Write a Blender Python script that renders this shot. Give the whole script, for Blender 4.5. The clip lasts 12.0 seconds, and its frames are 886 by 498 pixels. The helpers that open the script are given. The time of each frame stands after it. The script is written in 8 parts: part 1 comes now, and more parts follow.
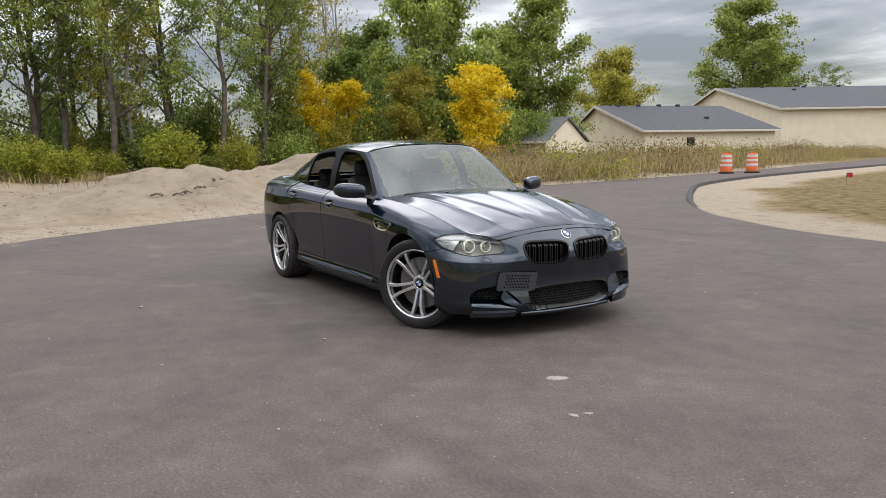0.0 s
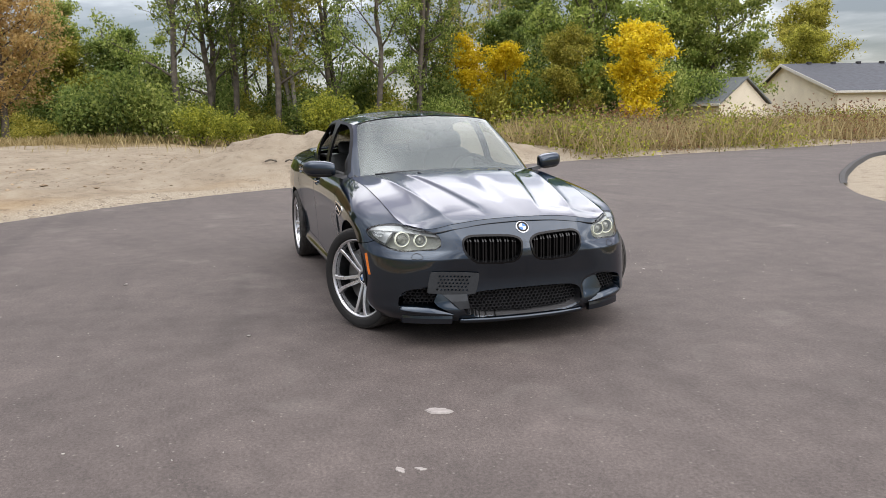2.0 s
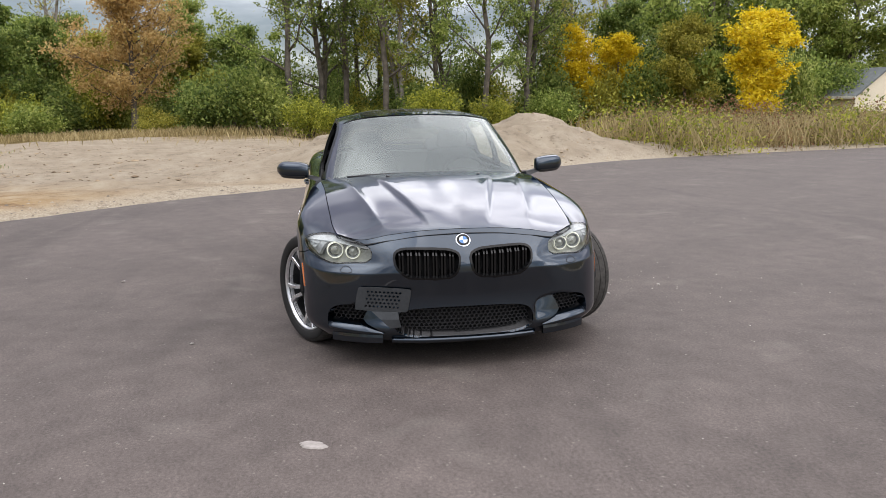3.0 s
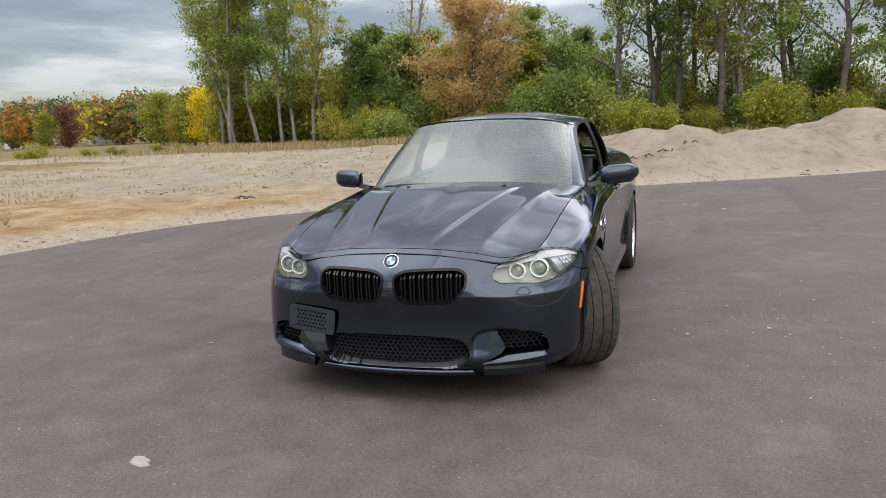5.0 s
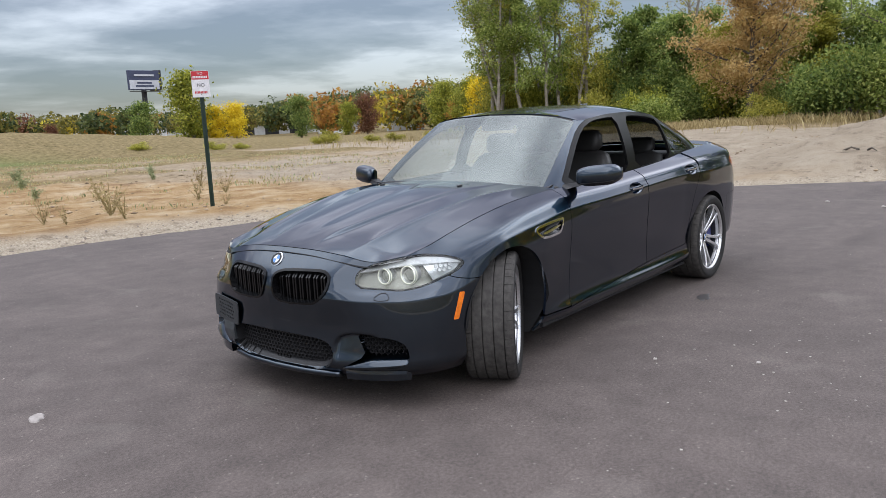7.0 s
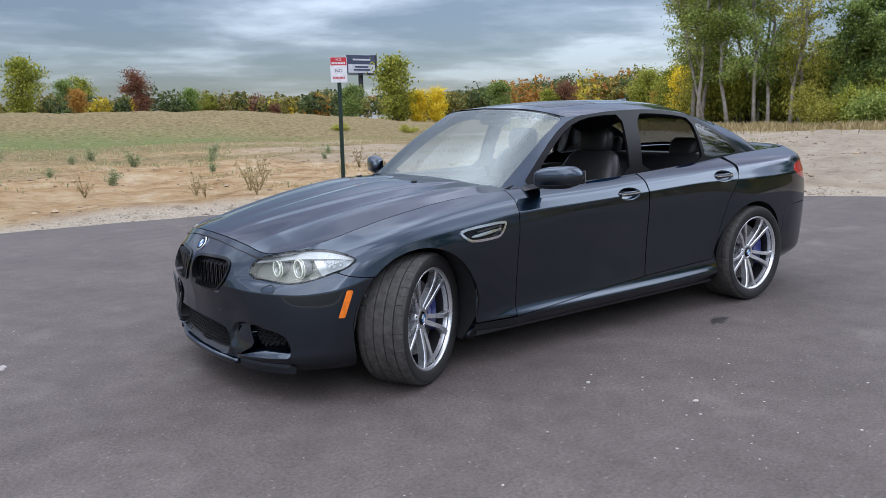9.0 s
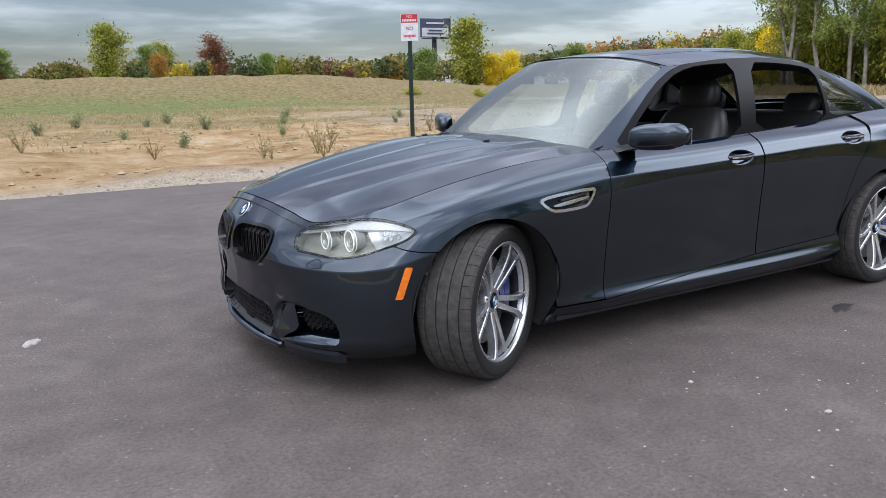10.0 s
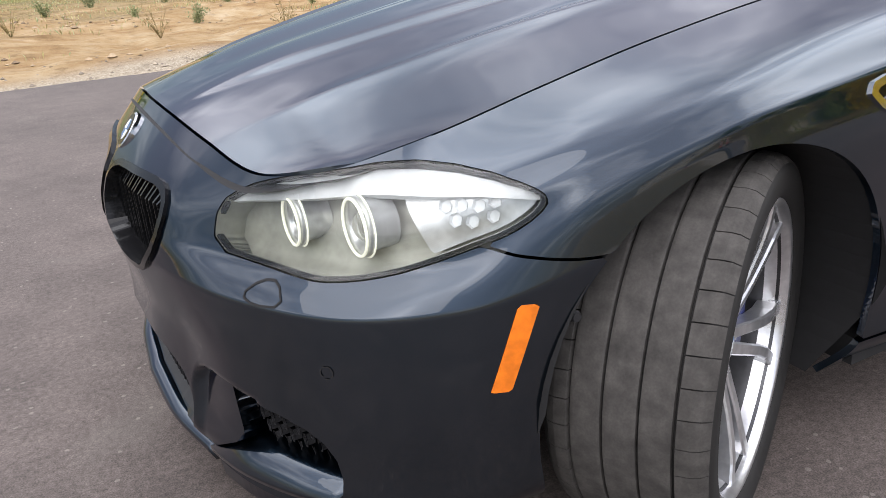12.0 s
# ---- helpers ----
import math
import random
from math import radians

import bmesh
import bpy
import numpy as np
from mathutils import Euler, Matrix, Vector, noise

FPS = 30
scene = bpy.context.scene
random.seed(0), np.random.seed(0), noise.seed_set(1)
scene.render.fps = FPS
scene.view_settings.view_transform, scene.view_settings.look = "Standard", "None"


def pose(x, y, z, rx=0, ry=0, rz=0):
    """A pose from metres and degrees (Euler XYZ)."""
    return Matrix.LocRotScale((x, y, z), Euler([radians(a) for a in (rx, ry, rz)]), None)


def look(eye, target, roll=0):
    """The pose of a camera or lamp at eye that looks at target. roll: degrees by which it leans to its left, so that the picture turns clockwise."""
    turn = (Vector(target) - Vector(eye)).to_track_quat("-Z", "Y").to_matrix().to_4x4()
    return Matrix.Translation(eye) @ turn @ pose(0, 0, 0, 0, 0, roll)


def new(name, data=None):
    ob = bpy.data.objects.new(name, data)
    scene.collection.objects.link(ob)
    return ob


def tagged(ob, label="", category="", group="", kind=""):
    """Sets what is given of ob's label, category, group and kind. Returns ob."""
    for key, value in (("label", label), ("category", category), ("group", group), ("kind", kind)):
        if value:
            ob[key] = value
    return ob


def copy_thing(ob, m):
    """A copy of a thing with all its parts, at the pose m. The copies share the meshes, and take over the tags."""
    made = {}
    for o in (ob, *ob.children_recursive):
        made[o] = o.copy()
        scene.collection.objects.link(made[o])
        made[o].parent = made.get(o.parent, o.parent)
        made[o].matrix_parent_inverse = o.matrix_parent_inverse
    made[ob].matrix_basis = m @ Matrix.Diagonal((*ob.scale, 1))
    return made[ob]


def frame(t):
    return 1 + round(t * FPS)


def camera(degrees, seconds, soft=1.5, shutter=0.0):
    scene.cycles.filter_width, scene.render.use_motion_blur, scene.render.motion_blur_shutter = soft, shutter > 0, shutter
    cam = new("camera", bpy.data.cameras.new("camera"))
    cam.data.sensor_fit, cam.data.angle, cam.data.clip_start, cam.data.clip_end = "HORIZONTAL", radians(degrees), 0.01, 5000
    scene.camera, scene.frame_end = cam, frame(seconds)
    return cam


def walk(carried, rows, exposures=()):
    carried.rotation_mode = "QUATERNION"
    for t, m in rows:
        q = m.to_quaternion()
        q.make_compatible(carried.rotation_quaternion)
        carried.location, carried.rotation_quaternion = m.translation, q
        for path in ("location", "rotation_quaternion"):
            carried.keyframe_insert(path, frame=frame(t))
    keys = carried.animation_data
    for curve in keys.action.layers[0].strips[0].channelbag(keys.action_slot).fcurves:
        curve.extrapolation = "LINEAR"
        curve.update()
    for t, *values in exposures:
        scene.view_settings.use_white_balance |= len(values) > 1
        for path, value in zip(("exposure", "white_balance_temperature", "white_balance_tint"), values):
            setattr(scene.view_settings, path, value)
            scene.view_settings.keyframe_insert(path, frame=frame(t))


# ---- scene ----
cam = camera(60.0, 12.0, soft=0.6)
PATH = [
    (0, (5.119, -3.623, 1.335), (3.41, -2.615, 1.082), -1.0),
    (0.5, (5.128, -3.263, 1.366), (3.383, -2.325, 1.089), -1.3),
    (1, (5.054, -2.848, 1.377), (3.265, -2.007, 1.076), -1.4),
    (1.5, (5.059, -2.363, 1.396), (3.222, -1.642, 1.068), -1.3),
    (2, (5.034, -1.854, 1.391), (3.153, -1.263, 1.052), -1.1),
    (2.5, (4.959, -1.321, 1.412), (3.042, -0.869, 1.068), -0.9),
    (2.7, (4.931, -1.087, 1.423), (3.001, -0.693, 1.075), -0.9),
    (4.3, (4.493, 0.702, 1.41), (2.543, 0.417, 1.073), -1.9),
    (4.5, (4.41, 0.888, 1.412), (2.473, 0.514, 1.08), -2.0),
    (5, (4.256, 1.405, 1.39), (2.378, 0.798, 1.066), -2.4),
    (5.5, (4.023, 1.888, 1.366), (2.221, 1.082, 1.048), -2.6),
    (6, (3.81, 2.367, 1.37), (2.093, 1.393, 1.051), -2.7),
    (6.5, (3.566, 2.777, 1.369), (1.939, 1.66, 1.045), -2.8),
    (7, (3.239, 3.128, 1.378), (1.709, 1.882, 1.05), -2.9),
    (7.2, (3.134, 3.29, 1.364), (1.641, 1.998, 1.043), -2.3),
    (8.8, (2.121, 3.986, 1.396), (0.933, 2.416, 1.044), -1.2),
    (9, (2.081, 4.025, 1.364), (0.927, 2.428, 1.022), -1.2),
    (9.5, (1.98, 3.94, 1.335), (0.908, 2.294, 0.96), -0.9),
    (10, (1.761, 3.543, 1.283), (0.771, 1.857, 0.858), -1.3),
    (10.5, (1.479, 3.117, 1.216), (0.562, 1.405, 0.74), -2.0),
    (11, (1.251, 2.646, 1.159), (0.396, 0.924, 0.609), -2.8),
    (11.5, (1.036, 2.158, 1.09), (0.231, 0.443, 0.449), -3.7),
    (12, (0.886, 1.703, 1.028), (0.068, 0.031, 0.295), -4.4),
]
walk(cam, [(t, look(eye, target, roll)) for t, eye, target, roll in PATH], exposures=[(0.0, -0.08, 6750, 11), (1.5, 0.12, 6700, 11), (4.5, 0.02, 6600, 11), (6.5, 0.0, 6350, 11), (9.0, 0.0, 5800, 11), (10.0, 0.10, 6050, 11), (11.0, 0.32, 6500, 12), (12.0, 0.44, 6550, 12)])

# ---- sky and light ----
world = bpy.data.worlds.new("overcast_sky")
scene.world = world
world.use_nodes = True
wn, wl = world.node_tree.nodes, world.node_tree.links
wn.clear()


def wnode(kind, **values):
    n = wn.new(kind)
    for k, v in values.items():
        n.inputs[k].default_value = v
    return n


def wmath(op, a, b=None):
    n = wn.new("ShaderNodeMath")
    n.operation = op
    for i, v in enumerate((a, b)):
        if v is None:
            continue
        if isinstance(v, (int, float)):
            n.inputs[i].default_value = v
        else:
            wl.new(v, n.inputs[i])
    return n.outputs[0]


SUN_EL, SUN_AZ = 48.0, 35.0
sky = wn.new("ShaderNodeTexSky")
sky.sky_type, sky.sun_disc = "NISHITA", False
sky.sun_elevation, sky.sun_rotation = radians(SUN_EL), radians(90 - SUN_AZ)
direction = wn.new("ShaderNodeTexCoord").outputs["Generated"]
split = wn.new("ShaderNodeSeparateXYZ")
wl.new(direction, split.inputs[0])
up = wmath("MAXIMUM", split.outputs[2], 0.0)
depth = wmath("ADD", up, 0.10)
flat = wn.new("ShaderNodeCombineXYZ")
wl.new(wmath("DIVIDE", split.outputs[0], depth), flat.inputs[0])
wl.new(wmath("DIVIDE", split.outputs[1], depth), flat.inputs[1])
big = wnode("ShaderNodeTexNoise", Scale=0.62, Detail=5.0, Roughness=0.48, Distortion=0.25)
wl.new(flat.outputs[0], big.inputs["Vector"])
fine = wnode("ShaderNodeTexNoise", Scale=3.1, Detail=5.0, Roughness=0.6)
wl.new(flat.outputs[0], fine.inputs["Vector"])
cover = wmath("ADD", wmath("MULTIPLY", big.outputs[0], 0.84), wmath("MULTIPLY", fine.outputs[0], 0.16))
ramp = wn.new("ShaderNodeValToRGB")
wl.new(cover, ramp.inputs[0])
ramp.color_ramp.elements[0].position, ramp.color_ramp.elements[0].color = 0.44, (0.162, 0.162, 0.179, 1)
ramp.color_ramp.elements[1].position, ramp.color_ramp.elements[1].color = 0.625, (0.83, 0.84, 0.86, 1)
mid = ramp.color_ramp.elements.new(0.52)
mid.color = (0.328, 0.328, 0.349, 1)
# brighter overhead, in a pale band on the horizon, and on the side where the cloud is thinnest
band = wmath("MULTIPLY", wmath("EXPONENT", wmath("MULTIPLY", up, -16.0)), 0.14)
lift = wmath("ADD", wmath("MULTIPLY", wmath("POWER", up, 1.25), 7.7), wmath("ADD", band, 0.27))
side = wmath("ADD", wmath("MULTIPLY", split.outputs[1], 0.32), wmath("MULTIPLY", split.outputs[0], -0.20))
lift = wmath("MULTIPLY", lift, wmath("ADD", side, 0.97))
# unseen brighter band at middle height, added to lighten reflections on the bonnet
band_up = wmath("DIVIDE", wmath("SUBTRACT", up, 0.38), 0.16)
mid_lift = wmath("EXPONENT", wmath("MULTIPLY", wmath("MULTIPLY", band_up, band_up), -1.0))
lift = wmath("MULTIPLY", lift, wmath("ADD", wmath("MULTIPLY", mid_lift, 0.45), 1.0))
clouds = wn.new("ShaderNodeVectorMath")
clouds.operation = "SCALE"
wl.new(ramp.outputs[0], clouds.inputs[0])
wl.new(lift, clouds.inputs["Scale"])
back_sky = wnode("ShaderNodeBackground", Strength=0.05)
wl.new(sky.outputs[0], back_sky.inputs["Color"])
back_cloud = wnode("ShaderNodeBackground", Strength=0.92)
wl.new(clouds.outputs[0], back_cloud.inputs["Color"])
both = wn.new("ShaderNodeAddShader")
wl.new(back_sky.outputs[0], both.inputs[0])
wl.new(back_cloud.outputs[0], both.inputs[1])
wl.new(both.outputs[0], wn.new("ShaderNodeOutputWorld").inputs[0])

sun = new("sun", bpy.data.lights.new("sun", "SUN"))
sun.data.energy, sun.data.angle, sun.data.color = 1.5, radians(70), (1.0, 0.975, 0.94)
sun.matrix_world = look((0, 0, 60), (-60 * math.cos(radians(SUN_AZ)) / math.tan(radians(SUN_EL)),
                                     -60 * math.sin(radians(SUN_AZ)) / math.tan(radians(SUN_EL)), 0))


# ---- materials ----
def material(name, colour, rough=0.6, metal=0.0, second=None, scale=8.0, amount=0.5, bump=0.0, bump_scale=60.0,
             island=False, random_object=0.0, coat=0.0, spec=0.5, rough_vary=0.0, detail=5.0, third=None):
    """A surface with its colour broken up at two scales, and fine relief."""
    m = bpy.data.materials.new(name)
    m.use_nodes = True
    n, l = m.node_tree.nodes, m.node_tree.links
    b = n["Principled BSDF"]
    b.inputs["Roughness"].default_value, b.inputs["Metallic"].default_value = rough, metal
    b.inputs["Coat Weight"].default_value, b.inputs["Specular IOR Level"].default_value = coat, spec
    b.inputs["Coat Roughness"].default_value = 0.03
    place = n.new("ShaderNodeTexCoord").outputs["Object"]
    second = second or tuple(c * 0.8 for c in colour)
    a = n.new("ShaderNodeTexNoise")
    a.inputs["Scale"].default_value, a.inputs["Detail"].default_value = scale, detail
    l.new(place, a.inputs["Vector"])
    f = n.new("ShaderNodeTexNoise")
    f.inputs["Scale"].default_value, f.inputs["Detail"].default_value = bump_scale, 3.0
    l.new(place, f.inputs["Vector"])
    r = n.new("ShaderNodeValToRGB")
    r.color_ramp.elements[0].position, r.color_ramp.elements[1].position = 0.5 - 0.4 * (1 - amount), 0.5 + 0.4 * (1 - amount)
    r.color_ramp.elements[0].color, r.color_ramp.elements[1].color = (*second, 1), (*colour, 1)
    if third:
        e = r.color_ramp.elements.new(0.5)
        e.color = (*third, 1)
    if island:
        g = n.new("ShaderNodeNewGeometry")
        w = n.new("ShaderNodeMath")
        w.operation = "ADD"
        h = n.new("ShaderNodeMath")
        h.operation, h.inputs[1].default_value = "MULTIPLY", 0.62
        l.new(g.outputs["Random Per Island"], h.inputs[0])
        k = n.new("ShaderNodeMath")
        k.operation, k.inputs[1].default_value = "MULTIPLY", 0.38
        l.new(a.outputs[0], k.inputs[0])
        l.new(h.outputs[0], w.inputs[0])
        l.new(k.outputs[0], w.inputs[1])
        l.new(w.outputs[0], r.inputs[0])
    else:
        l.new(a.outputs[0], r.inputs[0])
    out = r.outputs[0]
    fine_mix = n.new("ShaderNodeMix")
    fine_mix.data_type, fine_mix.blend_type = "RGBA", "MULTIPLY"
    fine_mix.inputs["Factor"].default_value = 0.35
    fr = n.new("ShaderNodeMapRange")
    fr.inputs["From Min"].default_value, fr.inputs["From Max"].default_value = 0.3, 0.7
    fr.inputs["To Min"].default_value, fr.inputs["To Max"].default_value = 0.7, 1.25
    l.new(f.outputs[0], fr.inputs["Value"])
    l.new(out, fine_mix.inputs["A"])
    l.new(fr.outputs[0], fine_mix.inputs["B"])
    out = fine_mix.outputs["Result"]
    if random_object:
        info = n.new("ShaderNodeObjectInfo")
        hs = n.new("ShaderNodeHueSaturation")
        mr = n.new("ShaderNodeMapRange")
        mr.inputs["To Min"].default_value, mr.inputs["To Max"].default_value = 1 - random_object, 1 + random_object
        l.new(info.outputs["Random"], mr.inputs["Value"])
        l.new(mr.outputs[0], hs.inputs["Value"])
        hr = n.new("ShaderNodeMapRange")
        hr.inputs["To Min"].default_value, hr.inputs["To Max"].default_value = 0.5 - random_object * 0.06, 0.5 + random_object * 0.06
        l.new(info.outputs["Random"], hr.inputs["Value"])
        l.new(hr.outputs[0], hs.inputs["Hue"])
        l.new(out, hs.inputs["Color"])
        out = hs.outputs[0]
    l.new(out, b.inputs["Base Color"])
    if rough_vary:
        rv = n.new("ShaderNodeMapRange")
        rv.inputs["From Min"].default_value, rv.inputs["From Max"].default_value = 0.3, 0.7
        rv.inputs["To Min"].default_value, rv.inputs["To Max"].default_value = rough - rough_vary, rough + rough_vary
        l.new(a.outputs[0], rv.inputs["Value"])
        l.new(rv.outputs[0], b.inputs["Roughness"])
    if bump:
        bp = n.new("ShaderNodeBump")
        bp.inputs["Strength"].default_value, bp.inputs["Distance"].default_value = min(1.0, bump * 10), bump
        l.new(f.outputs[0], bp.inputs["Height"])
        l.new(bp.outputs[0], b.inputs["Normal"])
    return m


def leaf_material(name, dark, middle, light, through_light=0.42, vary=0.10):
    m = material(name, light, rough=0.55, second=dark, third=middle, scale=0.35, amount=0.15, island=True, random_object=vary, spec=0.25)
    n, l = m.node_tree.nodes, m.node_tree.links
    b = n["Principled BSDF"]
    colour = b.inputs["Base Color"].links[0].from_socket
    t = n.new("ShaderNodeBsdfTranslucent")
    l.new(colour, t.inputs["Color"])
    mix = n.new("ShaderNodeMixShader")
    mix.inputs[0].default_value = through_light
    l.new(b.outputs[0], mix.inputs[1])
    l.new(t.outputs[0], mix.inputs[2])
    l.new(mix.outputs[0], n["Material Output"].inputs[0])
    return m


BARK = material("grey_brown_bark", (0.17, 0.145, 0.12), 0.9, second=(0.07, 0.06, 0.05), scale=3, bump=0.02, bump_scale=25)
PALE_BARK = material("pale_bark", (0.33, 0.30, 0.26), 0.9, second=(0.17, 0.15, 0.125), scale=3, bump=0.02, bump_scale=25)
LEAF_GREEN = leaf_material("green_leaves", (0.10, 0.145, 0.032), (0.27, 0.34, 0.075), (0.56, 0.60, 0.19), 0.55)
LEAF_DARK = leaf_material("dark_green_leaves", (0.062, 0.105, 0.026), (0.18, 0.25, 0.06), (0.43, 0.48, 0.14), 0.54)
LEAF_OLIVE = leaf_material("olive_yellow_leaves", (0.15, 0.155, 0.025), (0.37, 0.36, 0.06), (0.62, 0.56, 0.12), 0.54)
LEAF_LIME = leaf_material("lime_leaves", (0.10, 0.125, 0.018), (0.27, 0.295, 0.04), (0.52, 0.50, 0.08), 0.5)
LEAF_YELLOW = leaf_material("golden_leaves", (0.48, 0.36, 0.012), (0.76, 0.58, 0.02), (0.88, 0.72, 0.06), vary=0.02)
LEAF_ORANGE = leaf_material("orange_brown_leaves", (0.30, 0.20, 0.075), (0.58, 0.40, 0.16), (0.70, 0.54, 0.25), 0.55)
LEAF_RUST = leaf_material("rusty_red_leaves", (0.11, 0.05, 0.03), (0.20, 0.09, 0.05), (0.31, 0.17, 0.09))
LEAF_FIRE = leaf_material("bright_orange_leaves", (0.24, 0.11, 0.025), (0.42, 0.22, 0.04), (0.54, 0.34, 0.08))
LEAF_WEED = leaf_material("autumn_weed_leaves", (0.10, 0.07, 0.03), (0.22, 0.17, 0.075), (0.36, 0.30, 0.15))
LEAF_DRY = leaf_material("dry_grass_blades", (0.22, 0.17, 0.075), (0.38, 0.30, 0.145), (0.54, 0.45, 0.24), 0.45)
LEAF_SAGE = leaf_material("grey_green_weed", (0.16, 0.185, 0.09), (0.31, 0.34, 0.17), (0.48, 0.50, 0.29), 0.4)


# ---- building helpers ----
def link_mesh(name, me, mat=None, parent=None, label=""):
    ob = new(name, me)
    if mat is not None and not me.materials:
        me.materials.append(mat)
    if parent is not None:
        ob.parent = parent
    if label:
        ob["label"] = label
    return ob


def mesh_of(name, verts, faces, smooth=False):
    me = bpy.data.meshes.new(name)
    me.from_pydata([tuple(map(float, v)) for v in verts], [], [tuple(map(int, f)) for f in faces])
    if smooth:
        me.polygons.foreach_set("use_smooth", [True] * len(me.polygons))
    me.update()
    return me


def part(name, bm, mat, parent=None, label="", smooth=False):
    """Links a bmesh as one mesh object under a thing or a part."""
    me = bpy.data.meshes.new(name)
    bmesh.ops.recalc_face_normals(bm, faces=bm.faces[:])
    bm.to_mesh(me)
    bm.free()
    if smooth:
        me.polygons.foreach_set("use_smooth", [True] * len(me.polygons))
    return link_mesh(name, me, mat, parent, label)


def thing(name, label, category, x=0, y=0, z=0, turn=0, group="", kind=""):
    e = new(name)
    e.empty_display_size = 0.2
    e.matrix_world = pose(x, y, z, 0, 0, turn)
    return tagged(e, label, category, group, kind)


def box(bm, x0, x1, y0, y1, z0, z1, bevel=0.0, m=None):
    made = bmesh.ops.create_cube(bm, size=1)["verts"]
    for v in made:
        v.co = Vector(((x0 + x1) / 2 + v.co.x * (x1 - x0), (y0 + y1) / 2 + v.co.y * (y1 - y0), (z0 + z1) / 2 + v.co.z * (z1 - z0)))
    if bevel:
        edges = list({e for v in made for e in v.link_edges})
        res = bmesh.ops.bevel(bm, geom=edges, offset=bevel, segments=2, affect="EDGES", profile=0.5)
        made = list({v for f in res["faces"] for v in f.verts} | {v for v in made if v.is_valid})
    if m is not None:
        bmesh.ops.transform(bm, matrix=m, verts=[v for v in made if v.is_valid])
    return made


def tube(bm, points, radii, sides=8, close=True):
    """A tube along points, with a radius at each."""
    rings = []
    pts = [Vector(p) for p in points]
    for i, p in enumerate(pts):
        d = (pts[min(i + 1, len(pts) - 1)] - pts[max(i - 1, 0)]).normalized()
        a = d.orthogonal().normalized() if i == 0 else (side - d * side.dot(d)).normalized()
        side = a
        b = d.cross(a)
        r = radii[i] if hasattr(radii, "__len__") else radii
        rings.append([bm.verts.new(p + (a * math.cos(k * math.tau / sides) + b * math.sin(k * math.tau / sides)) * r) for k in range(sides)])
    for q, w in zip(rings, rings[1:]):
        for k in range(sides):
            bm.faces.new((q[k], q[(k + 1) % sides], w[(k + 1) % sides], w[k]))
    if close:
        bm.faces.new(rings[0][::-1])
        bm.faces.new(rings[-1])
    return rings

# ---- ground ----
WEST_EDGE = [(60, -9.0), (25, -7.7), (8, -7.35), (1.4, -7.15), (-1.2, -7.05), (-3.4, -6.6), (-5.7, -5.95), (-7.2, -4.8), (-9.0, -3.2), (-10.7, -0.9),
             (-12.2, 1.9), (-13.4, 4.2), (-15.6, 7.4), (-17.3, 12.5), (-18.6, 18.0), (-20.6, 25.0), (-24, 36), (-29, 50), (-38, 75)]
EAST_EDGE = [(60, 5.0), (25, 5.6), (8, 6.3), (-0.8, 6.9), (-4.3, 8.2), (-6.1, 9.4), (-7.8, 11.0), (-9.1, 12.4), (-11.5, 15.2), (-14.0, 18.6), (-16.6, 24.5), (-19.5, 34), (-24, 50), (-32, 75)]


def spline(pts, n):
    p = np.array([pts[0], *pts, pts[-1]], float)
    out = []
    for i in range(1, len(p) - 2):
        for k in range(n):
            t = k / n
            out.append(0.5 * (2 * p[i] + (p[i + 1] - p[i - 1]) * t + (2 * p[i - 1] - 5 * p[i] + 4 * p[i + 1] - p[i + 2]) * t * t
                              + (3 * p[i] - p[i - 1] - 3 * p[i + 1] + p[i + 2]) * t ** 3))
    return np.array(out + [p[-2]])


west, east = spline(WEST_EDGE, 14), spline(EAST_EDGE, 14)
rough_rng = np.random.default_rng(5)
west = west + np.column_stack([rough_rng.normal(0, 0.018, len(west)), rough_rng.normal(0, 0.018, len(west))])


def gap_to(line, x, y):
    """Distance of many places to a line of points."""
    best = np.full(np.shape(x), 1e9)
    for a, b in zip(line, line[1:]):
        d = b - a
        t = np.clip(((x - a[0]) * d[0] + (y - a[1]) * d[1]) / max(d @ d, 1e-9), 0, 1)
        best = np.minimum(best, np.hypot(x - a[0] - t * d[0], y - a[1] - t * d[1]))
    return best


def side_of(line, x, y):
    """Positive where a place lies on the inner (road) side of the west line."""
    poly = np.vstack([line, [(-200, 200), (-400, 0), (-200, -300), (200, -300)]])
    inside = np.zeros(np.shape(x), bool)
    j = len(poly) - 1
    for i in range(len(poly)):
        (xi, yi), (xj, yj) = poly[i], poly[j]
        if yi != yj:
            inside ^= ((yi > y) != (yj > y)) & (x < (xj - xi) * (y - yi) / (yj - yi) + xi)
        j = i
    return inside


def smooth_noise(x, y, scale, seed):
    """Value noise on a grid of places."""
    rng = np.random.default_rng(seed)
    g = rng.random((64, 64))
    u, v = x / scale + 1000.3, y / scale + 1000.7
    i, j = np.floor(u).astype(int), np.floor(v).astype(int)
    fu, fv = u - i, v - j
    fu, fv = fu * fu * (3 - 2 * fu), fv * fv * (3 - 2 * fv)
    a, b = g[i % 64, j % 64], g[(i + 1) % 64, j % 64]
    c, d = g[i % 64, (j + 1) % 64], g[(i + 1) % 64, (j + 1) % 64]
    return (a * (1 - fu) + b * fu) * (1 - fv) + (c * (1 - fu) + d * fu) * fv - 0.5


def ramp01(v, a, b):
    t = np.clip((v - a) / (b - a), 0, 1)
    return t * t * (3 - 2 * t)


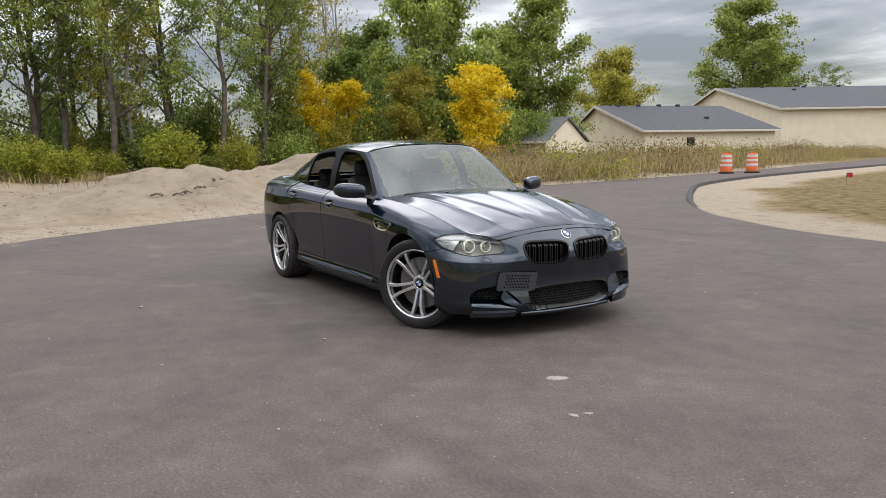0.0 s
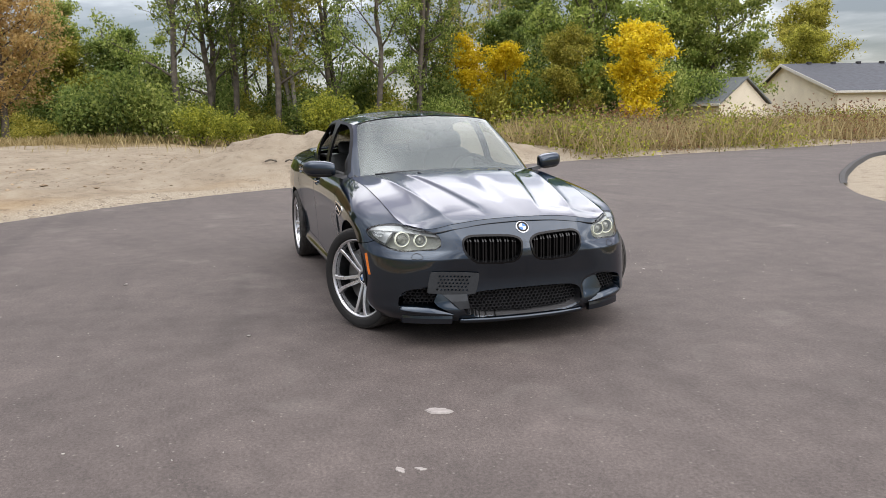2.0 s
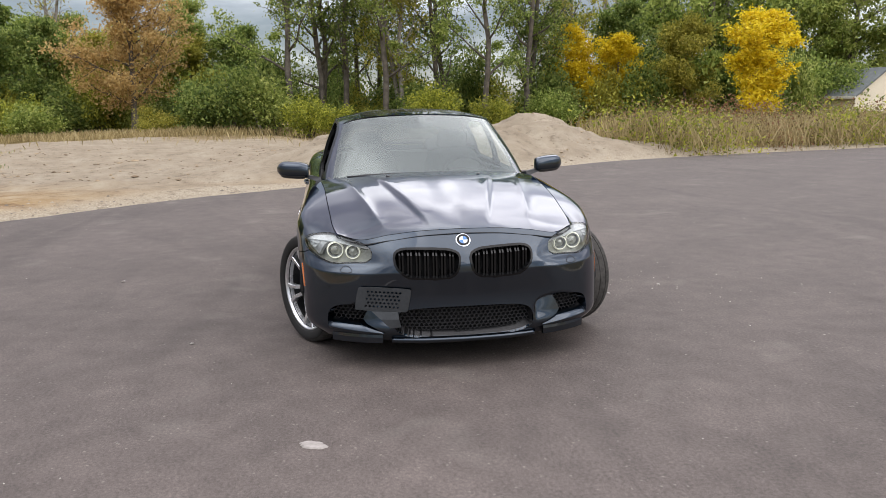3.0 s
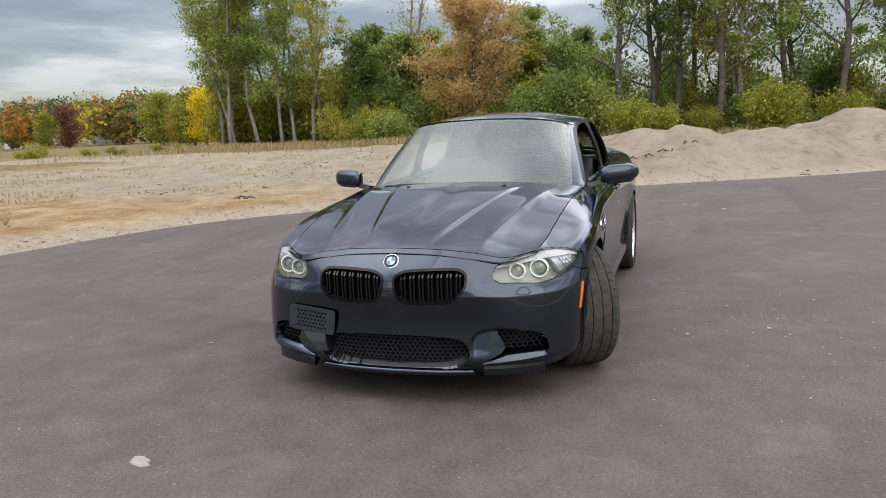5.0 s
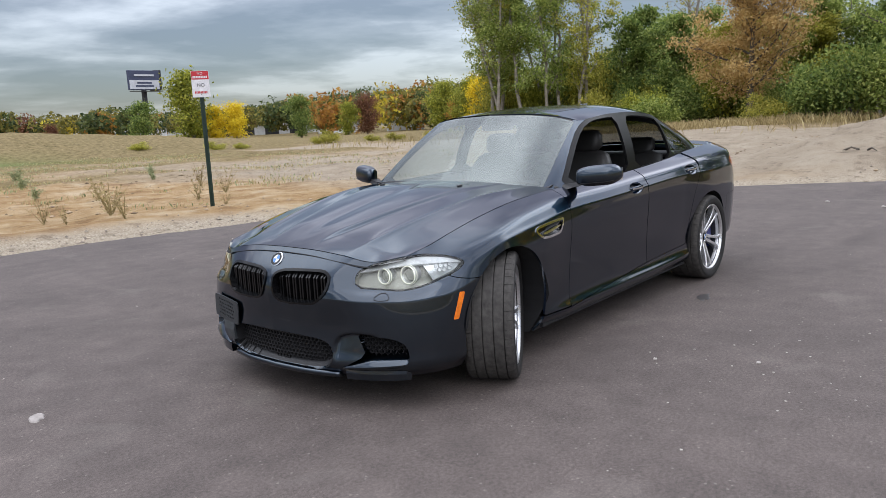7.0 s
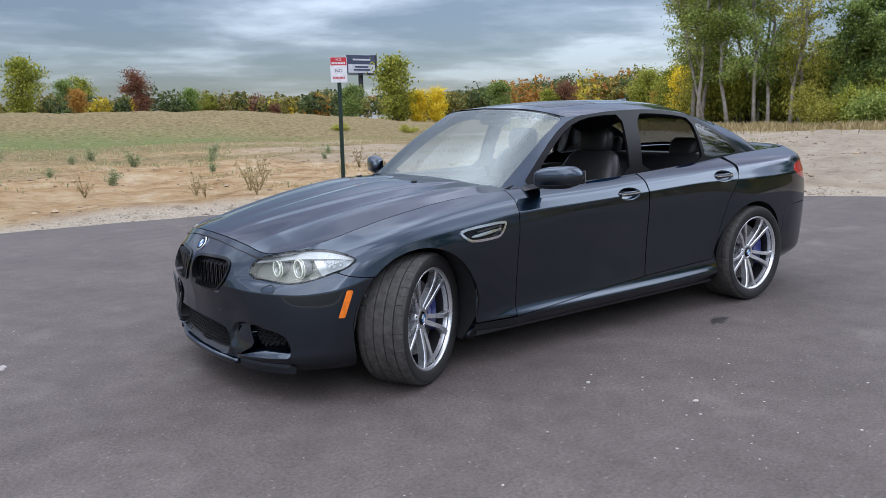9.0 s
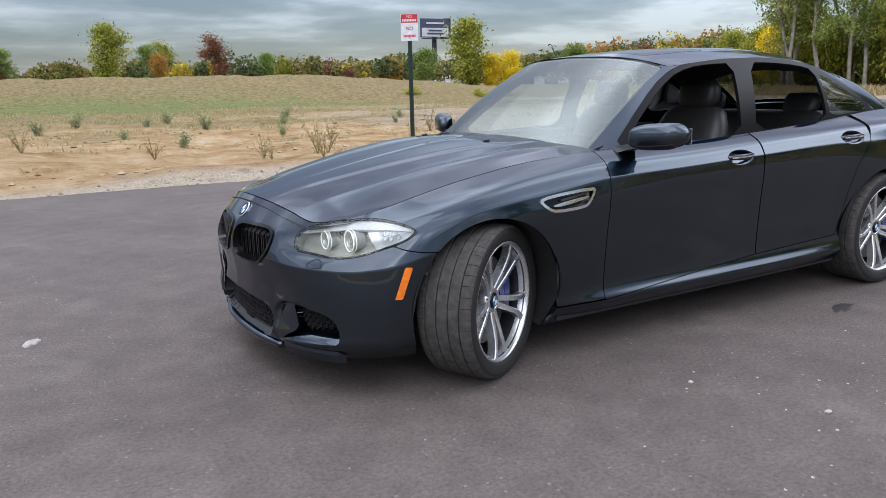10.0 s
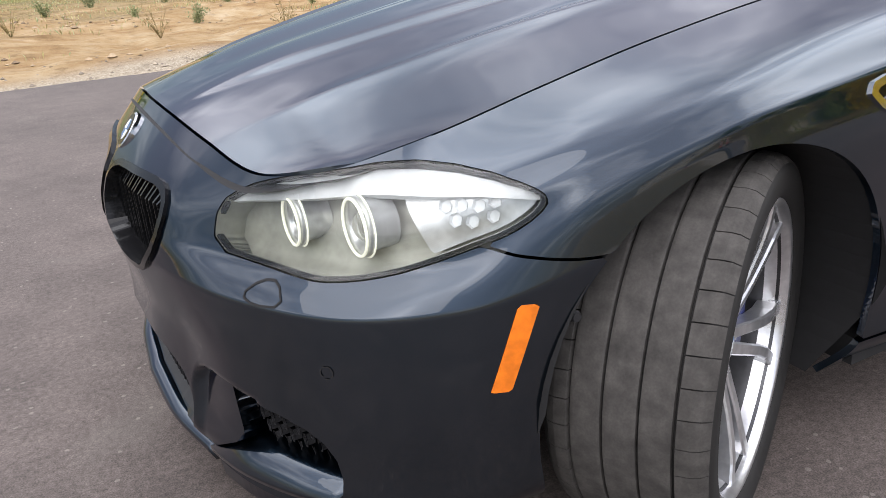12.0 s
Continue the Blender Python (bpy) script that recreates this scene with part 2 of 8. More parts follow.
SAND_PILES = [(-15.9, 0.2, 2.2, 1.9, 0.66), (-17.4, 2.9, 2.8, 2.0, 0.56), (-19.4, 5.9, 2.6, 2.0, 0.98), (-17.5, -2.2, 3.0, 2.0, 0.25), (-21.5, 9.0, 3.0, 2.6, 0.25)]


def ground_height(x, y):
    x, y = np.asarray(x, float), np.asarray(y, float)
    gw = gap_to(west, x, y)
    outside = side_of(west, x, y)
    z = -0.05 + 0 * x
    bumpy = ramp01(gw, 0.05, 2.0) * outside
    z = z + outside * ramp01(gw, 0.0, 1.2) * 0.09
    z = z + bumpy * (smooth_noise(x, y, 2.3, 1) * 0.20 + smooth_noise(x, y, 0.8, 2) * 0.09 + smooth_noise(x, y, 0.36, 3) * 0.06)
    for px, py, rx, ry, h in SAND_PILES:
        q = ((x - px) / rx) ** 2 + ((y - py) / ry) ** 2
        z = z + h * np.exp(-q * 0.9) * (1 + 0.75 * smooth_noise(x, y, 1.3, 7) + 0.48 * smooth_noise(x, y, 0.55, 8) + 0.22 * smooth_noise(x, y, 0.27, 9)) * outside * ramp01(gw, 0.3, 1.6)
    # raised sandy shelf in front of the trees
    shelf = ramp01(-x, 19, 27) * ramp01(-y, 0, 6) * ramp01(x * 0.35 - y * -1.0 + 34, 0, 12)
    z = z + shelf * (0.30 + 0.22 * smooth_noise(x, y, 4.0, 11)) * outside
    # grassy embankment across the field
    far = np.maximum(ramp01(-y + 0.05 * x, 46, 62), 0)
    z = z + far * 2.15 * outside * ramp01(x + 60, 0, 40)
    return z


def ground_axis(near, far, step):
    a = list(np.arange(near[0], near[1] + step, step))
    s, v = step, near[1]
    while v < far[1]:
        s *= 1.18
        v += s
        a.append(v)
    s, v = step, near[0]
    while v > far[0]:
        s *= 1.18
        v -= s
        a.insert(0, v)
    return np.array(a)


gx, gy = ground_axis((-24, 9), (-3000, 3000), 0.16), ground_axis((-20, 22), (-3000, 3000), 0.17)
X, Y = np.meshgrid(gx, gy, indexing="ij")
fx, fy = X.ravel(), Y.ravel()
Z = ground_height(fx, fy)
nx, ny = len(gx), len(gy)
idx = np.arange(nx * ny).reshape(nx, ny)
quads = np.column_stack([idx[:-1, :-1].ravel(), idx[1:, :-1].ravel(), idx[1:, 1:].ravel(), idx[:-1, 1:].ravel()])
g_me = bpy.data.meshes.new("ground")
g_me.vertices.add(nx * ny)
g_me.vertices.foreach_set("co", np.column_stack([fx, fy, Z]).ravel())
g_me.loops.add(quads.size)
g_me.polygons.add(len(quads))
g_me.polygons.foreach_set("loop_start", np.arange(0, quads.size, 4))
g_me.polygons.foreach_set("loop_total", np.full(len(quads), 4))
g_me.loops.foreach_set("vertex_index", quads.ravel())
g_me.polygons.foreach_set("use_smooth", np.ones(len(quads), bool))
g_me.update()
g_me.validate()
# what grows where: red = dry grass, green = fresh grass, blue = stony verge
gw, ge = gap_to(west, fx, fy), gap_to(east, fx, fy)
outside = side_of(west, fx, fy)
d_cam = np.hypot(fx, fy)
field = outside & (fy < -8) & (fx > -30)
patchy = smooth_noise(fx, fy, 5.0, 21) + 0.6 * smooth_noise(fx, fy, 1.7, 22)
dry = np.where(field, ramp01(-fy + patchy * 22 + 0.15 * fx, 18, 36), 0)
dry = np.maximum(dry, ramp01(-fx + patchy * 6, np.where(fy > 8, 26, 37), np.where(fy > 8, 34, 43)) * outside)
dry = np.maximum(dry, ramp01(d_cam, 60, 90))
dry = np.maximum(dry, ramp01(-fy + patchy * 9, 40, 48) * outside)
lawn = 0.85 * ramp01(-fy + patchy * 7, 38, 45) * ramp01(fy + 52 + patchy * 5, 0, 7) * ramp01(fx + 24, 0, 8) * field
greyish = ramp01(-fx + patchy * 4 - fy * 0.0, 7, 13) * outside * (1 - dry)
verge_east = (~outside) & (ge > 0) & (fy > 5)
island_grass = ramp01(ge + patchy * 1.6, 1.9, 3.0) * verge_east
dry = np.maximum(dry, island_grass)
stones = np.maximum(ramp01(1.5 - gw + patchy * 0.8, 0, 1.0) * outside, verge_east * (1 - island_grass))
col = g_me.color_attributes.new("cover", "FLOAT_COLOR", "POINT")
col.data.foreach_set("color", np.column_stack([dry, lawn, stones, greyish]).astype(np.float32).ravel())


def ground_material():
    m = bpy.data.materials.new("sandy_ground")
    m.use_nodes = True
    n, l = m.node_tree.nodes, m.node_tree.links
    b = n["Principled BSDF"]
    b.inputs["Roughness"].default_value, b.inputs["Specular IOR Level"].default_value = 0.95, 0.15
    place = n.new("ShaderNodeNewGeometry").outputs["Position"]

    def noise_node(scale, detail=6.0, rough=0.6):
        t = n.new("ShaderNodeTexNoise")
        t.inputs["Scale"].default_value, t.inputs["Detail"].default_value, t.inputs["Roughness"].default_value = scale, detail, rough
        l.new(place, t.inputs["Vector"])
        return t.outputs[0]

    def ramp_node(source, stops):
        r = n.new("ShaderNodeValToRGB")
        while len(r.color_ramp.elements) < len(stops):
            r.color_ramp.elements.new(0.5)
        for e, (p, c) in zip(r.color_ramp.elements, stops):
            e.position, e.color = p, (*c, 1)
        l.new(source, r.inputs[0])
        return r.outputs[0]

    def mix(f, a, c):
        x = n.new("ShaderNodeMix")
        x.data_type = "RGBA"
        l.new(f, x.inputs["Factor"])
        l.new(a, x.inputs["A"])
        l.new(c, x.inputs["B"])
        return x.outputs["Result"]

    a = n.new("ShaderNodeVertexColor")
    a.layer_name = "cover"
    s = n.new("ShaderNodeSeparateColor")
    l.new(a.outputs["Color"], s.inputs[0])
    coarse, mid_n, tiny = noise_node(0.9, 9, 0.72), noise_node(3.5, 8, 0.7), noise_node(38, 4, 0.7)
    sand = ramp_node(coarse, [(0.33, (0.24, 0.142, 0.066)), (0.45, (0.36, 0.236, 0.115)), (0.55, (0.44, 0.315, 0.175)), (0.68, (0.52, 0.42, 0.285))])
    grey_sand = ramp_node(coarse, [(0.3, (0.27, 0.22, 0.16)), (0.5, (0.355, 0.295, 0.22)), (0.7, (0.42, 0.36, 0.275))])
    sand = mix(a.outputs["Alpha"], sand, grey_sand)
    stone = ramp_node(tiny, [(0.32, (0.25, 0.20, 0.145)), (0.5, (0.43, 0.365, 0.275)), (0.68, (0.60, 0.53, 0.43))])
    straw = ramp_node(mid_n, [(0.3, (0.11, 0.088, 0.036)), (0.5, (0.21, 0.162, 0.076)), (0.7, (0.33, 0.26, 0.14))])
    lawn_c = ramp_node(mid_n, [(0.3, (0.085, 0.125, 0.032)), (0.7, (0.17, 0.215, 0.065))])
    c = mix(s.outputs[2], sand, stone)
    c = mix(s.outputs[0], c, straw)
    c = mix(s.outputs[1], c, lawn_c)
    speck = n.new("ShaderNodeMix")
    speck.data_type, speck.blend_type = "RGBA", "MULTIPLY"
    speck.inputs["Factor"].default_value = 0.55
    l.new(c, speck.inputs["A"])
    l.new(ramp_node(mid_n, [(0.34, (0.40, 0.36, 0.32)), (0.46, (1, 1, 1)), (0.8, (1.16, 1.14, 1.10))]), speck.inputs["B"])
    l.new(speck.outputs["Result"], b.inputs["Base Color"])
    h = n.new("ShaderNodeMath")
    h.operation = "ADD"
    l.new(mid_n, h.inputs[0])
    l.new(tiny, h.inputs[1])
    bp = n.new("ShaderNodeBump")
    bp.inputs["Strength"].default_value, bp.inputs["Distance"].default_value = 0.9, 0.07
    l.new(h.outputs[0], bp.inputs["Height"])
    l.new(bp.outputs[0], b.inputs["Normal"])
    return m


ground = link_mesh("ground", g_me, ground_material())
tagged(ground, "sandy bare ground with dry grass and stony verges", "ground", kind="structure")


def asphalt_material():
    m = material("worn_asphalt", (0.103, 0.084, 0.076), 0.82, second=(0.077, 0.063, 0.057), scale=0.7, amount=0.3, bump=0.010, bump_scale=150, spec=0.35, detail=9)
    n, l = m.node_tree.nodes, m.node_tree.links
    b = n["Principled BSDF"]
    place = n.new("ShaderNodeNewGeometry").outputs["Position"]
    # pale scuffs and dusty smears
    w = n.new("ShaderNodeTexNoise")
    w.inputs["Scale"].default_value, w.inputs["Detail"].default_value, w.inputs["Distortion"].default_value = 1.7, 11, 0.4
    l.new(place, w.inputs["Vector"])
    r = n.new("ShaderNodeValToRGB")
    r.color_ramp.elements[0].position, r.color_ramp.elements[0].color = 0.60, (0, 0, 0, 1)
    r.color_ramp.elements[1].position, r.color_ramp.elements[1].color = 0.80, (0.22, 0.22, 0.22, 1)
    l.new(w.outputs[0], r.inputs[0])
    # single pale stones in the surface
    v = n.new("ShaderNodeTexVoronoi")
    v.inputs["Scale"].default_value = 55
    l.new(place, v.inputs["Vector"])
    sc = n.new("ShaderNodeSeparateColor")
    l.new(v.outputs["Color"], sc.inputs[0])
    keep = n.new("ShaderNodeMath")
    keep.operation, keep.inputs[1].default_value = "GREATER_THAN", 0.975
    l.new(sc.outputs[0], keep.inputs[0])
    near = n.new("ShaderNodeMath")
    near.operation, near.inputs[1].default_value = "LESS_THAN", 0.33
    l.new(v.outputs["Distance"], near.inputs[0])
    dot = n.new("ShaderNodeMath")
    dot.operation = "MULTIPLY"
    l.new(keep.outputs[0], dot.inputs[0])
    l.new(near.outputs[0], dot.inputs[1])
    dim = n.new("ShaderNodeMath")
    dim.operation, dim.inputs[1].default_value = "MULTIPLY", 0.22
    l.new(dot.outputs[0], dim.inputs[0])
    old = b.inputs["Base Color"].links[0].from_socket
    for scale_, lo, hi, amount_, stretch in ((260.0, 0.50, 1.58, 1.0, 1), (60.0, 0.70, 1.32, 1.0, 1), (5.5, 0.86, 1.13, 1.0, 1), (1.3, 0.88, 1.10, 1.0, 1)):
        t = n.new("ShaderNodeTexNoise")
        t.inputs["Scale"].default_value, t.inputs["Detail"].default_value, t.inputs["Roughness"].default_value = scale_, 4.0, 0.65
        l.new(place, t.inputs["Vector"])
        mr = n.new("ShaderNodeMapRange")
        mr.inputs["From Min"].default_value, mr.inputs["From Max"].default_value = 0.32, 0.68
        mr.inputs["To Min"].default_value, mr.inputs["To Max"].default_value = lo, hi
        l.new(t.outputs[0], mr.inputs["Value"])
        x = n.new("ShaderNodeMix")
        x.data_type, x.blend_type = "RGBA", "MULTIPLY"
        x.inputs["Factor"].default_value = amount_
        l.new(old, x.inputs["A"])
        l.new(mr.outputs[0], x.inputs["B"])
        old = x.outputs["Result"]
    # dark rubber left by tyres along the bend
    tv = n.new("ShaderNodeTexNoise")
    tv.inputs["Scale"].default_value, tv.inputs["Detail"].default_value, tv.inputs["Distortion"].default_value = 0.55, 3.0, 0.6
    mp = n.new("ShaderNodeMapping")
    mp.inputs["Rotation"].default_value, mp.inputs["Scale"].default_value = (0, 0, radians(35)), (0.35, 3.2, 1.0)
    l.new(place, mp.inputs["Vector"])
    l.new(mp.outputs[0], tv.inputs["Vector"])
    tr = n.new("ShaderNodeMapRange")
    tr.inputs["From Min"].default_value, tr.inputs["From Max"].default_value = 0.56, 0.72
    tr.inputs["To Min"].default_value, tr.inputs["To Max"].default_value = 1.0, 0.80
    l.new(tv.outputs[0], tr.inputs["Value"])
    x = n.new("ShaderNodeMix")
    x.data_type, x.blend_type = "RGBA", "MULTIPLY"
    x.inputs["Factor"].default_value = 1.0
    l.new(old, x.inputs["A"])
    l.new(tr.outputs[0], x.inputs["B"])
    old = x.outputs["Result"]
    for f, tint in ((r.outputs[0], (0.30, 0.27, 0.24)), (dim.outputs[0], (0.42, 0.38, 0.34))):
        x = n.new("ShaderNodeMix")
        x.data_type = "RGBA"
        l.new(f, x.inputs["Factor"])
        l.new(old, x.inputs["A"])
        x.inputs["B"].default_value = (*tint, 1)
        old = x.outputs["Result"]
    l.new(old, b.inputs["Base Color"])
    return m


ASPHALT = asphalt_material()


def resample(line, n):
    d = np.concatenate([[0], np.cumsum(np.hypot(*np.diff(line, axis=0).T))])
    s = np.linspace(0, d[-1], n)
    return np.column_stack([np.interp(s, d, line[:, 0]), np.interp(s, d, line[:, 1])])


rw, re = west, resample(east, len(west))
# match the two sides by progress along each
rv, rf = [], []
cols = 7
for i in range(len(rw)):
    for k in range(cols):
        t = k / (cols - 1)
        p = rw[i] * (1 - t) + re[i] * t
        rv.append((p[0], p[1], 0.0))
for i in range(len(rw) - 1):
    for k in range(cols - 1):
        a = i * cols + k
        rf.append((a, a + 1, a + cols + 1, a + cols))
for side, k in ((rw, 0), (re, cols - 1)):
    start = len(rv)
    for i in range(len(side)):
        rv.append((side[i][0], side[i][1], -0.12))
    for i in range(len(side) - 1):
        a, b = i * cols + k, (i + 1) * cols + k
        rf.append((a, b, start + i + 1, start + i))
road = link_mesh("road", mesh_of("road", rv, rf), ASPHALT)
tagged(road, "wide worn brownish grey asphalt drive", "road", kind="structure")

# dark asphalt berm round the inside of the bend
k_bm = bmesh.new()
kline = [p for p in re if -26 < p[0] < -6.6]
prof = [(-0.09, -0.03), (-0.07, 0.035), (-0.02, 0.06), (0.05, 0.055), (0.11, -0.08)]
rows_k = []
for i, p in enumerate(kline):
    d = kline[min(i + 1, len(kline) - 1)] - kline[max(i - 1, 0)]
    d = d / np.hypot(*d)
    nrm = np.array([d[1], -d[0]]) * -1
    low = min(1.0, 0.15 + i / 6, 0.15 + (len(kline) - 1 - i) / 6)
    rows_k.append([k_bm.verts.new((p[0] - nrm[0] * o * (0.6 + 0.4 * low), p[1] - nrm[1] * o * (0.6 + 0.4 * low), z * low)) for o, z in prof])
for q, w in zip(rows_k, rows_k[1:]):
    for a in range(len(prof) - 1):
        k_bm.faces.new((q[a], q[a + 1], w[a + 1], w[a]))
berm = part("kerb", k_bm, material("dark_new_asphalt", (0.05, 0.047, 0.045), 0.85, scale=6, bump=0.01, bump_scale=80))
tagged(berm, "low dark asphalt kerb round the bend", "kerb", kind="structure")

# ---- trees and plants ----
def leaf_sheet(name, centres, size, rng, mat, droop=0.0):
    """Many small leaves, one island each."""
    n = len(centres)
    a = rng.normal(size=(n, 3))
    a /= np.linalg.norm(a, axis=1)[:, None]
    b = np.cross(a, rng.normal(size=(n, 3)))
    b /= np.linalg.norm(b, axis=1)[:, None]
    a[:, 2] -= droop
    s = size * rng.uniform(0.6, 1.35, n)[:, None]
    v = np.empty((n, 3, 3))
    v[:, 0] = centres - a * s * 0.5 + b * s * 0.36
    v[:, 1] = centres - a * s * 0.5 - b * s * 0.36
    v[:, 2] = centres + a * s * 0.62
    me = bpy.data.meshes.new(name)
    me.vertices.add(3 * n)
    me.vertices.foreach_set("co", v.ravel())
    me.loops.add(3 * n)
    me.loops.foreach_set("vertex_index", np.arange(3 * n))
    me.polygons.add(n)
    me.polygons.foreach_set("loop_start", np.arange(0, 3 * n, 3))
    me.polygons.foreach_set("loop_total", np.full(n, 3))
    me.update()
    me.materials.append(mat)
    return me


def blades(name, roots, height, width, rng, mat, lean=0.35):
    """Upright thin blades, one triangle pair each."""
    n = len(roots)
    ang = rng.uniform(0, math.tau, n)
    h = height * rng.uniform(0.35, 1.25, n)
    w = width * rng.uniform(0.7, 1.3, n)
    d = np.column_stack([np.cos(ang), np.sin(ang), np.zeros(n)])
    tip = roots + np.column_stack([rng.normal(0, lean, n) * h, rng.normal(0, lean, n) * h, h])
    midp = roots * 0.45 + tip * 0.55 + np.column_stack([np.zeros(n), np.zeros(n), h * 0.08])
    v = np.empty((n, 4, 3))
    v[:, 0], v[:, 1], v[:, 2], v[:, 3] = roots, midp + d * w[:, None] * 0.5, tip, midp - d * w[:, None] * 0.5
    me = bpy.data.meshes.new(name)
    me.vertices.add(4 * n)
    me.vertices.foreach_set("co", v.ravel())
    me.loops.add(4 * n)
    me.loops.foreach_set("vertex_index", np.arange(4 * n))
    me.polygons.add(n)
    me.polygons.foreach_set("loop_start", np.arange(0, 4 * n, 4))
    me.polygons.foreach_set("loop_total", np.full(n, 4))
    me.update()
    me.materials.append(mat)
    return me


def make_tree(name, label, seed, height, spread, base, radius, leaves, leaf, mat, bark=BARK, clump=0.9, stems=1, limbs=13, rise=0.75,
              crown_shape=0.6, fork=True, lean=0.03):
    """A tree with tapered trunk and limbs and a crown of leaf clumps round the limb ends. base: crown's start as a share of the height."""
    rng = np.random.default_rng(seed)
    t = thing(name, label, "tree")
    bm = bmesh.new()
    centres, radii = [], []
    for s in range(stems):
        foot = Vector((rng.normal(0, 0.35), rng.normal(0, 0.35), -0.4)) if stems > 1 else Vector((0, 0, -0.4))
        away = Vector((rng.normal(0, 0.10 if stems > 1 else lean), rng.normal(0, 0.10 if stems > 1 else lean), 1)).normalized()
        h = height * (1 if s == 0 else rng.uniform(0.75, 0.98))
        pts, p = [], foot.copy()
        steps = 9
        for i in range(steps + 1):
            pts.append(p.copy())
            p = p + (away + Vector((rng.normal(0, 0.07), rng.normal(0, 0.07), 0))) * (h / steps)
        rad = [radius * (1.25 if i == 0 else 1) * (1 - i / steps) ** 0.8 + 0.02 for i in range(steps + 1)]
        tube(bm, pts, rad, 7)
        for k in range(limbs):
            f = base + (0.97 - base) * (k + rng.uniform(0, 0.8)) / limbs
            i = min(int(f * steps), steps - 1)
            start = pts[i].lerp(pts[i + 1], f * steps - i)
            az = k * 2.4 + rng.uniform(-0.5, 0.5) + s
            shape = math.sin(math.pi * min(1, max(0.12, (f - base) / (1 - base) * (1 - crown_shape * 0.5) + crown_shape * 0.42))) ** 0.7
            length = spread * shape * rng.uniform(0.6, 1.05)
            d = Vector((math.cos(az), math.sin(az), rise * rng.uniform(0.5, 1.3))).normalized()
            lp, q = [start], start.copy()
            n_seg = 4
            for j in range(n_seg):
                d = (d + Vector((rng.normal(0, 0.14), rng.normal(0, 0.14), rng.normal(0.05, 0.12)))).normalized()
                q = q + d * length / n_seg
                lp.append(q.copy())
            r0 = max(0.02, rad[i] * 0.48)
            tube(bm, lp, [r0 * (1 - j / (n_seg + 0.6)) for j in range(n_seg + 1)], 5)
            for j in range(1, n_seg + 1):
                centres.append(lp[j])
                radii.append(clump * (0.75 + 0.25 * j / n_seg))
                if fork:
                    for _ in range(2):
                        tw = (d + Vector(rng.normal(0, 0.75, 3))).normalized()
                        e = lp[j] + tw * length * rng.uniform(0.15, 0.42)
                        tube(bm, [lp[j], lp[j].lerp(e, 0.5) + Vector(rng.normal(0, 0.05, 3)), e], [r0 * 0.3, r0 * 0.2, 0.008], 3, False)
                        centres.append(e)
                        radii.append(clump * rng.uniform(0.5, 0.9))
        centres.append(pts[-1])
        radii.append(clump)
    part("trunk", bm, bark, t, smooth=True)
    c = np.array([tuple(v) for v in centres])
    r = np.array(radii)
    # clumps carry uneven numbers of leaves, so that sky shows between some of them
    weight = rng.gamma(1.4, 1.0, len(c)) * r
    pick = rng.choice(len(c), leaves, p=weight / weight.sum())
    spot = c[pick] + rng.normal(size=(leaves, 3)) * (r[pick] * 0.42)[:, None] * np.array([1.1, 1.1, 0.75])
    spot = spot[spot[:, 2] > 0.1]
    link_mesh("crown", leaf_sheet("crown", spot, leaf, rng, mat), mat, t)
    return t


def make_bush(name, label, seed, height, spread, leaves, leaf, mat, category="bush"):
    rng = np.random.default_rng(seed)
    t = thing(name, label, category)
    bm = bmesh.new()
    c, r = [], []
    for k in range(9):
        az, out = rng.uniform(0, math.tau), rng.uniform(0.25, 1.0)
        e = Vector((math.cos(az) * spread * out * 0.8, math.sin(az) * spread * out * 0.8, height * rng.uniform(0.55, 0.98) * (1.1 - 0.45 * out)))
        m = e * 0.5 + Vector((rng.normal(0, 0.1), rng.normal(0, 0.1), 0.1))
        tube(bm, [Vector((rng.normal(0, 0.12), rng.normal(0, 0.12), -0.2)), m, e], [0.035, 0.025, 0.008], 5)
        for q, w in ((m, 0.45), (m.lerp(e, 0.5), 0.42), (e, 0.36)):
            c.append(tuple(q))
            r.append(w * spread)
    part("stem", bm, BARK, t)
    c, r = np.array(c), np.array(r)
    weight = rng.gamma(2.0, 1.0, len(c))
    pick = rng.choice(len(c), leaves, p=weight / weight.sum())
    spot = c[pick] + rng.normal(size=(leaves, 3)) * (r[pick] * 0.55)[:, None] * np.array([1, 1, 0.8])
    spot[:, 2] = np.abs(spot[:, 2])
    link_mesh("foliage", leaf_sheet("foliage", spot, leaf, rng, mat), mat, t)
    return t


def ground_z(x, y):
    return float(ground_height(np.array([x]), np.array([y]))[0])


used = set()
plant_rng = np.random.default_rng(77)


def plant(model, x, y, scale=1.0, turn=None, group="", label="", tall=1.0):
    """Sets a model, or a copy of it once it is taken, on the ground."""
    turn = plant_rng.uniform(0, 360) if turn is None else turn
    m = pose(x, y, ground_z(x, y), 0, 0, turn) @ Matrix.Diagonal((scale, scale, scale * tall, 1))
    if model.name in used:
        ob = copy_thing(model, m)
        ob.matrix_world = m
    else:
        used.add(model.name)
        ob = model
        ob.matrix_world = m
    if group:
        ob["group"] = group
    if label:
        ob["label"] = label
    return ob


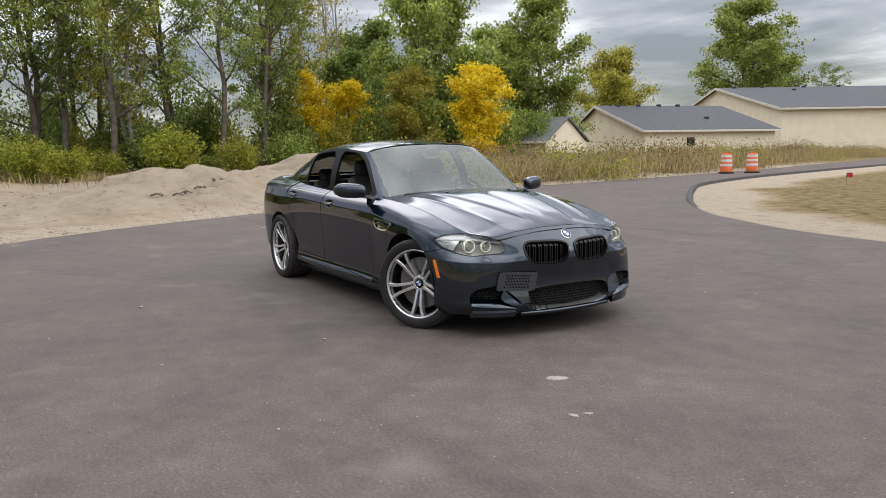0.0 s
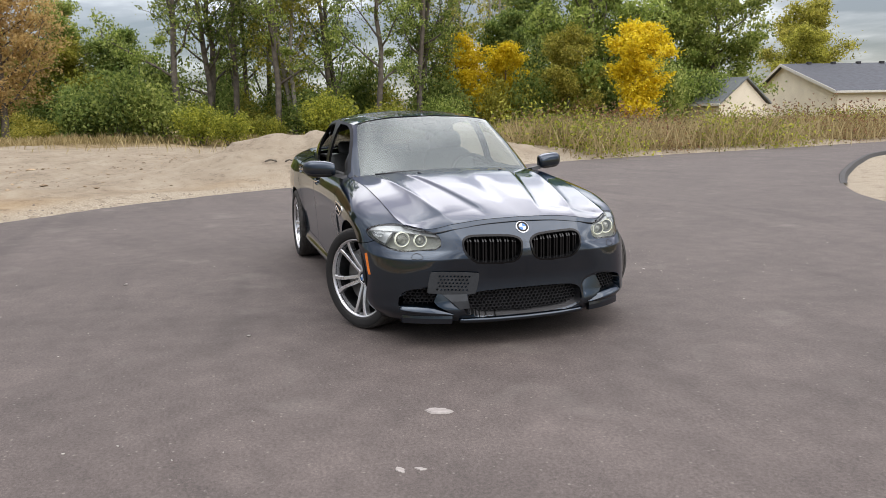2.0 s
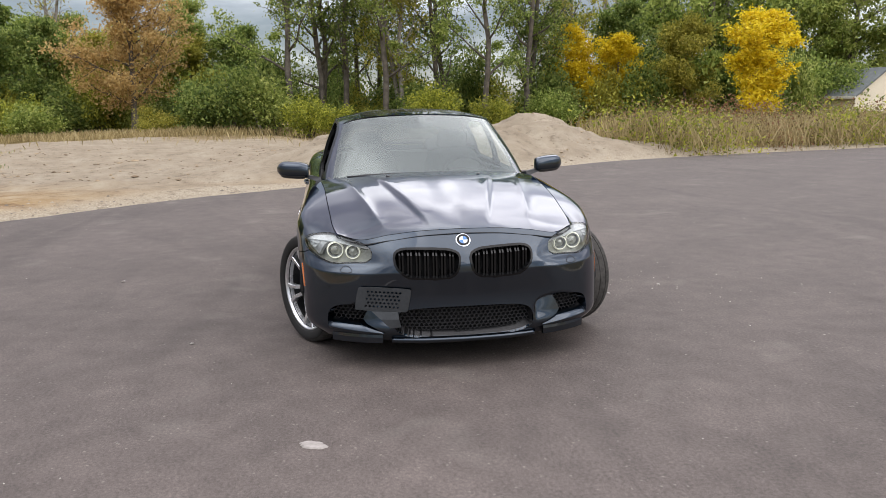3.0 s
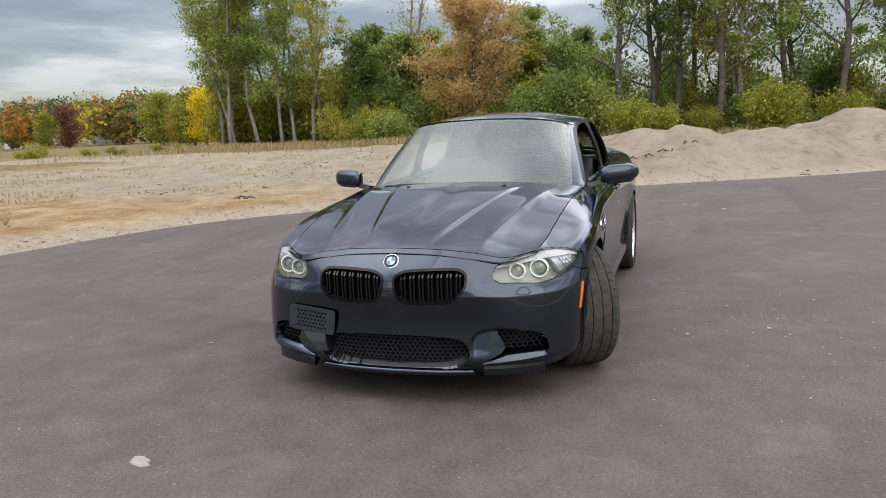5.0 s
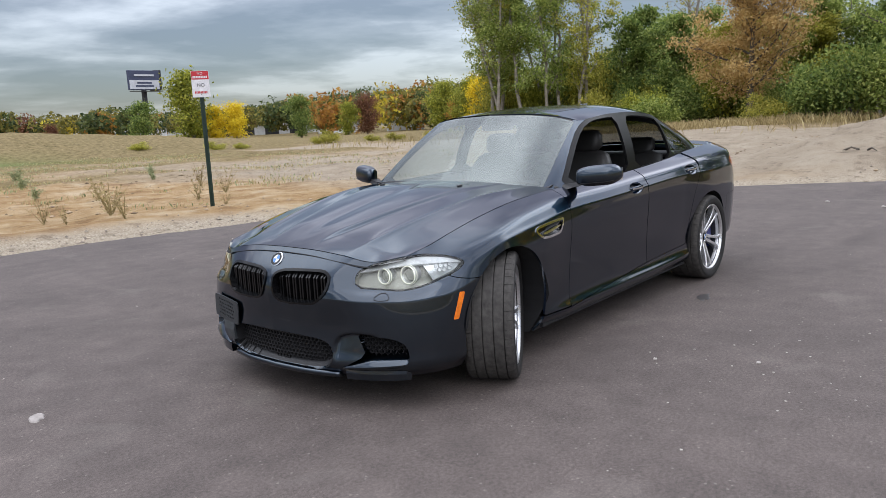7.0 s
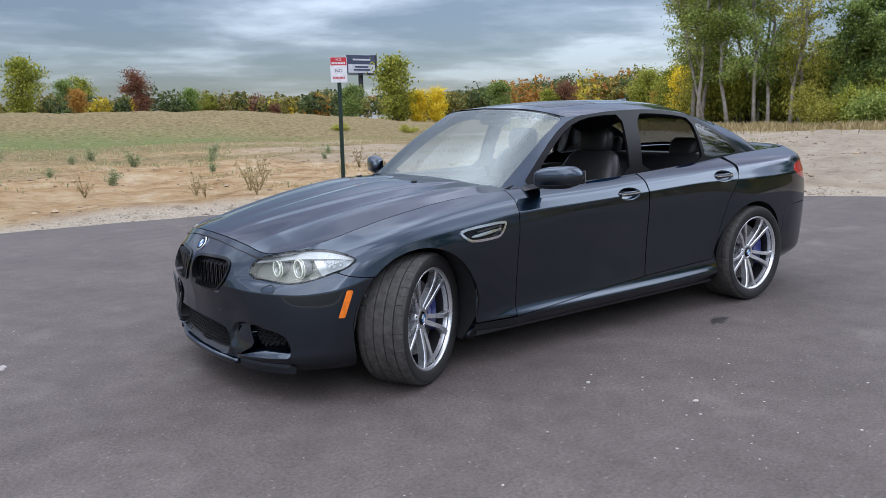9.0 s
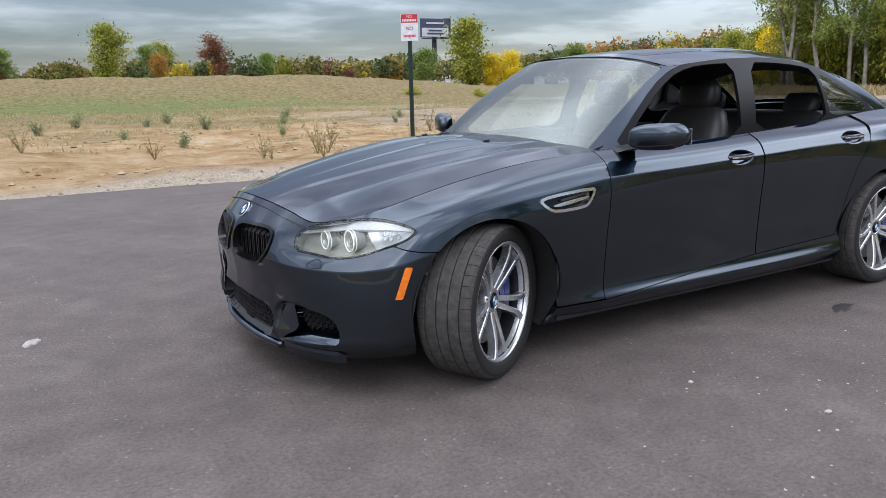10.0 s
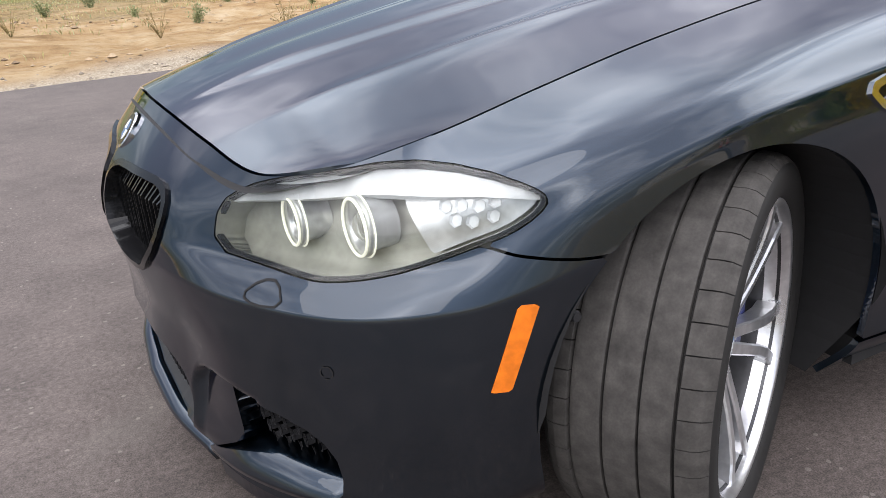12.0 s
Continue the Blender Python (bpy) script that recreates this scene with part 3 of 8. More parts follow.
cottonwood = make_tree("cottonwood_tree", "tall cottonwood with sparse green autumn crown", 3, 20, 5.8, 0.20, 0.22, 13000, 0.17, LEAF_GREEN, clump=0.85, limbs=16, rise=0.85)
cottonwood_b = make_tree("cottonwood_tree", "tall dark cottonwood with open crown of green leaves", 8, 19, 5.2, 0.18, 0.20, 13000, 0.17, LEAF_DARK, clump=0.82, limbs=16, rise=0.9, stems=2)
cottonwood_c = make_tree("cottonwood_tree", "tall cottonwood with thin olive yellow leaves", 15, 18, 4.8, 0.18, 0.16, 13000, 0.165, LEAF_OLIVE, PALE_BARK, clump=0.85, limbs=13, rise=1.3, stems=2)
poplar = make_tree("poplar_tree", "slender pale-stemmed poplar with green leaves", 21, 18.0, 4.3, 0.17, 0.13, 15000, 0.165, LEAF_GREEN, PALE_BARK, clump=0.9, limbs=12, rise=1.5, stems=2)
poplar_b = make_tree("poplar_tree", "leaning pale-stemmed poplar with green leaves", 22, 18.0, 4.6, 0.20, 0.15, 15000, 0.165, LEAF_GREEN, PALE_BARK, clump=0.95, limbs=12, rise=1.3, lean=0.07)
round_tree = make_tree("broadleaf_tree", "dense round dark green broadleaf tree", 31, 13, 4.6, 0.12, 0.3, 19000, 0.29, LEAF_DARK, clump=1.5, limbs=15, rise=0.6)
maple = make_tree("maple_tree", "broad dark green maple with drooping sprays", 37, 16, 5.4, 0.14, 0.34, 26000, 0.29, LEAF_GREEN, clump=1.35, limbs=24, rise=0.55)
yellow_tree = make_tree("yellow_tree", "young tree with bright golden autumn leaves", 41, 6.6, 2.0, 0.04, 0.09, 18000, 0.15, LEAF_YELLOW, clump=0.66, limbs=16, rise=1.0, crown_shape=0.35)
orange_tree = make_tree("autumn_tree", "round tree with orange brown autumn leaves", 45, 9.8, 4.6, 0.24, 0.26, 23000, 0.17, LEAF_ORANGE, clump=1.2, limbs=22, rise=0.6)
olive_tree = make_tree("broadleaf_tree", "broadleaf tree turning yellowish green", 51, 12, 4.4, 0.1, 0.25, 18000, 0.255, LEAF_OLIVE, clump=1.35, limbs=14, rise=0.7)
bare_tree = make_tree("bare_tree", "thin nearly leafless tall tree with fine twigs", 57, 17, 3.0, 0.2, 0.2, 900, 0.2, LEAF_OLIVE, PALE_BARK, clump=0.9, limbs=16, rise=1.4, stems=2)
bush_green = make_bush("bush", "dense dark green roadside bush", 61, 3.6, 2.4, 5000, 0.185, LEAF_DARK)
bush_lime = make_bush("bush", "bright yellow green roadside bush", 62, 3.2, 1.8, 4000, 0.155, LEAF_LIME)
bush_olive = make_bush("bush", "olive coloured autumn bush", 63, 3.4, 2.2, 4300, 0.17, LEAF_OLIVE)
bush_mid = make_bush("bush", "leafy mid green bush", 64, 3.6, 2.2, 4700, 0.18, LEAF_GREEN)

TREES = [  # model, x, y, scale, tall
    (cottonwood, -46.9, -2.6, 1.0, 1.05), (cottonwood_b, -49.8, -0.2, 1.05, 1.0), (cottonwood, -46.4, 3.1, 0.95, 1.0), (cottonwood_c, -47.2, 4.6, 0.95, 1.05),
    (cottonwood_b, -49.6, 8.3, 1.0, 1.0), (cottonwood, -45.3, 9.4, 0.9, 1.05), (cottonwood_b, -46.6, 12.1, 1.0, 1.0), (cottonwood, -50.4, 14.4, 0.95, 1.0),
    (cottonwood_c, -52.0, 17.5, 0.9, 1.0), (bare_tree, -64.1, 25.1, 1.0, 1.05), (round_tree, -71.6, 33.5, 1.12, 1.0), (maple, -48.8, 27.0, 0.92, 1.12),
    (poplar, -49.6, 29.4, 0.95, 0.95), (olive_tree, -46.0, 24.0, 0.62, 1.0), (round_tree, -56, 23.0, 0.72, 1.0), (maple, -58.1, 45.4, 1.0, 1.02), (maple, -60.0, 41.0, 0.82, 1.0), (olive_tree, -71.3, 68.4, 1.15, 1.0),
    (olive_tree, -66.0, 63.0, 0.85, 1.0), (maple, -84, 110, 1.55, 1.05), (round_tree, -90, 125.0, 1.5, 1.0), (cottonwood_b, -88, 140.0, 1.0, 0.9), (bare_tree, -74, 132.0, 0.8, 0.8),
    (poplar_b, -52.6, -32.6, 1.0, 1.02), (poplar, -53.7, -30.5, 1.05, 1.0), (cottonwood_c, -55.4, -28.9, 0.95, 1.0), (cottonwood_c, -54.0, -36.6, 1.12, 1.0), (poplar, -52.5, -34.6, 1.05, 1.0), (poplar_b, -57.0, -37.5, 0.95, 0.95), (poplar, -58.0, -33.0, 1.0, 1.0),
    (bare_tree, -61.3, -23.1, 1.0, 1.0), (round_tree, -58.5, -25.2, 0.72, 1.0), (orange_tree, -49.8, -13.3, 1.0, 1.0), (olive_tree, -57.0, -17.5, 0.62, 1.0), (round_tree, -56.0, -20.5, 0.62, 1.0),
    (olive_tree, -56.3, -10.4, 0.62, 0.95), (round_tree, -57.5, -6.5, 0.58, 1.0), (cottonwood, -49.6, -1.1, 0.98, 1.0), (cottonwood_b, -53.6, 1.8, 0.95, 1.0),
]
for model, x, y, s, tall in TREES:
    plant(model, x, y, s, tall=tall, group="trees along the lot")
for x, y, s, tall in ((-36.6, 23.9, 1.22, 0.84), (-48.6, 17.1, 1.2, 0.90), (-48.9, 19.9, 1.05, 0.95)):
    plant(yellow_tree, x, y, s, tall=tall, group="golden trees")

# underwood along the foot of the trees
models = [bush_green, bush_mid, bush_olive, bush_lime]
for k in range(74):
    f = k / 73
    y = -38 + 72 * f + plant_rng.normal(0, 0.7)
    behind = -60.5 if y < -26 else -55.5 if y < -9 else -50.6 if y < 14 else -50.0
    x = behind + plant_rng.normal(0, 1.9)
    m = models[plant_rng.choice(4, p=[0.40, 0.32, 0.20, 0.08])]
    plant(m, x, y, plant_rng.uniform(0.65, 1.25), tall=plant_rng.uniform(0.65, 1.55), group="underwood")
for model, x, y, s, tall in ((bush_green, -44.6, -6.3, 1.0, 1.15), (bush_mid, -44.2, -3.9, 1.05, 1.05), (bush_green, -45.2, -8.6, 0.9, 1.0), (bush_olive, -45.0, -11.0, 0.7, 0.8), (bush_mid, -44.5, 14.0, 0.85, 1.0),
                             (bush_olive, -46.0, 6.6, 0.7, 0.9), (bush_mid, -46.8, -18.6, 0.8, 0.9), (bush_lime, -49.5, -20.5, 0.95, 1.1), (bush_olive, -49.0, -23.5, 0.8, 1.1), (bush_lime, -53.5, -8.8, 1.25, 1.3), (bush_lime, -53.0, -16.2, 1.2, 1.3)):
    plant(model, x, y, s, tall=tall, group="underwood")
for x, y, s in ((-40.9, -1.6, 0.85), (-38.8, -0.2, 0.7), (-41.0, 5.8, 1.05), (-39.3, 8.8, 0.8), (-42.0, 2.2, 0.6)):
    plant(bush_lime, x, y, s, group="underwood")
for k in range(26):
    y = 20 + 26 * k / 25
    plant(models[k % 3], -52 - 0.25 * (y - 20) + plant_rng.normal(0, 2.5), y, plant_rng.uniform(1.0, 1.5), tall=1.15, group="underwood")
# thicket round the feet of the poplars
for k in range(13):
    plant(models[plant_rng.choice(4, p=[0.3, 0.3, 0.25, 0.15])], plant_rng.uniform(-61, -56), -39 + 14 * k / 12, plant_rng.uniform(1.0, 1.35), tall=plant_rng.uniform(1.1, 1.8), group="underwood")
# low scrub between the bank and the poplars
for k in range(9):
    f = k / 8
    plant(bush_olive, -30 - 20 * f + plant_rng.normal(0, 1.5), -50 + 12 * f + plant_rng.normal(0, 1.5), plant_rng.uniform(0.25, 0.55), tall=plant_rng.uniform(0.45, 0.7), group="underwood")
# young trees closing the wood behind
for k in range(14):
    y = -33 + 27 * k / 13 + plant_rng.normal(0, 0.8)
    m = (round_tree, olive_tree, maple)[plant_rng.choice(3, p=[0.34, 0.38, 0.28])]
    plant(m, (-62 if y < -24 else -57.5) - plant_rng.uniform(0, 5), y, plant_rng.uniform(0.36, 0.6), tall=plant_rng.uniform(0.9, 1.2), group="trees along the lot")

# fallen grey branch caught in the underwood
fb = bmesh.new()
tube(fb, [(-43.47, -4.51, 0.3), (-44.47, -5.11, 1.96), (-44.84, -5.87, 2.65), (-45.21, -6.82, 3.33)], [0.10, 0.09, 0.07, 0.03], 7)
tube(fb, [(-44.84, -5.87, 2.65), (-44.81, -7.42, 2.56)], [0.05, 0.02], 6)
fallen = part("fallen_branch", fb, PALE_BARK, smooth=True)
tagged(fallen, "bleached broken branch leaning in the bushes", "branch")

# autumn weeds beside the road bend
def weed_strip(name, label, spots, height, spread_xy, leaf, n, mat, seed):
    rng = np.random.default_rng(seed)
    pick = rng.integers(0, len(spots), n)
    c = np.array(spots)[pick]
    local = np.array([1.0] * len(spots)) * rng.uniform(0.55, 1.25, len(spots))
    p = np.empty((n, 3))
    p[:, 0] = c[:, 0] + rng.normal(0, spread_xy, n)
    p[:, 1] = c[:, 1] + rng.normal(0, spread_xy, n)
    p[:, 2] = ground_height(p[:, 0], p[:, 1]) + height * local[pick] * rng.beta(1.15, 2.0, n)
    ob = link_mesh(name, leaf_sheet(name, p, leaf, rng, mat), mat)
    return tagged(ob, label, "weeds", kind="stuff")


wr = np.random.default_rng(90)
far_edge = [p for p in west if p[1] > 9]
near_spots = []
for p in far_edge:
    for _ in range(9):
        o = wr.uniform(1.2, 14)
        near_spots.append((p[0] - o * 0.97 + wr.normal(0, 0.6), p[1] + o * 0.22 + wr.normal(0, 0.8)))
# follow the road with a belt of weeds up to the buildings
weed_strip("tall_weeds", "brown and green tall autumn weeds", near_spots, 1.45, 0.5, 0.09, 52000, LEAF_WEED, 91)
weed_strip("green_weeds", "olive green roadside weeds", [q for q in near_spots if math.sin(q[0] * 0.9) + math.sin(q[1] * 0.7 + 1.0) > 0.5], 1.55, 0.6, 0.11, 26000, LEAF_LIME, 92)
weed_strip("rusty_weeds", "rusty dock and goldenrod stems", [q for q in near_spots if math.sin(q[0] * 0.8 + 2.0) + math.sin(q[1] * 0.55) > 0.7], 1.75, 0.5, 0.10, 18000, LEAF_RUST, 93)
rb = np.random.default_rng(94)
c = np.array(near_spots)[rb.integers(0, len(near_spots), 36000)] + rb.normal(0, 0.7, (36000, 2))
roots = np.column_stack([c, ground_height(c[:, 0], c[:, 1])])
tagged(link_mesh("dry_grass", blades("dry_grass", roots, 0.95, 0.035, rb, LEAF_DRY), LEAF_DRY), "pale dry grass along the road", "grass", kind="stuff")
# dry grass at the foot of the trees
n = 42000
gxr, gyr = rb.uniform(-47, -26, n), rb.uniform(-34, 14, n)
keep = (gxr < -40 + 2 * np.sin(gyr * 0.4)) | (rb.random(n) < 0.03)
gxr, gyr = gxr[keep], gyr[keep]
roots = np.column_stack([gxr, gyr, ground_height(gxr, gyr)])
tagged(link_mesh("meadow_grass", blades("meadow_grass", roots, 0.5, 0.05, rb, LEAF_DRY), LEAF_DRY), "straw coloured meadow grass below the trees", "grass", kind="stuff")
# sparse weeds in the sandy field
n = 60000
gxr, gyr = rb.uniform(-26, 30, n), rb.uniform(-46, -9.5, n)
tuft = smooth_noise(gxr, gyr, 2.2, 31) + 0.7 * smooth_noise(gxr, gyr, 0.7, 32)
keep = tuft > 0.30 - 0.012 * (-gyr - 12)
gxr, gyr = gxr[keep], gyr[keep]
roots = np.column_stack([gxr, gyr, ground_height(gxr, gyr)])
tagged(link_mesh("field_grass", blades("field_grass", roots, 0.10, 0.026, rb, LEAF_DRY), LEAF_DRY), "thin straw tufts on the sandy field", "grass", kind="stuff")
pick = rb.random(len(roots)) < 0.3
tagged(link_mesh("field_weeds", blades("field_weeds", roots[pick] + rb.normal(0, 0.12, (int(pick.sum()), 3)) * np.array([1, 1, 0]), 0.11, 0.03, rb, LEAF_SAGE), LEAF_SAGE), "low grey green weeds on the sandy field", "weeds", kind="stuff")


def make_weed(name, label, seed, height, mat, n=160):
    rng = np.random.default_rng(seed)
    t = thing(name, label, "weed")
    pts = []
    for k in range(9):
        bm = bmesh.new()
        az, o = rng.uniform(0, math.tau), rng.uniform(0.05, 0.62) * height
        e = Vector((math.cos(az) * o, math.sin(az) * o, height * rng.uniform(0.6, 1.1)))
        tube(bm, [Vector((0, 0, -0.03)), e * 0.5 + Vector((0, 0, 0.05)), e], [0.008, 0.006, 0.003], 4)
        for _ in range(n // 9):
            pts.append(tuple(e * rng.uniform(0.1, 1.0) + Vector(rng.normal(0, 0.04, 3))))
        part("stem", bm, mat, t)
    link_mesh("leaves", leaf_sheet("leaves", np.array(pts), 0.05, rng, mat), mat, t)
    return t


sage = make_weed("weed", "grey green bushy weed on the sand", 101, 0.45, LEAF_SAGE, 300)
thin = make_weed("weed", "thin yellowish weed stalks on the sand", 102, 0.6, LEAF_DRY, 90)
for x, y, s in ((-2.0, -14.1, 1.0), (-3.6, -18.5, 1.2), (0.5, -20.5, 1.1), (-6.5, -20.5, 1.0), (3.5, -19.0, 1.0), (-0.8, -24, 1.3), (-8.0, -24.5, 1.2), (-4.2, -27, 1.3), (2.4, -28, 1.3), (-11.5, -22, 0.9), (6.5, -25, 1.2),
                (-1.2, -17.0, 0.7), (-5.0, -16.2, 0.8), (1.8, -16.4, 0.8), (-2.6, -21.8, 0.9), (4.6, -22.6, 0.8), (-9.8, -19.0, 0.7)):
    plant(sage, x, y, s, group="field weeds", tall=0.85)
for x, y, s in ((-3.4, -9.6, 1.0), (-2.7, -10.6, 0.8), (-4.1, -10.9, 0.9), (-6.2, -11.2, 0.8), (-7.6, -12.2, 0.9), (-2.3, -8.9, 0.5), (-0.9, -11.5, 0.7), (1.2, -13.2, 0.8), (-5.4, -13.9, 0.9), (-8.8, -15, 1.0), (-3.1, -8.6, 0.7), (-5.6, -9.4, 0.45)):
    plant(thin, x, y, s, group="field weeds")

# ---- far woods and single far trees ----
far_model = {}
for nm, mt, seed in (("green", LEAF_DARK, 201), ("olive", LEAF_LIME, 202), ("gold", LEAF_YELLOW, 203), ("fire", LEAF_FIRE, 204), ("rust", LEAF_RUST, 205), ("lime", LEAF_LIME, 206)):
    far_model[nm] = make_tree("far_tree", {"green": "dark green tree on the far hillside", "olive": "yellowing tree far off", "gold": "golden tree far off",
                              "fire": "bright orange tree far off", "rust": "rusty red tree far off", "lime": "lime green tree far off"}[nm],
                              seed, 9, 3.6, 0.08, 0.2, 6000, 0.33, mt, clump=1.6, limbs=18, rise=0.8, fork=False)
FAR = [("rust", -28.9, -112, 0.78), ("olive", -15.5, -124.9, 1.05), ("green", -24.9, -143.6, 0.8), ("lime", -28.6, -150, 0.9), ("lime", -44.5, -128, 0.62), ("green", -42, -131, 0.7), ("rust", -51.4, -116, 0.42),
       ("green", -55.5, -98, 0.72), ("olive", -57.5, -89, 1.15), ("gold", -60.5, -88, 0.6), ("gold", -62.5, -86, 0.62), ("green", -2, -150, 0.75), ("green", 12, -140, 1.0), ("fire", -22, -120, 0.5), ("gold", -31, -122, 0.4),
       ("green", -75.7, -87.8, 0.75), ("rust", -82, -80, 0.72), ("olive", -80, -82, 0.6), ("lime", -84, -66.5, 0.8), ("lime", -80, -63, 0.78), ("fire", -76, -57.5, 0.52), ("olive", -73, -54.5, 0.62), ("olive", -70.5, -51.5, 0.75), ("gold", -68.5, -48.5, 0.72), ("gold", -66.5, -45, 0.78), ("olive", -64, -42, 0.7)]
for nm, x, y, s in FAR:
    plant(far_model[nm], x, y, s * 0.9, group="far trees")
fr = np.random.default_rng(210)
kinds = ["green", "olive", "gold", "fire", "rust", "lime"]
pts_by = {k: [] for k in kinds}
low_by = {k: [] for k in kinds}
for k in range(700):
    az = fr.uniform(203, 241) if k < 460 else fr.uniform(239, 292)
    d = fr.uniform(118 if az < 228 else 150, 400) if az < 241 else fr.uniform(125, 260)
    x, y = math.cos(radians(az)) * d, math.sin(radians(az)) * d
    patch = math.sin(az * 1.9) + math.sin(az * 5.3 + d * 0.05)
    kind_k = kinds[fr.choice(6, p=[0.48, 0.26, 0.05, 0.06, 0.07, 0.08] if az > 241 else [0.62, 0.24, 0.03, 0.03, 0.03, 0.05] if patch < 0.3 or d > 300 else [0.30, 0.28, 0.10, 0.12, 0.08, 0.12])]
    hill = 0.035 * max(0, d - 125) * (1.0 - float(ramp01(az, 226, 243)))
    hgt = fr.uniform(6, 10) * (1 - 0.45 * float(np.clip((az - 216) / 25, 0, 1))) if az < 241 else fr.uniform(3.8, 6.4)
    c = np.array([x, y, hill])
    # several lobes to a crown, leaves mostly on their outsides
    n_q = 560 if az < 236 else 320
    lobes = np.clip(fr.normal(size=(7, 3)), -1.5, 1.5) * np.array([0.26, 0.26, 0.15]) * hgt
    q = fr.normal(size=(n_q, 3))
    q /= np.linalg.norm(q, axis=1)[:, None]
    q = lobes[fr.integers(0, 7, n_q)] + q * (fr.uniform(0.7, 1.0, n_q) * hgt * 0.30)[:, None]
    (pts_by if az < 236 else low_by)[kind_k].append(c + q + np.array([0, 0, hgt * 0.5 + (0 if az < 236 else 1.2)]))
FAR_GREEN = leaf_material("far_dark_green_crowns", (0.028, 0.048, 0.018), (0.075, 0.105, 0.034), (0.17, 0.20, 0.065), 0.4)
FAR_OLIVE = leaf_material("far_olive_crowns", (0.08, 0.08, 0.022), (0.18, 0.17, 0.04), (0.34, 0.30, 0.075), 0.45)
FAR_GOLD = leaf_material("far_golden_crowns", (0.26, 0.19, 0.02), (0.46, 0.35, 0.03), (0.62, 0.50, 0.06), 0.45)
mats_by = dict(green=FAR_GREEN, olive=FAR_OLIVE, gold=FAR_GOLD, fire=LEAF_FIRE, rust=LEAF_RUST, lime=FAR_OLIVE)
words = dict(green="dark green", olive="yellowing", gold="golden", fire="orange", rust="rusty red", lime="lime green")
for k in kinds:
    if low_by[k]:
        tagged(link_mesh("far_hedge", leaf_sheet("far_hedge", np.vstack(low_by[k]), 0.62, fr, mats_by[k]), mats_by[k]), words[k] + " hedge trees beyond the field", "woods", kind="stuff")
    p = np.vstack(pts_by[k])
    tagged(link_mesh("far_woods", leaf_sheet("far_woods", p, 0.68, fr, mats_by[k]), mats_by[k]), words[k] + " autumn crowns of the far woods", "woods", kind="stuff")

# ---- sign, billboard, barrels, buildings ----
RED_PAINT = material("red_sign_paint", (0.50, 0.028, 0.04), 0.4, scale=20, amount=0.2)
WHITE_PAINT = material("white_sign_paint", (0.72, 0.72, 0.74), 0.45, scale=14, amount=0.2)
BLACK_PAINT = material("black_lettering", (0.03, 0.03, 0.035), 0.5)
GREEN_STEEL = material("dark_green_steel", (0.018, 0.04, 0.028), 0.45, metal=0.2, scale=12, bump=0.002)


def text_mesh(name, words_, size, mat, parent, x, y, z, rx=90, rz=0, depth=0.0006):
    cu = bpy.data.curves.new(name, "FONT")
    cu.body, cu.size, cu.align_x, cu.align_y, cu.extrude = words_, size, "CENTER", "CENTER", depth
    tmp = bpy.data.objects.new(name, cu)
    me = bpy.data.meshes.new_from_object(tmp)
    bpy.data.objects.remove(tmp)
    bpy.data.curves.remove(cu)
    me.transform(pose(x, y, z, rx, 0, rz))
    return link_mesh(name, me, mat, parent)


# U-channel post with a small metal sign, facing the lot
sx, sy = -4.97, -8.92
sz = ground_z(sx, sy)
post = thing("no_trespassing_sign", "red and white metal sign on a dark green steel post", "sign", sx, sy, sz, turn=151)
bm = bmesh.new()
for a, b, c, d in ((-0.022, 0.022, 0.010, 0.014), (-0.026, -0.020, -0.014, 0.014), (0.020, 0.026, -0.014, 0.014), (-0.038, -0.024, -0.018, -0.014), (0.024, 0.038, -0.018, -0.014)):
    box(bm, a, b, c, d, -0.3, 2.40)
part("pole", bm, GREEN_STEEL, post)
bm = bmesh.new()
box(bm, -0.152, 0.152, -0.024, -0.021, 1.955, 2.415, 0.001)
plate = part("sign_plate", bm, WHITE_PAINT, post, "white sign plate with red band")
bm = bmesh.new()
box(bm, -0.147, 0.147, -0.0255, -0.0245, 2.265, 2.410)
part("red_band", bm, RED_PAINT, plate)
text_mesh("lettering", "NO", 0.062, WHITE_PAINT, plate, 0, -0.0262, 2.368)
text_mesh("lettering", "NO", 0.085, BLACK_PAINT, plate, 0, -0.0262, 2.165)
for name_, z0, z1, w, mt in (("text_bar", 2.287, 2.325, 0.25, WHITE_PAINT), ("text_bar", 2.02, 2.06, 0.22, RED_PAINT)):
    bm = bmesh.new()
    k = 9
    for i in range(k):
        box(bm, -w / 2 + w * i / k, -w / 2 + w * (i + 0.72) / k, -0.0266, -0.0258, z0, z1)
    part(name_, bm, mt, plate)
for z in (2.0, 2.37):
    bm = bmesh.new()
    bmesh.ops.create_cone(bm, segments=10, radius1=0.008, radius2=0.006, depth=0.006, cap_ends=True, matrix=pose(0, -0.028, z, 90))
    part("bolt", bm, GREEN_STEEL, plate)

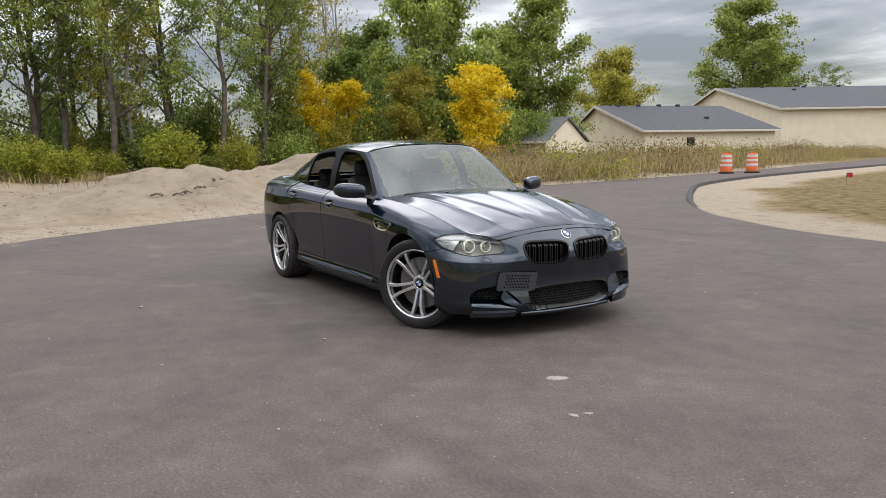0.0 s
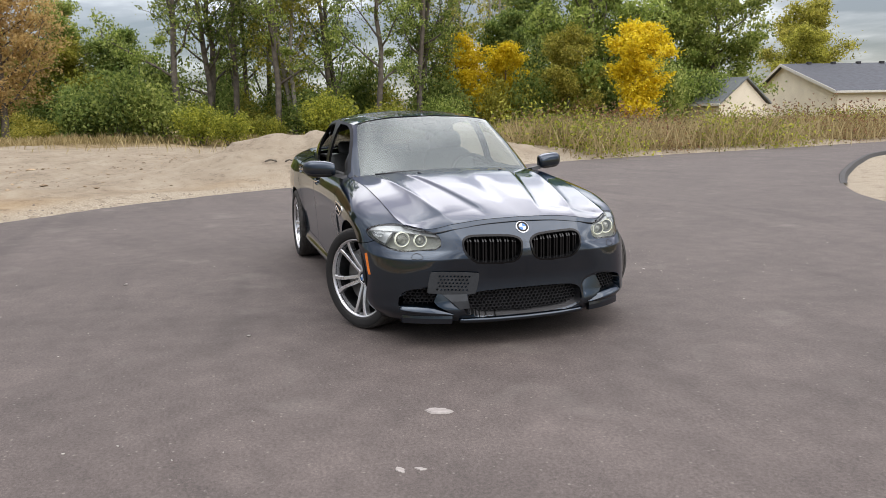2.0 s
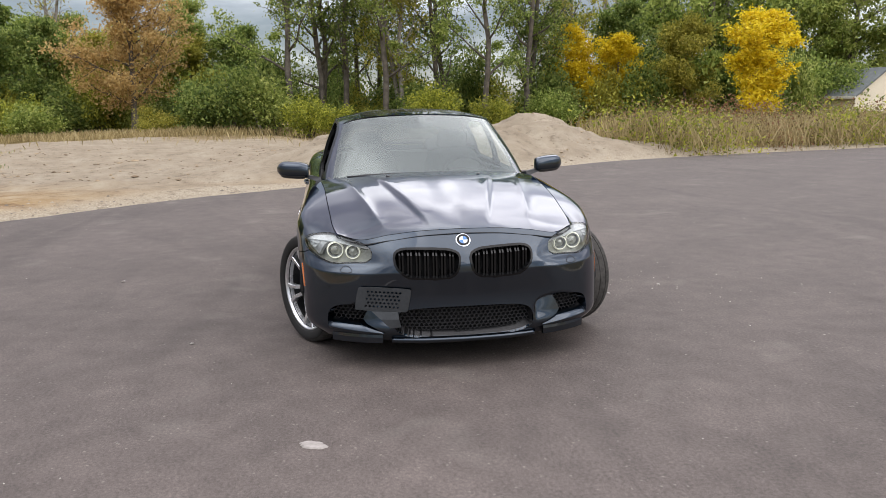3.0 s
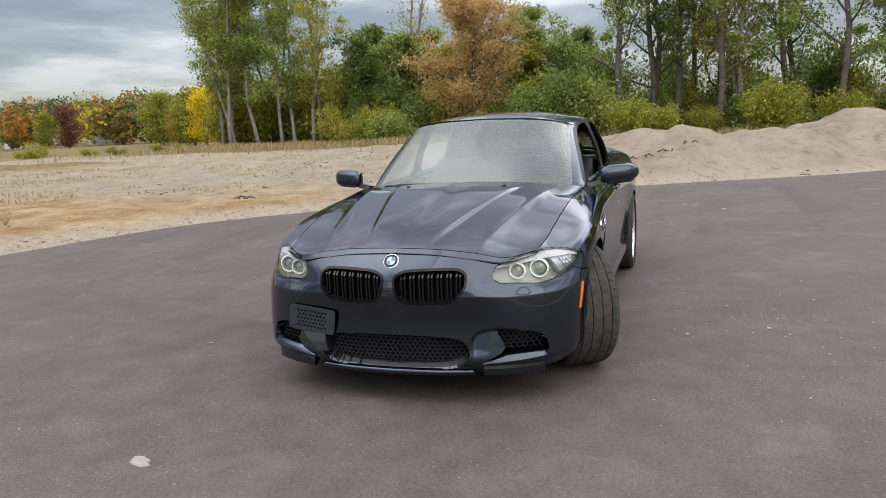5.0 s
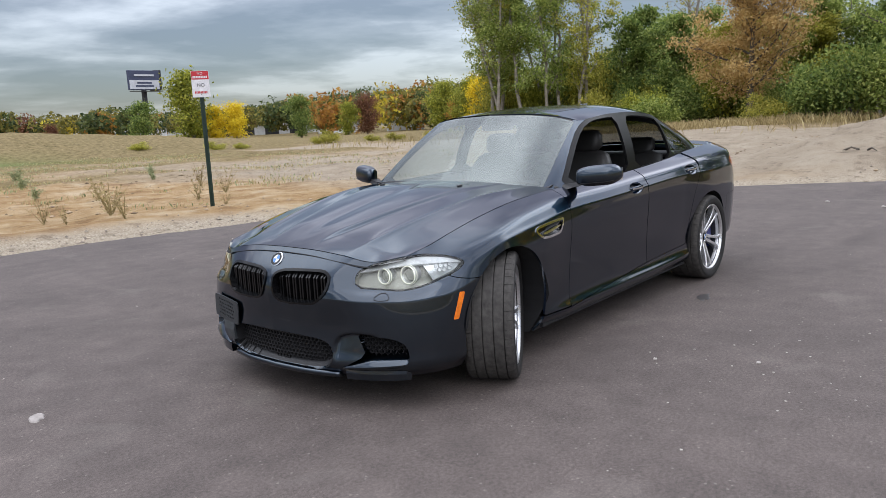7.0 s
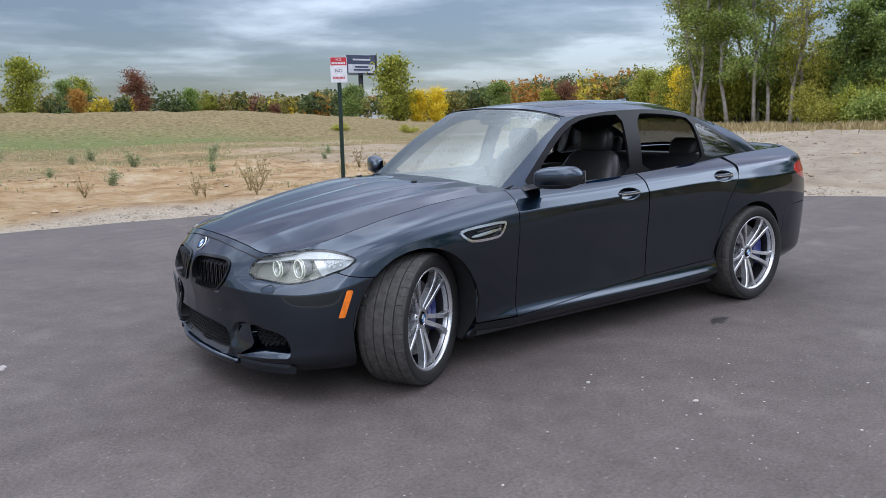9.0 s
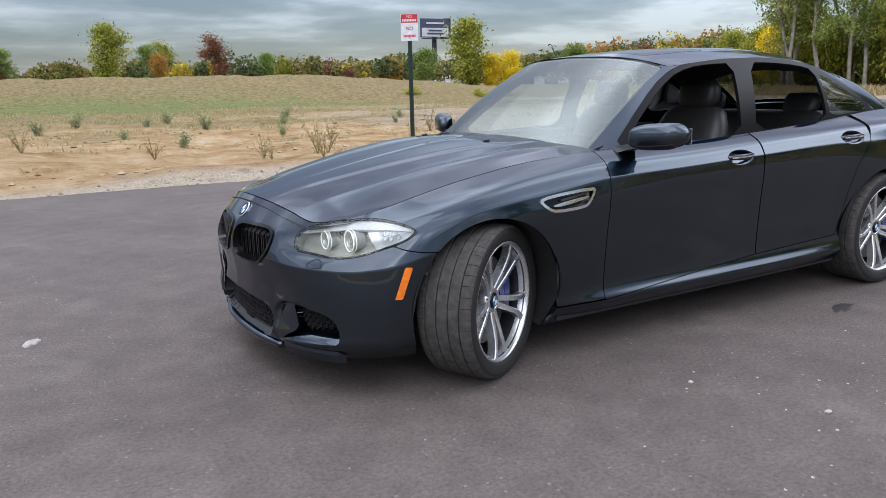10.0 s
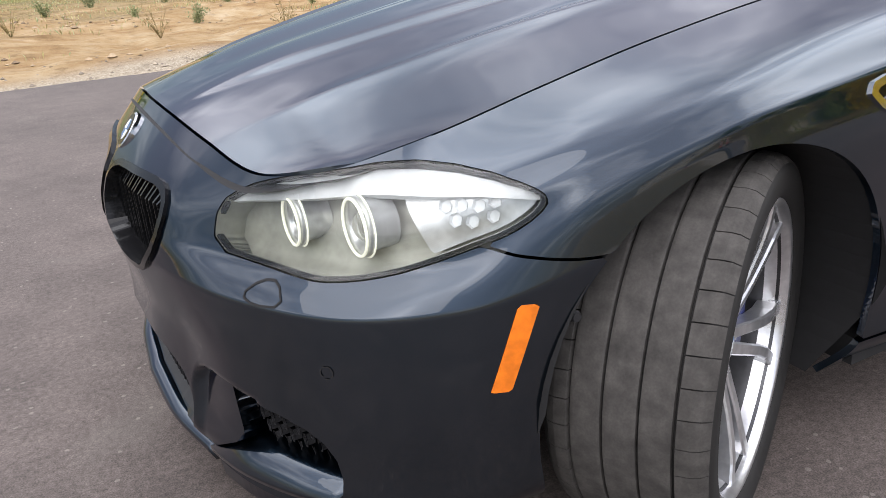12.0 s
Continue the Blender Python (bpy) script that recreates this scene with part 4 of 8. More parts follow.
# billboard far across the field
BILL_DARK = material("dark_billboard_face", (0.05, 0.06, 0.11), 0.5, scale=2, amount=0.1)
BILL_PALE = material("pale_billboard_face", (0.55, 0.56, 0.60), 0.5, scale=2)
STEEL_DARK = material("dark_steel", (0.04, 0.04, 0.045), 0.5, metal=0.4)
bd = thing("billboard", "dark blue roadside billboard on a single steel column", "billboard", -104.0, -178.7, 0, turn=178)
BOARD = pose(-104.0, -178.7, ground_z(-104.0, -178.7) + 0.9, 0, 0, 178) @ Matrix.Diagonal((2.2, 2.2, 2.2, 1))
bd.matrix_world = BOARD
bm = bmesh.new()
tube(bm, [(0, 0, -2.5), (0, 0, 5.6)], 0.30, 12)
part("column", bm, STEEL_DARK, bd)
bm = bmesh.new()
box(bm, -1.9, 1.9, -0.3, 0.0, 5.4, 7.6, 0.05)
part("panel", bm, BILL_DARK, bd)
bm = bmesh.new()
box(bm, -1.8, 1.8, -0.34, -0.31, 5.5, 6.5)
part("poster", bm, BILL_PALE, bd)
for z0, w in ((6.95, 2.4), (6.1, 1.8), (5.75, 2.2)):
    bm = bmesh.new()
    box(bm, -w / 2, w / 2, -0.37, -0.35, z0, z0 + 0.2)
    part("text_bar", bm, BILL_PALE if z0 > 6.5 else BILL_DARK, bd)
bm = bmesh.new()
box(bm, 1.6, 2.4, 0.1, 1.6, 5.4, 7.7, 0.05)
part("back_panel", bm, STEEL_DARK, bd)
bm = bmesh.new()
box(bm, -1.9, 1.9, -0.9, -0.35, 5.2, 5.28)
part("catwalk", bm, STEEL_DARK, bd)

# lattice mast far behind the trees
mast = thing("lattice_mast", "tall grey steel lattice mast behind the trees", "mast", -227.0, 92.0, 0.0, turn=20)
GALVANISED = material("galvanised_steel", (0.36, 0.37, 0.39), 0.55, metal=0.4, scale=3)
levels = [0, 8, 15, 21, 27, 32, 37, 42, 47, 52, 57]
half_at = [3.6 - 2.6 * z / 57 for z in levels]
for cx_, cy_ in ((1, 1), (-1, 1), (-1, -1), (1, -1)):
    bm = bmesh.new()
    tube(bm, [(cx_ * h, cy_ * h, z) for h, z in zip(half_at, levels)], 0.20, 5)
    part("leg", bm, GALVANISED, mast)
for (h0, z0), (h1, z1) in zip(zip(half_at, levels), zip(half_at[1:], levels[1:])):
    bm = bmesh.new()
    for k in range(4):
        a, b = math.pi / 4 + k * math.pi / 2, math.pi / 4 + (k + 1) * math.pi / 2
        r0, r1 = h0 * math.sqrt(2), h1 * math.sqrt(2)
        tube(bm, [(r0 * math.cos(a), r0 * math.sin(a), z0), (r1 * math.cos(b), r1 * math.sin(b), z1)], 0.10, 4)
        tube(bm, [(r0 * math.cos(b), r0 * math.sin(b), z0), (r1 * math.cos(a), r1 * math.sin(a), z1)], 0.10, 4)
        tube(bm, [(r1 * math.cos(a), r1 * math.sin(a), z1), (r1 * math.cos(b), r1 * math.sin(b), z1)], 0.10, 4)
    part("brace", bm, GALVANISED, mast)

# small red marker flag on the verge of the bend
flag = thing("marker_flag", "small red marker flag on a wire in the verge", "flag", -10.51, 21.64, ground_z(-10.51, 21.64), turn=40)
bm = bmesh.new()
tube(bm, [(0, 0, -0.1), (0.01, 0, 0.2), (0.015, 0, 0.42)], 0.006, 6)
part("wire", bm, STEEL_DARK, flag)
bm = bmesh.new()
loft_rows = [[(0.015 + 0.06 * k, 0.018 * math.sin(k * 1.4), z) for z in (0.26, 0.42)] + [(0.015 + 0.06 * k, 0.018 * math.sin(k * 1.4) + 0.003, z) for z in (0.42, 0.26)] for k in range(4)]
flag_rows = [[bm.verts.new(p) for p in r] for r in loft_rows]
for q, w in zip(flag_rows, flag_rows[1:]):
    for k in range(4):
        bm.faces.new((q[k], q[(k + 1) % 4], w[(k + 1) % 4], w[k]))
bm.faces.new(flag_rows[0][::-1])
bm.faces.new(flag_rows[-1])
part("cloth", bm, RED_PAINT, flag)

# traffic barrels
ORANGE_PLASTIC = material("orange_barrel_plastic", (0.62, 0.13, 0.03), 0.5, scale=8, amount=0.3)
STRIPE_WHITE = material("reflective_white_stripe", (0.75, 0.72, 0.70), 0.35)
RUBBER = material("black_rubber", (0.02, 0.02, 0.02), 0.75, scale=30, bump=0.002)


def lathe(bm, profile, sides=24, m=None):
    rings = [[bm.verts.new((r * math.cos(k * math.tau / sides), r * math.sin(k * math.tau / sides), z)) for k in range(sides)] for r, z in profile]
    for q, w in zip(rings, rings[1:]):
        for k in range(sides):
            bm.faces.new((q[k], q[(k + 1) % sides], w[(k + 1) % sides], w[k]))
    if m is not None:
        bmesh.ops.transform(bm, matrix=m, verts=[v for r in rings for v in r])
    return rings


barrel = thing("traffic_barrel", "orange and white striped plastic traffic barrel", "barrel", group="traffic barrels")
bm = bmesh.new()
lathe(bm, [(0.0, 0.0), (0.36, 0.0), (0.36, 0.07), (0.30, 0.09), (0.28, 0.09)], 24)
part("base_ring", bm, RUBBER, barrel)
bm = bmesh.new()
lathe(bm, [(0.295, 0.06), (0.29, 0.30), (0.275, 0.32), (0.275, 0.52), (0.26, 0.54), (0.26, 0.74), (0.245, 0.76), (0.24, 0.93), (0.20, 0.97), (0.0, 0.98)], 24)
part("drum", bm, ORANGE_PLASTIC, barrel, smooth=True)
for z0, r0 in ((0.36, 0.279), (0.58, 0.264), (0.79, 0.249)):
    bm = bmesh.new()
    lathe(bm, [(r0, z0), (r0 - 0.002, z0 + 0.11)], 24)
    part("stripe", bm, STRIPE_WHITE, barrel)
bm = bmesh.new()
box(bm, -0.12, 0.12, -0.02, 0.02, 0.96, 1.05, 0.015)
part("handle", bm, ORANGE_PLASTIC, barrel)
barrel.matrix_world = pose(-20.48, 27.76, 0.0, 0, 0, 20)
copy_thing(barrel, pose(-19.98, 29.05, 0.0, 0, 0, 75))

# buildings beyond the bend
STUCCO = material("cream_block_wall", (0.80, 0.73, 0.59), 0.85, second=(0.70, 0.635, 0.51), scale=0.8, bump=0.004, bump_scale=20)
SHINGLE = material("dark_grey_shingles", (0.075, 0.08, 0.095), 0.8, second=(0.05, 0.053, 0.062), scale=2.5, bump=0.01, bump_scale=12)
GREY_ROOF = material("weathered_grey_roof", (0.16, 0.175, 0.18), 0.8, second=(0.11, 0.12, 0.125), scale=1.5, bump=0.01, bump_scale=10)
TRIM = material("white_trim", (0.66, 0.64, 0.58), 0.6)
GLASS_DARK = material("dark_window_glass", (0.02, 0.022, 0.025), 0.08)


def gable_building(name, label, x, y, turn, length, depth_, eave, ridge, back_eave, ridge_at, roof_mat, z0=0.0, overhang=0.45, windows=(), vents=()):
    """Long wall along local x at y=0, depth to +y, gable ends; the ridge runs along x."""
    h = thing(name, label, "building", x, y, z0, turn)
    yr = depth_ * ridge_at
    t = 0.25
    bm = bmesh.new()
    box(bm, 0, length, 0, t, -1, eave)
    part("front_wall", bm, STUCCO, h)
    bm = bmesh.new()
    box(bm, 0, length, depth_ - t, depth_, -1, back_eave)
    part("back_wall", bm, STUCCO, h)
    for x0 in (0, length - t):
        bm = bmesh.new()
        ring = [(t, -1), (depth_ - t, -1), (depth_ - t, back_eave), (yr, ridge), (t, eave)]
        a = [bm.verts.new((x0, p[0], p[1])) for p in ring]
        b = [bm.verts.new((x0 + t, p[0], p[1])) for p in ring]
        bm.faces.new(a)
        bm.faces.new(b[::-1])
        for i in range(5):
            bm.faces.new((a[i], b[i], b[(i + 1) % 5], a[(i + 1) % 5]))
        part("gable_wall", bm, STUCCO, h)
    for y0, z_0, y1, z_1 in ((-overhang, eave - overhang * (ridge - eave) / yr, yr, ridge), (depth_ + overhang, back_eave - overhang * (ridge - back_eave) / (depth_ - yr), yr, ridge)):
        bm = bmesh.new()
        v = [bm.verts.new(p) for p in ((-overhang, y0, z_0 + 0.03), (length + overhang, y0, z_0 + 0.03), (length + overhang, y1, z_1 + 0.03), (-overhang, y1, z_1 + 0.03))]
        w = [bm.verts.new(p.co + Vector((0, 0, 0.16))) for p in v]
        bm.faces.new(v[::-1])
        bm.faces.new(w)
        for i in range(4):
            bm.faces.new((v[i], v[(i + 1) % 4], w[(i + 1) % 4], w[i]))
        part("roof_slope", bm, roof_mat, h)
    bm = bmesh.new()
    zf = eave - overhang * (ridge - eave) / yr
    box(bm, -overhang, length + overhang, -overhang - 0.12, -overhang, zf - 0.06, zf + 0.16, 0.02)
    part("gutter", bm, TRIM, h)
    for sx_ in (-overhang - 0.06,):
        bm = bmesh.new()
        for q0, q1 in (((-overhang, zf), (yr, ridge)), ((yr, ridge), (depth_ + overhang, back_eave - overhang * (ridge - back_eave) / (depth_ - yr)))):
            v = [bm.verts.new(p) for p in ((sx_, q0[0], q0[1] - 0.1), (sx_, q1[0], q1[1] - 0.1), (sx_, q1[0], q1[1] + 0.2), (sx_, q0[0], q0[1] + 0.2))]
            w = [bm.verts.new(p.co + Vector((0.06, 0, 0))) for p in v]
            bm.faces.new(v)
            bm.faces.new(w[::-1])
            for i in range(4):
                bm.faces.new((v[i], w[i], w[(i + 1) % 4], v[(i + 1) % 4]))
        part("rake_board", bm, TRIM, h)
    for wx, wz, ww, wh in windows:
        bm = bmesh.new()
        box(bm, wx - ww / 2, wx + ww / 2, -0.04, 0.02, wz - wh / 2, wz + wh / 2)
        win = part("window", bm, GLASS_DARK, h)
        bm = bmesh.new()
        for a in (box(bm, wx - ww / 2 - 0.07, wx - ww / 2, -0.07, 0.03, wz - wh / 2 - 0.07, wz + wh / 2 + 0.07), box(bm, wx + ww / 2, wx + ww / 2 + 0.07, -0.07, 0.03, wz - wh / 2 - 0.07, wz + wh / 2 + 0.07),
                  box(bm, wx - ww / 2, wx + ww / 2, -0.07, 0.03, wz + wh / 2, wz + wh / 2 + 0.07), box(bm, wx - ww / 2, wx + ww / 2, -0.07, 0.03, wz - wh / 2 - 0.07, wz - wh / 2)):
            pass
        part("frame", bm, TRIM, win)
    for vx, vf in vents:
        bm = bmesh.new()
        zz = eave + (ridge - eave) * vf
        box(bm, vx - 0.22, vx + 0.22, yr * vf - 0.2, yr * vf + 0.2, zz - 0.1, zz + 0.42, 0.05)
        part("roof_vent", bm, STEEL_DARK, h)
    return h
gable_building("house", "cream single-storey house with dark shingle roof", -54.0, 56.0, 76.7, 16.5, 14.5, 3.1, 6.1, 4.2, 0.7, SHINGLE, windows=((5.6, 1.9, 1.0, 0.9),),
               vents=((2.5, 0.97), (5.2, 0.97), (8.0, 0.97), (10.6, 0.97), (10.5, 0.4)))
gable_building("workshop_building", "large cream building with dark grey shingle roof", -53.3, 77.5, 60.8, 38, 40, 5.6, 9.4, 5.6, 0.5, SHINGLE,
               windows=((14, 3.6, 1.4, 0.8),), vents=((2, 0.97), (6, 0.97), (9, 0.8), (12, 0.97), (17, 0.97)))
gable_building("shed", "small cream shed with weathered grey roof", -55.2, 39.8, 16.8, 3.9, 7.0, 2.1, 4.2, 2.1, 0.5, GREY_ROOF, overhang=0.25)
CONCRETE_WHITE = material("white_flat_building", (0.62, 0.63, 0.64), 0.7, scale=1.0)
for x, y, turn, ln, dp, hh in ((-112, -118, 140, 8, 6, 3.6), (-110, -97, 135, 7, 5, 2.6), (-150, -190, 125, 30, 12, 5.0), (-60, -180, 105, 16, 10, 4.0), (-85, -165, 110, 26, 10, 4.5)):
    w = thing("warehouse", "low white flat-roofed warehouse far off", "building", x, y, -0.2, turn, group="far warehouses")
    bm = bmesh.new()
    box(bm, -ln / 2, ln / 2, -dp / 2, dp / 2, 0, hh, 0.05)
    part("wall", bm, CONCRETE_WHITE, w)
    bm = bmesh.new()
    box(bm, -ln / 2 - 0.2, ln / 2 + 0.2, -dp / 2 - 0.2, dp / 2 + 0.2, hh, hh + 0.35, 0.05)
    part("roof", bm, TRIM, w)
    for k in range(4 if ln > 10 else 0):
        bm = bmesh.new()
        xx = -ln / 2 + ln * (k + 0.5) / 4
        box(bm, xx - ln * 0.07, xx + ln * 0.07, -dp / 2 - 0.06, -dp / 2 + 0.05, 0.1, hh * 0.6)
        part("door", bm, STEEL_DARK, w)

# ---- the car: dark grey sports saloon; x forward from the front axle, y to its left ----
def car_paint():
    m = material("dark_grey_metallic_paint", (0.0158, 0.0290, 0.0470), 0.28, metal=1.0, second=(0.0138, 0.0255, 0.0415), scale=2.0, amount=0.3, coat=1.0, bump_scale=900)
    n, l = m.node_tree.nodes, m.node_tree.links
    b = n["Principled BSDF"]
    b.inputs["Coat IOR"].default_value = 1.62
    b.inputs["Specular Tint"].default_value = (0.24, 0.36, 0.44, 1)
    # faint metallic flake and a little road dust in the gloss
    d = n.new("ShaderNodeTexNoise")
    d.inputs["Scale"].default_value, d.inputs["Detail"].default_value = 6.0, 8.0
    l.new(n.new("ShaderNodeTexCoord").outputs["Object"], d.inputs["Vector"])
    r = n.new("ShaderNodeMapRange")
    r.inputs["From Min"].default_value, r.inputs["From Max"].default_value = 0.4, 0.75
    r.inputs["To Min"].default_value, r.inputs["To Max"].default_value = 0.005, 0.022
    l.new(d.outputs[0], r.inputs["Value"])
    l.new(r.outputs[0], b.inputs["Coat Roughness"])
    return m


def glass_material(name, tint, gloss=1.0, rough=0.0, sky_sheen=0.0):
    m = bpy.data.materials.new(name)
    m.use_nodes = True
    n, l = m.node_tree.nodes, m.node_tree.links
    n.remove(n["Principled BSDF"])
    t = n.new("ShaderNodeBsdfTransparent")
    t.inputs[0].default_value = (*tint, 1)
    g = n.new("ShaderNodeBsdfGlossy")
    g.inputs["Roughness"].default_value = rough
    f = n.new("ShaderNodeFresnel")
    f.inputs["IOR"].default_value = 1.5
    k = n.new("ShaderNodeMath")
    k.operation, k.inputs[1].default_value = "MULTIPLY", gloss
    l.new(f.outputs[0], k.inputs[0])
    x = n.new("ShaderNodeMixShader")
    l.new(k.outputs[0], x.inputs[0])
    l.new(t.outputs[0], x.inputs[1])
    l.new(g.outputs[0], x.inputs[2])
    # even blurred gloss mixed in to stand for the pale sky sheen on the windscreen
    w = n.new("ShaderNodeMixShader")
    w.inputs[0].default_value = sky_sheen
    d = n.new("ShaderNodeBsdfGlossy")
    d.inputs["Color"].default_value = (0.47, 0.52, 0.50, 1)
    d.inputs["Roughness"].default_value = 0.32
    l.new(x.outputs[0], w.inputs[1])
    l.new(d.outputs[0], w.inputs[2])
    l.new(w.outputs[0], n["Material Output"].inputs[0])
    return m


def lamp_material(name, colour, strength):
    m = bpy.data.materials.new(name)
    m.use_nodes = True
    b = m.node_tree.nodes["Principled BSDF"]
    b.inputs["Base Color"].default_value = (*colour, 1)
    b.inputs["Emission Color"].default_value = (*colour, 1)
    b.inputs["Emission Strength"].default_value = strength
    b.inputs["Roughness"].default_value = 0.2
    return m


PAINT = car_paint()
GLOSS_BLACK = material("gloss_black_trim", (0.005, 0.005, 0.0055), 0.14, spec=0.28, coat=0.0, scale=10, amount=0.1)
FRAME_BLACK = material("black_window_trim", (0.006, 0.006, 0.0065), 0.3, scale=12, spec=0.14)
SATIN_BLACK = material("satin_black_plastic", (0.018, 0.018, 0.02), 0.5, scale=40, bump=0.001, bump_scale=400)
DARK_LINER = material("dark_liner", (0.010, 0.010, 0.011), 0.9, scale=10, bump=0.003, bump_scale=60)
CHROME = material("bright_chrome", (0.90, 0.90, 0.91), 0.12, metal=1.0, amount=0.1)
ALLOY = material("machined_grey_alloy", (0.74, 0.745, 0.76), 0.29, metal=0.85, second=(0.64, 0.645, 0.66), scale=8, rough_vary=0.05)
ALLOY_DARK = material("grey_alloy_barrel", (0.085, 0.086, 0.09), 0.36, metal=0.9, second=(0.05, 0.05, 0.053), scale=8)
TYRE = material("worn_tyre_rubber", (0.022, 0.021, 0.0205), 0.72, second=(0.014, 0.0135, 0.013), scale=9, amount=0.3, bump=0.0015, bump_scale=260, spec=0.3)
TREAD = material("dusty_tyre_tread", (0.080, 0.075, 0.070), 0.9, second=(0.036, 0.034, 0.032), scale=34, amount=0.35, bump=0.003, bump_scale=260, spec=0.2)
DISC = material("brushed_brake_disc", (0.20, 0.195, 0.19), 0.45, metal=1.0, scale=20)
CALIPER = material("blue_caliper_paint", (0.018, 0.028, 0.16), 0.3, coat=0.4)
MARKER = material("orange_marker_lens", (0.85, 0.20, 0.01), 0.25, scale=60, amount=0.2, coat=0.5)
TAIL_RED = material("red_tail_lens", (0.42, 0.012, 0.015), 0.15, coat=0.6)
LEATHER = material("black_leather", (0.022, 0.021, 0.021), 0.5, second=(0.015, 0.015, 0.015), scale=12, bump=0.002, bump_scale=160)
HEAD_SILVER = material("headlamp_reflector", (0.66, 0.67, 0.67), 0.28, metal=0.6, scale=30, amount=0.2)
HEAD_GREY = material("headlamp_housing", (0.40, 0.40, 0.345), 0.34, metal=0.15, scale=20)
HEAD_WHITE = material("headlamp_pale_trim", (0.74, 0.76, 0.77), 0.3, scale=20, amount=0.1)
RING_GLOW = lamp_material("white_light_ring", (1.0, 1.0, 0.84), 0.34)
WINDSHIELD = glass_material("tinted_windshield", (0.45, 0.52, 0.49), 1.0, sky_sheen=0.24)
SIDE_GLASS = glass_material("tinted_side_glass", (0.80, 0.85, 0.83), 1.3)
REAR_GLASS = glass_material("rear_window_glass", (0.80, 0.85, 0.82), 0.8)
LENS = glass_material("clear_headlamp_lens", (0.93, 0.95, 0.94), 1.1)


def pchip(xs, ys, x):
    """Smooth curve through points, with no overshoot."""
    xs, ys, x = np.asarray(xs, float), np.asarray(ys, float), np.asarray(x, float)
    if xs[0] > xs[-1]:
        xs, ys = xs[::-1], ys[::-1]
    h, d = np.diff(xs), np.diff(ys) / np.diff(xs)
    m = np.zeros_like(ys)
    for i in range(1, len(xs) - 1):
        if d[i - 1] * d[i] > 0:
            w1, w2 = 2 * h[i] + h[i - 1], h[i] + 2 * h[i - 1]
            m[i] = (w1 + w2) / (w1 / d[i - 1] + w2 / d[i])
    m[0], m[-1] = d[0], d[-1]
    i = np.clip(np.searchsorted(xs, x) - 1, 0, len(xs) - 2)
    t = np.clip((x - xs[i]) / h[i], 0, 1)
    return ((1 + 2 * t) * (1 - t) ** 2 * ys[i] + t * (1 - t) ** 2 * h[i] * m[i] + t * t * (3 - 2 * t) * ys[i + 1] + t * t * (t - 1) * h[i] * m[i + 1])


# outline of the body at its widest, from the nose round the side to the tail; top edge; and the section at each station:
# heights of seven points above one another and how far each lies inside the outline
FRONT_Z = (0.165, 0.225, 0.30, 0.42, 0.555, 0.615, 0.675)
STATIONS = []


def station(cx, cy, tx, ty, tz, zs, ds):
    STATIONS.append((cx, cy, tx, ty, tz, zs, ds))


station(0.835, 0.00, 0.700, 0.00, 0.777, FRONT_Z, (0.050, 0.002, 0.010, 0.020, 0.002, 0.012, 0.042))
station(0.824, 0.20, 0.693, 0.20, 0.772, FRONT_Z, (0.050, 0.002, 0.010, 0.020, 0.002, 0.013, 0.044))
station(0.788, 0.39, 0.672, 0.40, 0.752, FRONT_Z, (0.052, 0.004, 0.010, 0.018, 0.001, 0.018, 0.048))
station(0.712, 0.58, 0.632, 0.56, 0.724, (0.165, 0.225, 0.30, 0.42, 0.550, 0.600, 0.665), (0.036, -0.016, -0.018, -0.014, -0.006, 0.032, 0.056))
station(0.600, 0.745, 0.520, 0.69, 0.748, (0.165, 0.225, 0.30, 0.42, 0.550, 0.600, 0.670), (0.040, -0.022, -0.026, -0.022, -0.010, 0.026, 0.048))
station(0.450, 0.852, 0.380, 0.712, 0.778, (0.165, 0.225, 0.30, 0.43, 0.560, 0.625, 0.705), (0.050, -0.010, -0.020, -0.020, -0.010, 0.018, 0.045))
station(0.250, 0.915, 0.220, 0.722, 0.818, (0.165, 0.235, 0.32, 0.46, 0.610, 0.705, 0.770), (0.084, 0.032, 0.014, 0.002, -0.004, 0.016, 0.058))
station(0.000, 0.940, 0.000, 0.735, 0.868, (0.170, 0.245, 0.33, 0.50, 0.670, 0.765, 0.826), (0.115, 0.065, 0.040, 0.012, 0.000, 0.014, 0.060))
station(-0.350, 0.930, -0.350, 0.750, 0.922, (0.170, 0.245, 0.33, 0.52, 0.700, 0.800, 0.874), (0.105, 0.050, 0.038, 0.016, 0.000, 0.016, 0.064))
station(-0.700, 0.908, -0.700, 0.775, 0.948, (0.170, 0.245, 0.33, 0.54, 0.730, 0.835, 0.902), (0.075, 0.006, 0.022, 0.014, 0.000, 0.008, 0.050))
station(-1.200, 0.902, -1.200, 0.790, 0.955, (0.170, 0.245, 0.33, 0.55, 0.745, 0.850, 0.912), (0.070, 0.000, 0.022, 0.015, 0.000, 0.003, 0.044))
station(-1.800, 0.902, -1.800, 0.787, 0.978, (0.170, 0.245, 0.33, 0.56, 0.765, 0.870, 0.934), (0.070, 0.000, 0.022, 0.015, 0.000, 0.003, 0.044))
station(-2.400, 0.912, -2.400, 0.770, 1.010, (0.175, 0.250, 0.34, 0.57, 0.775, 0.890, 0.960), (0.075, 0.008, 0.026, 0.013, 0.000, 0.005, 0.050))
station(-2.950, 0.940, -2.950, 0.722, 1.046, (0.190, 0.265, 0.35, 0.55, 0.730, 0.888, 0.985), (0.130, 0.075, 0.050, 0.012, 0.000, 0.012, 0.070))
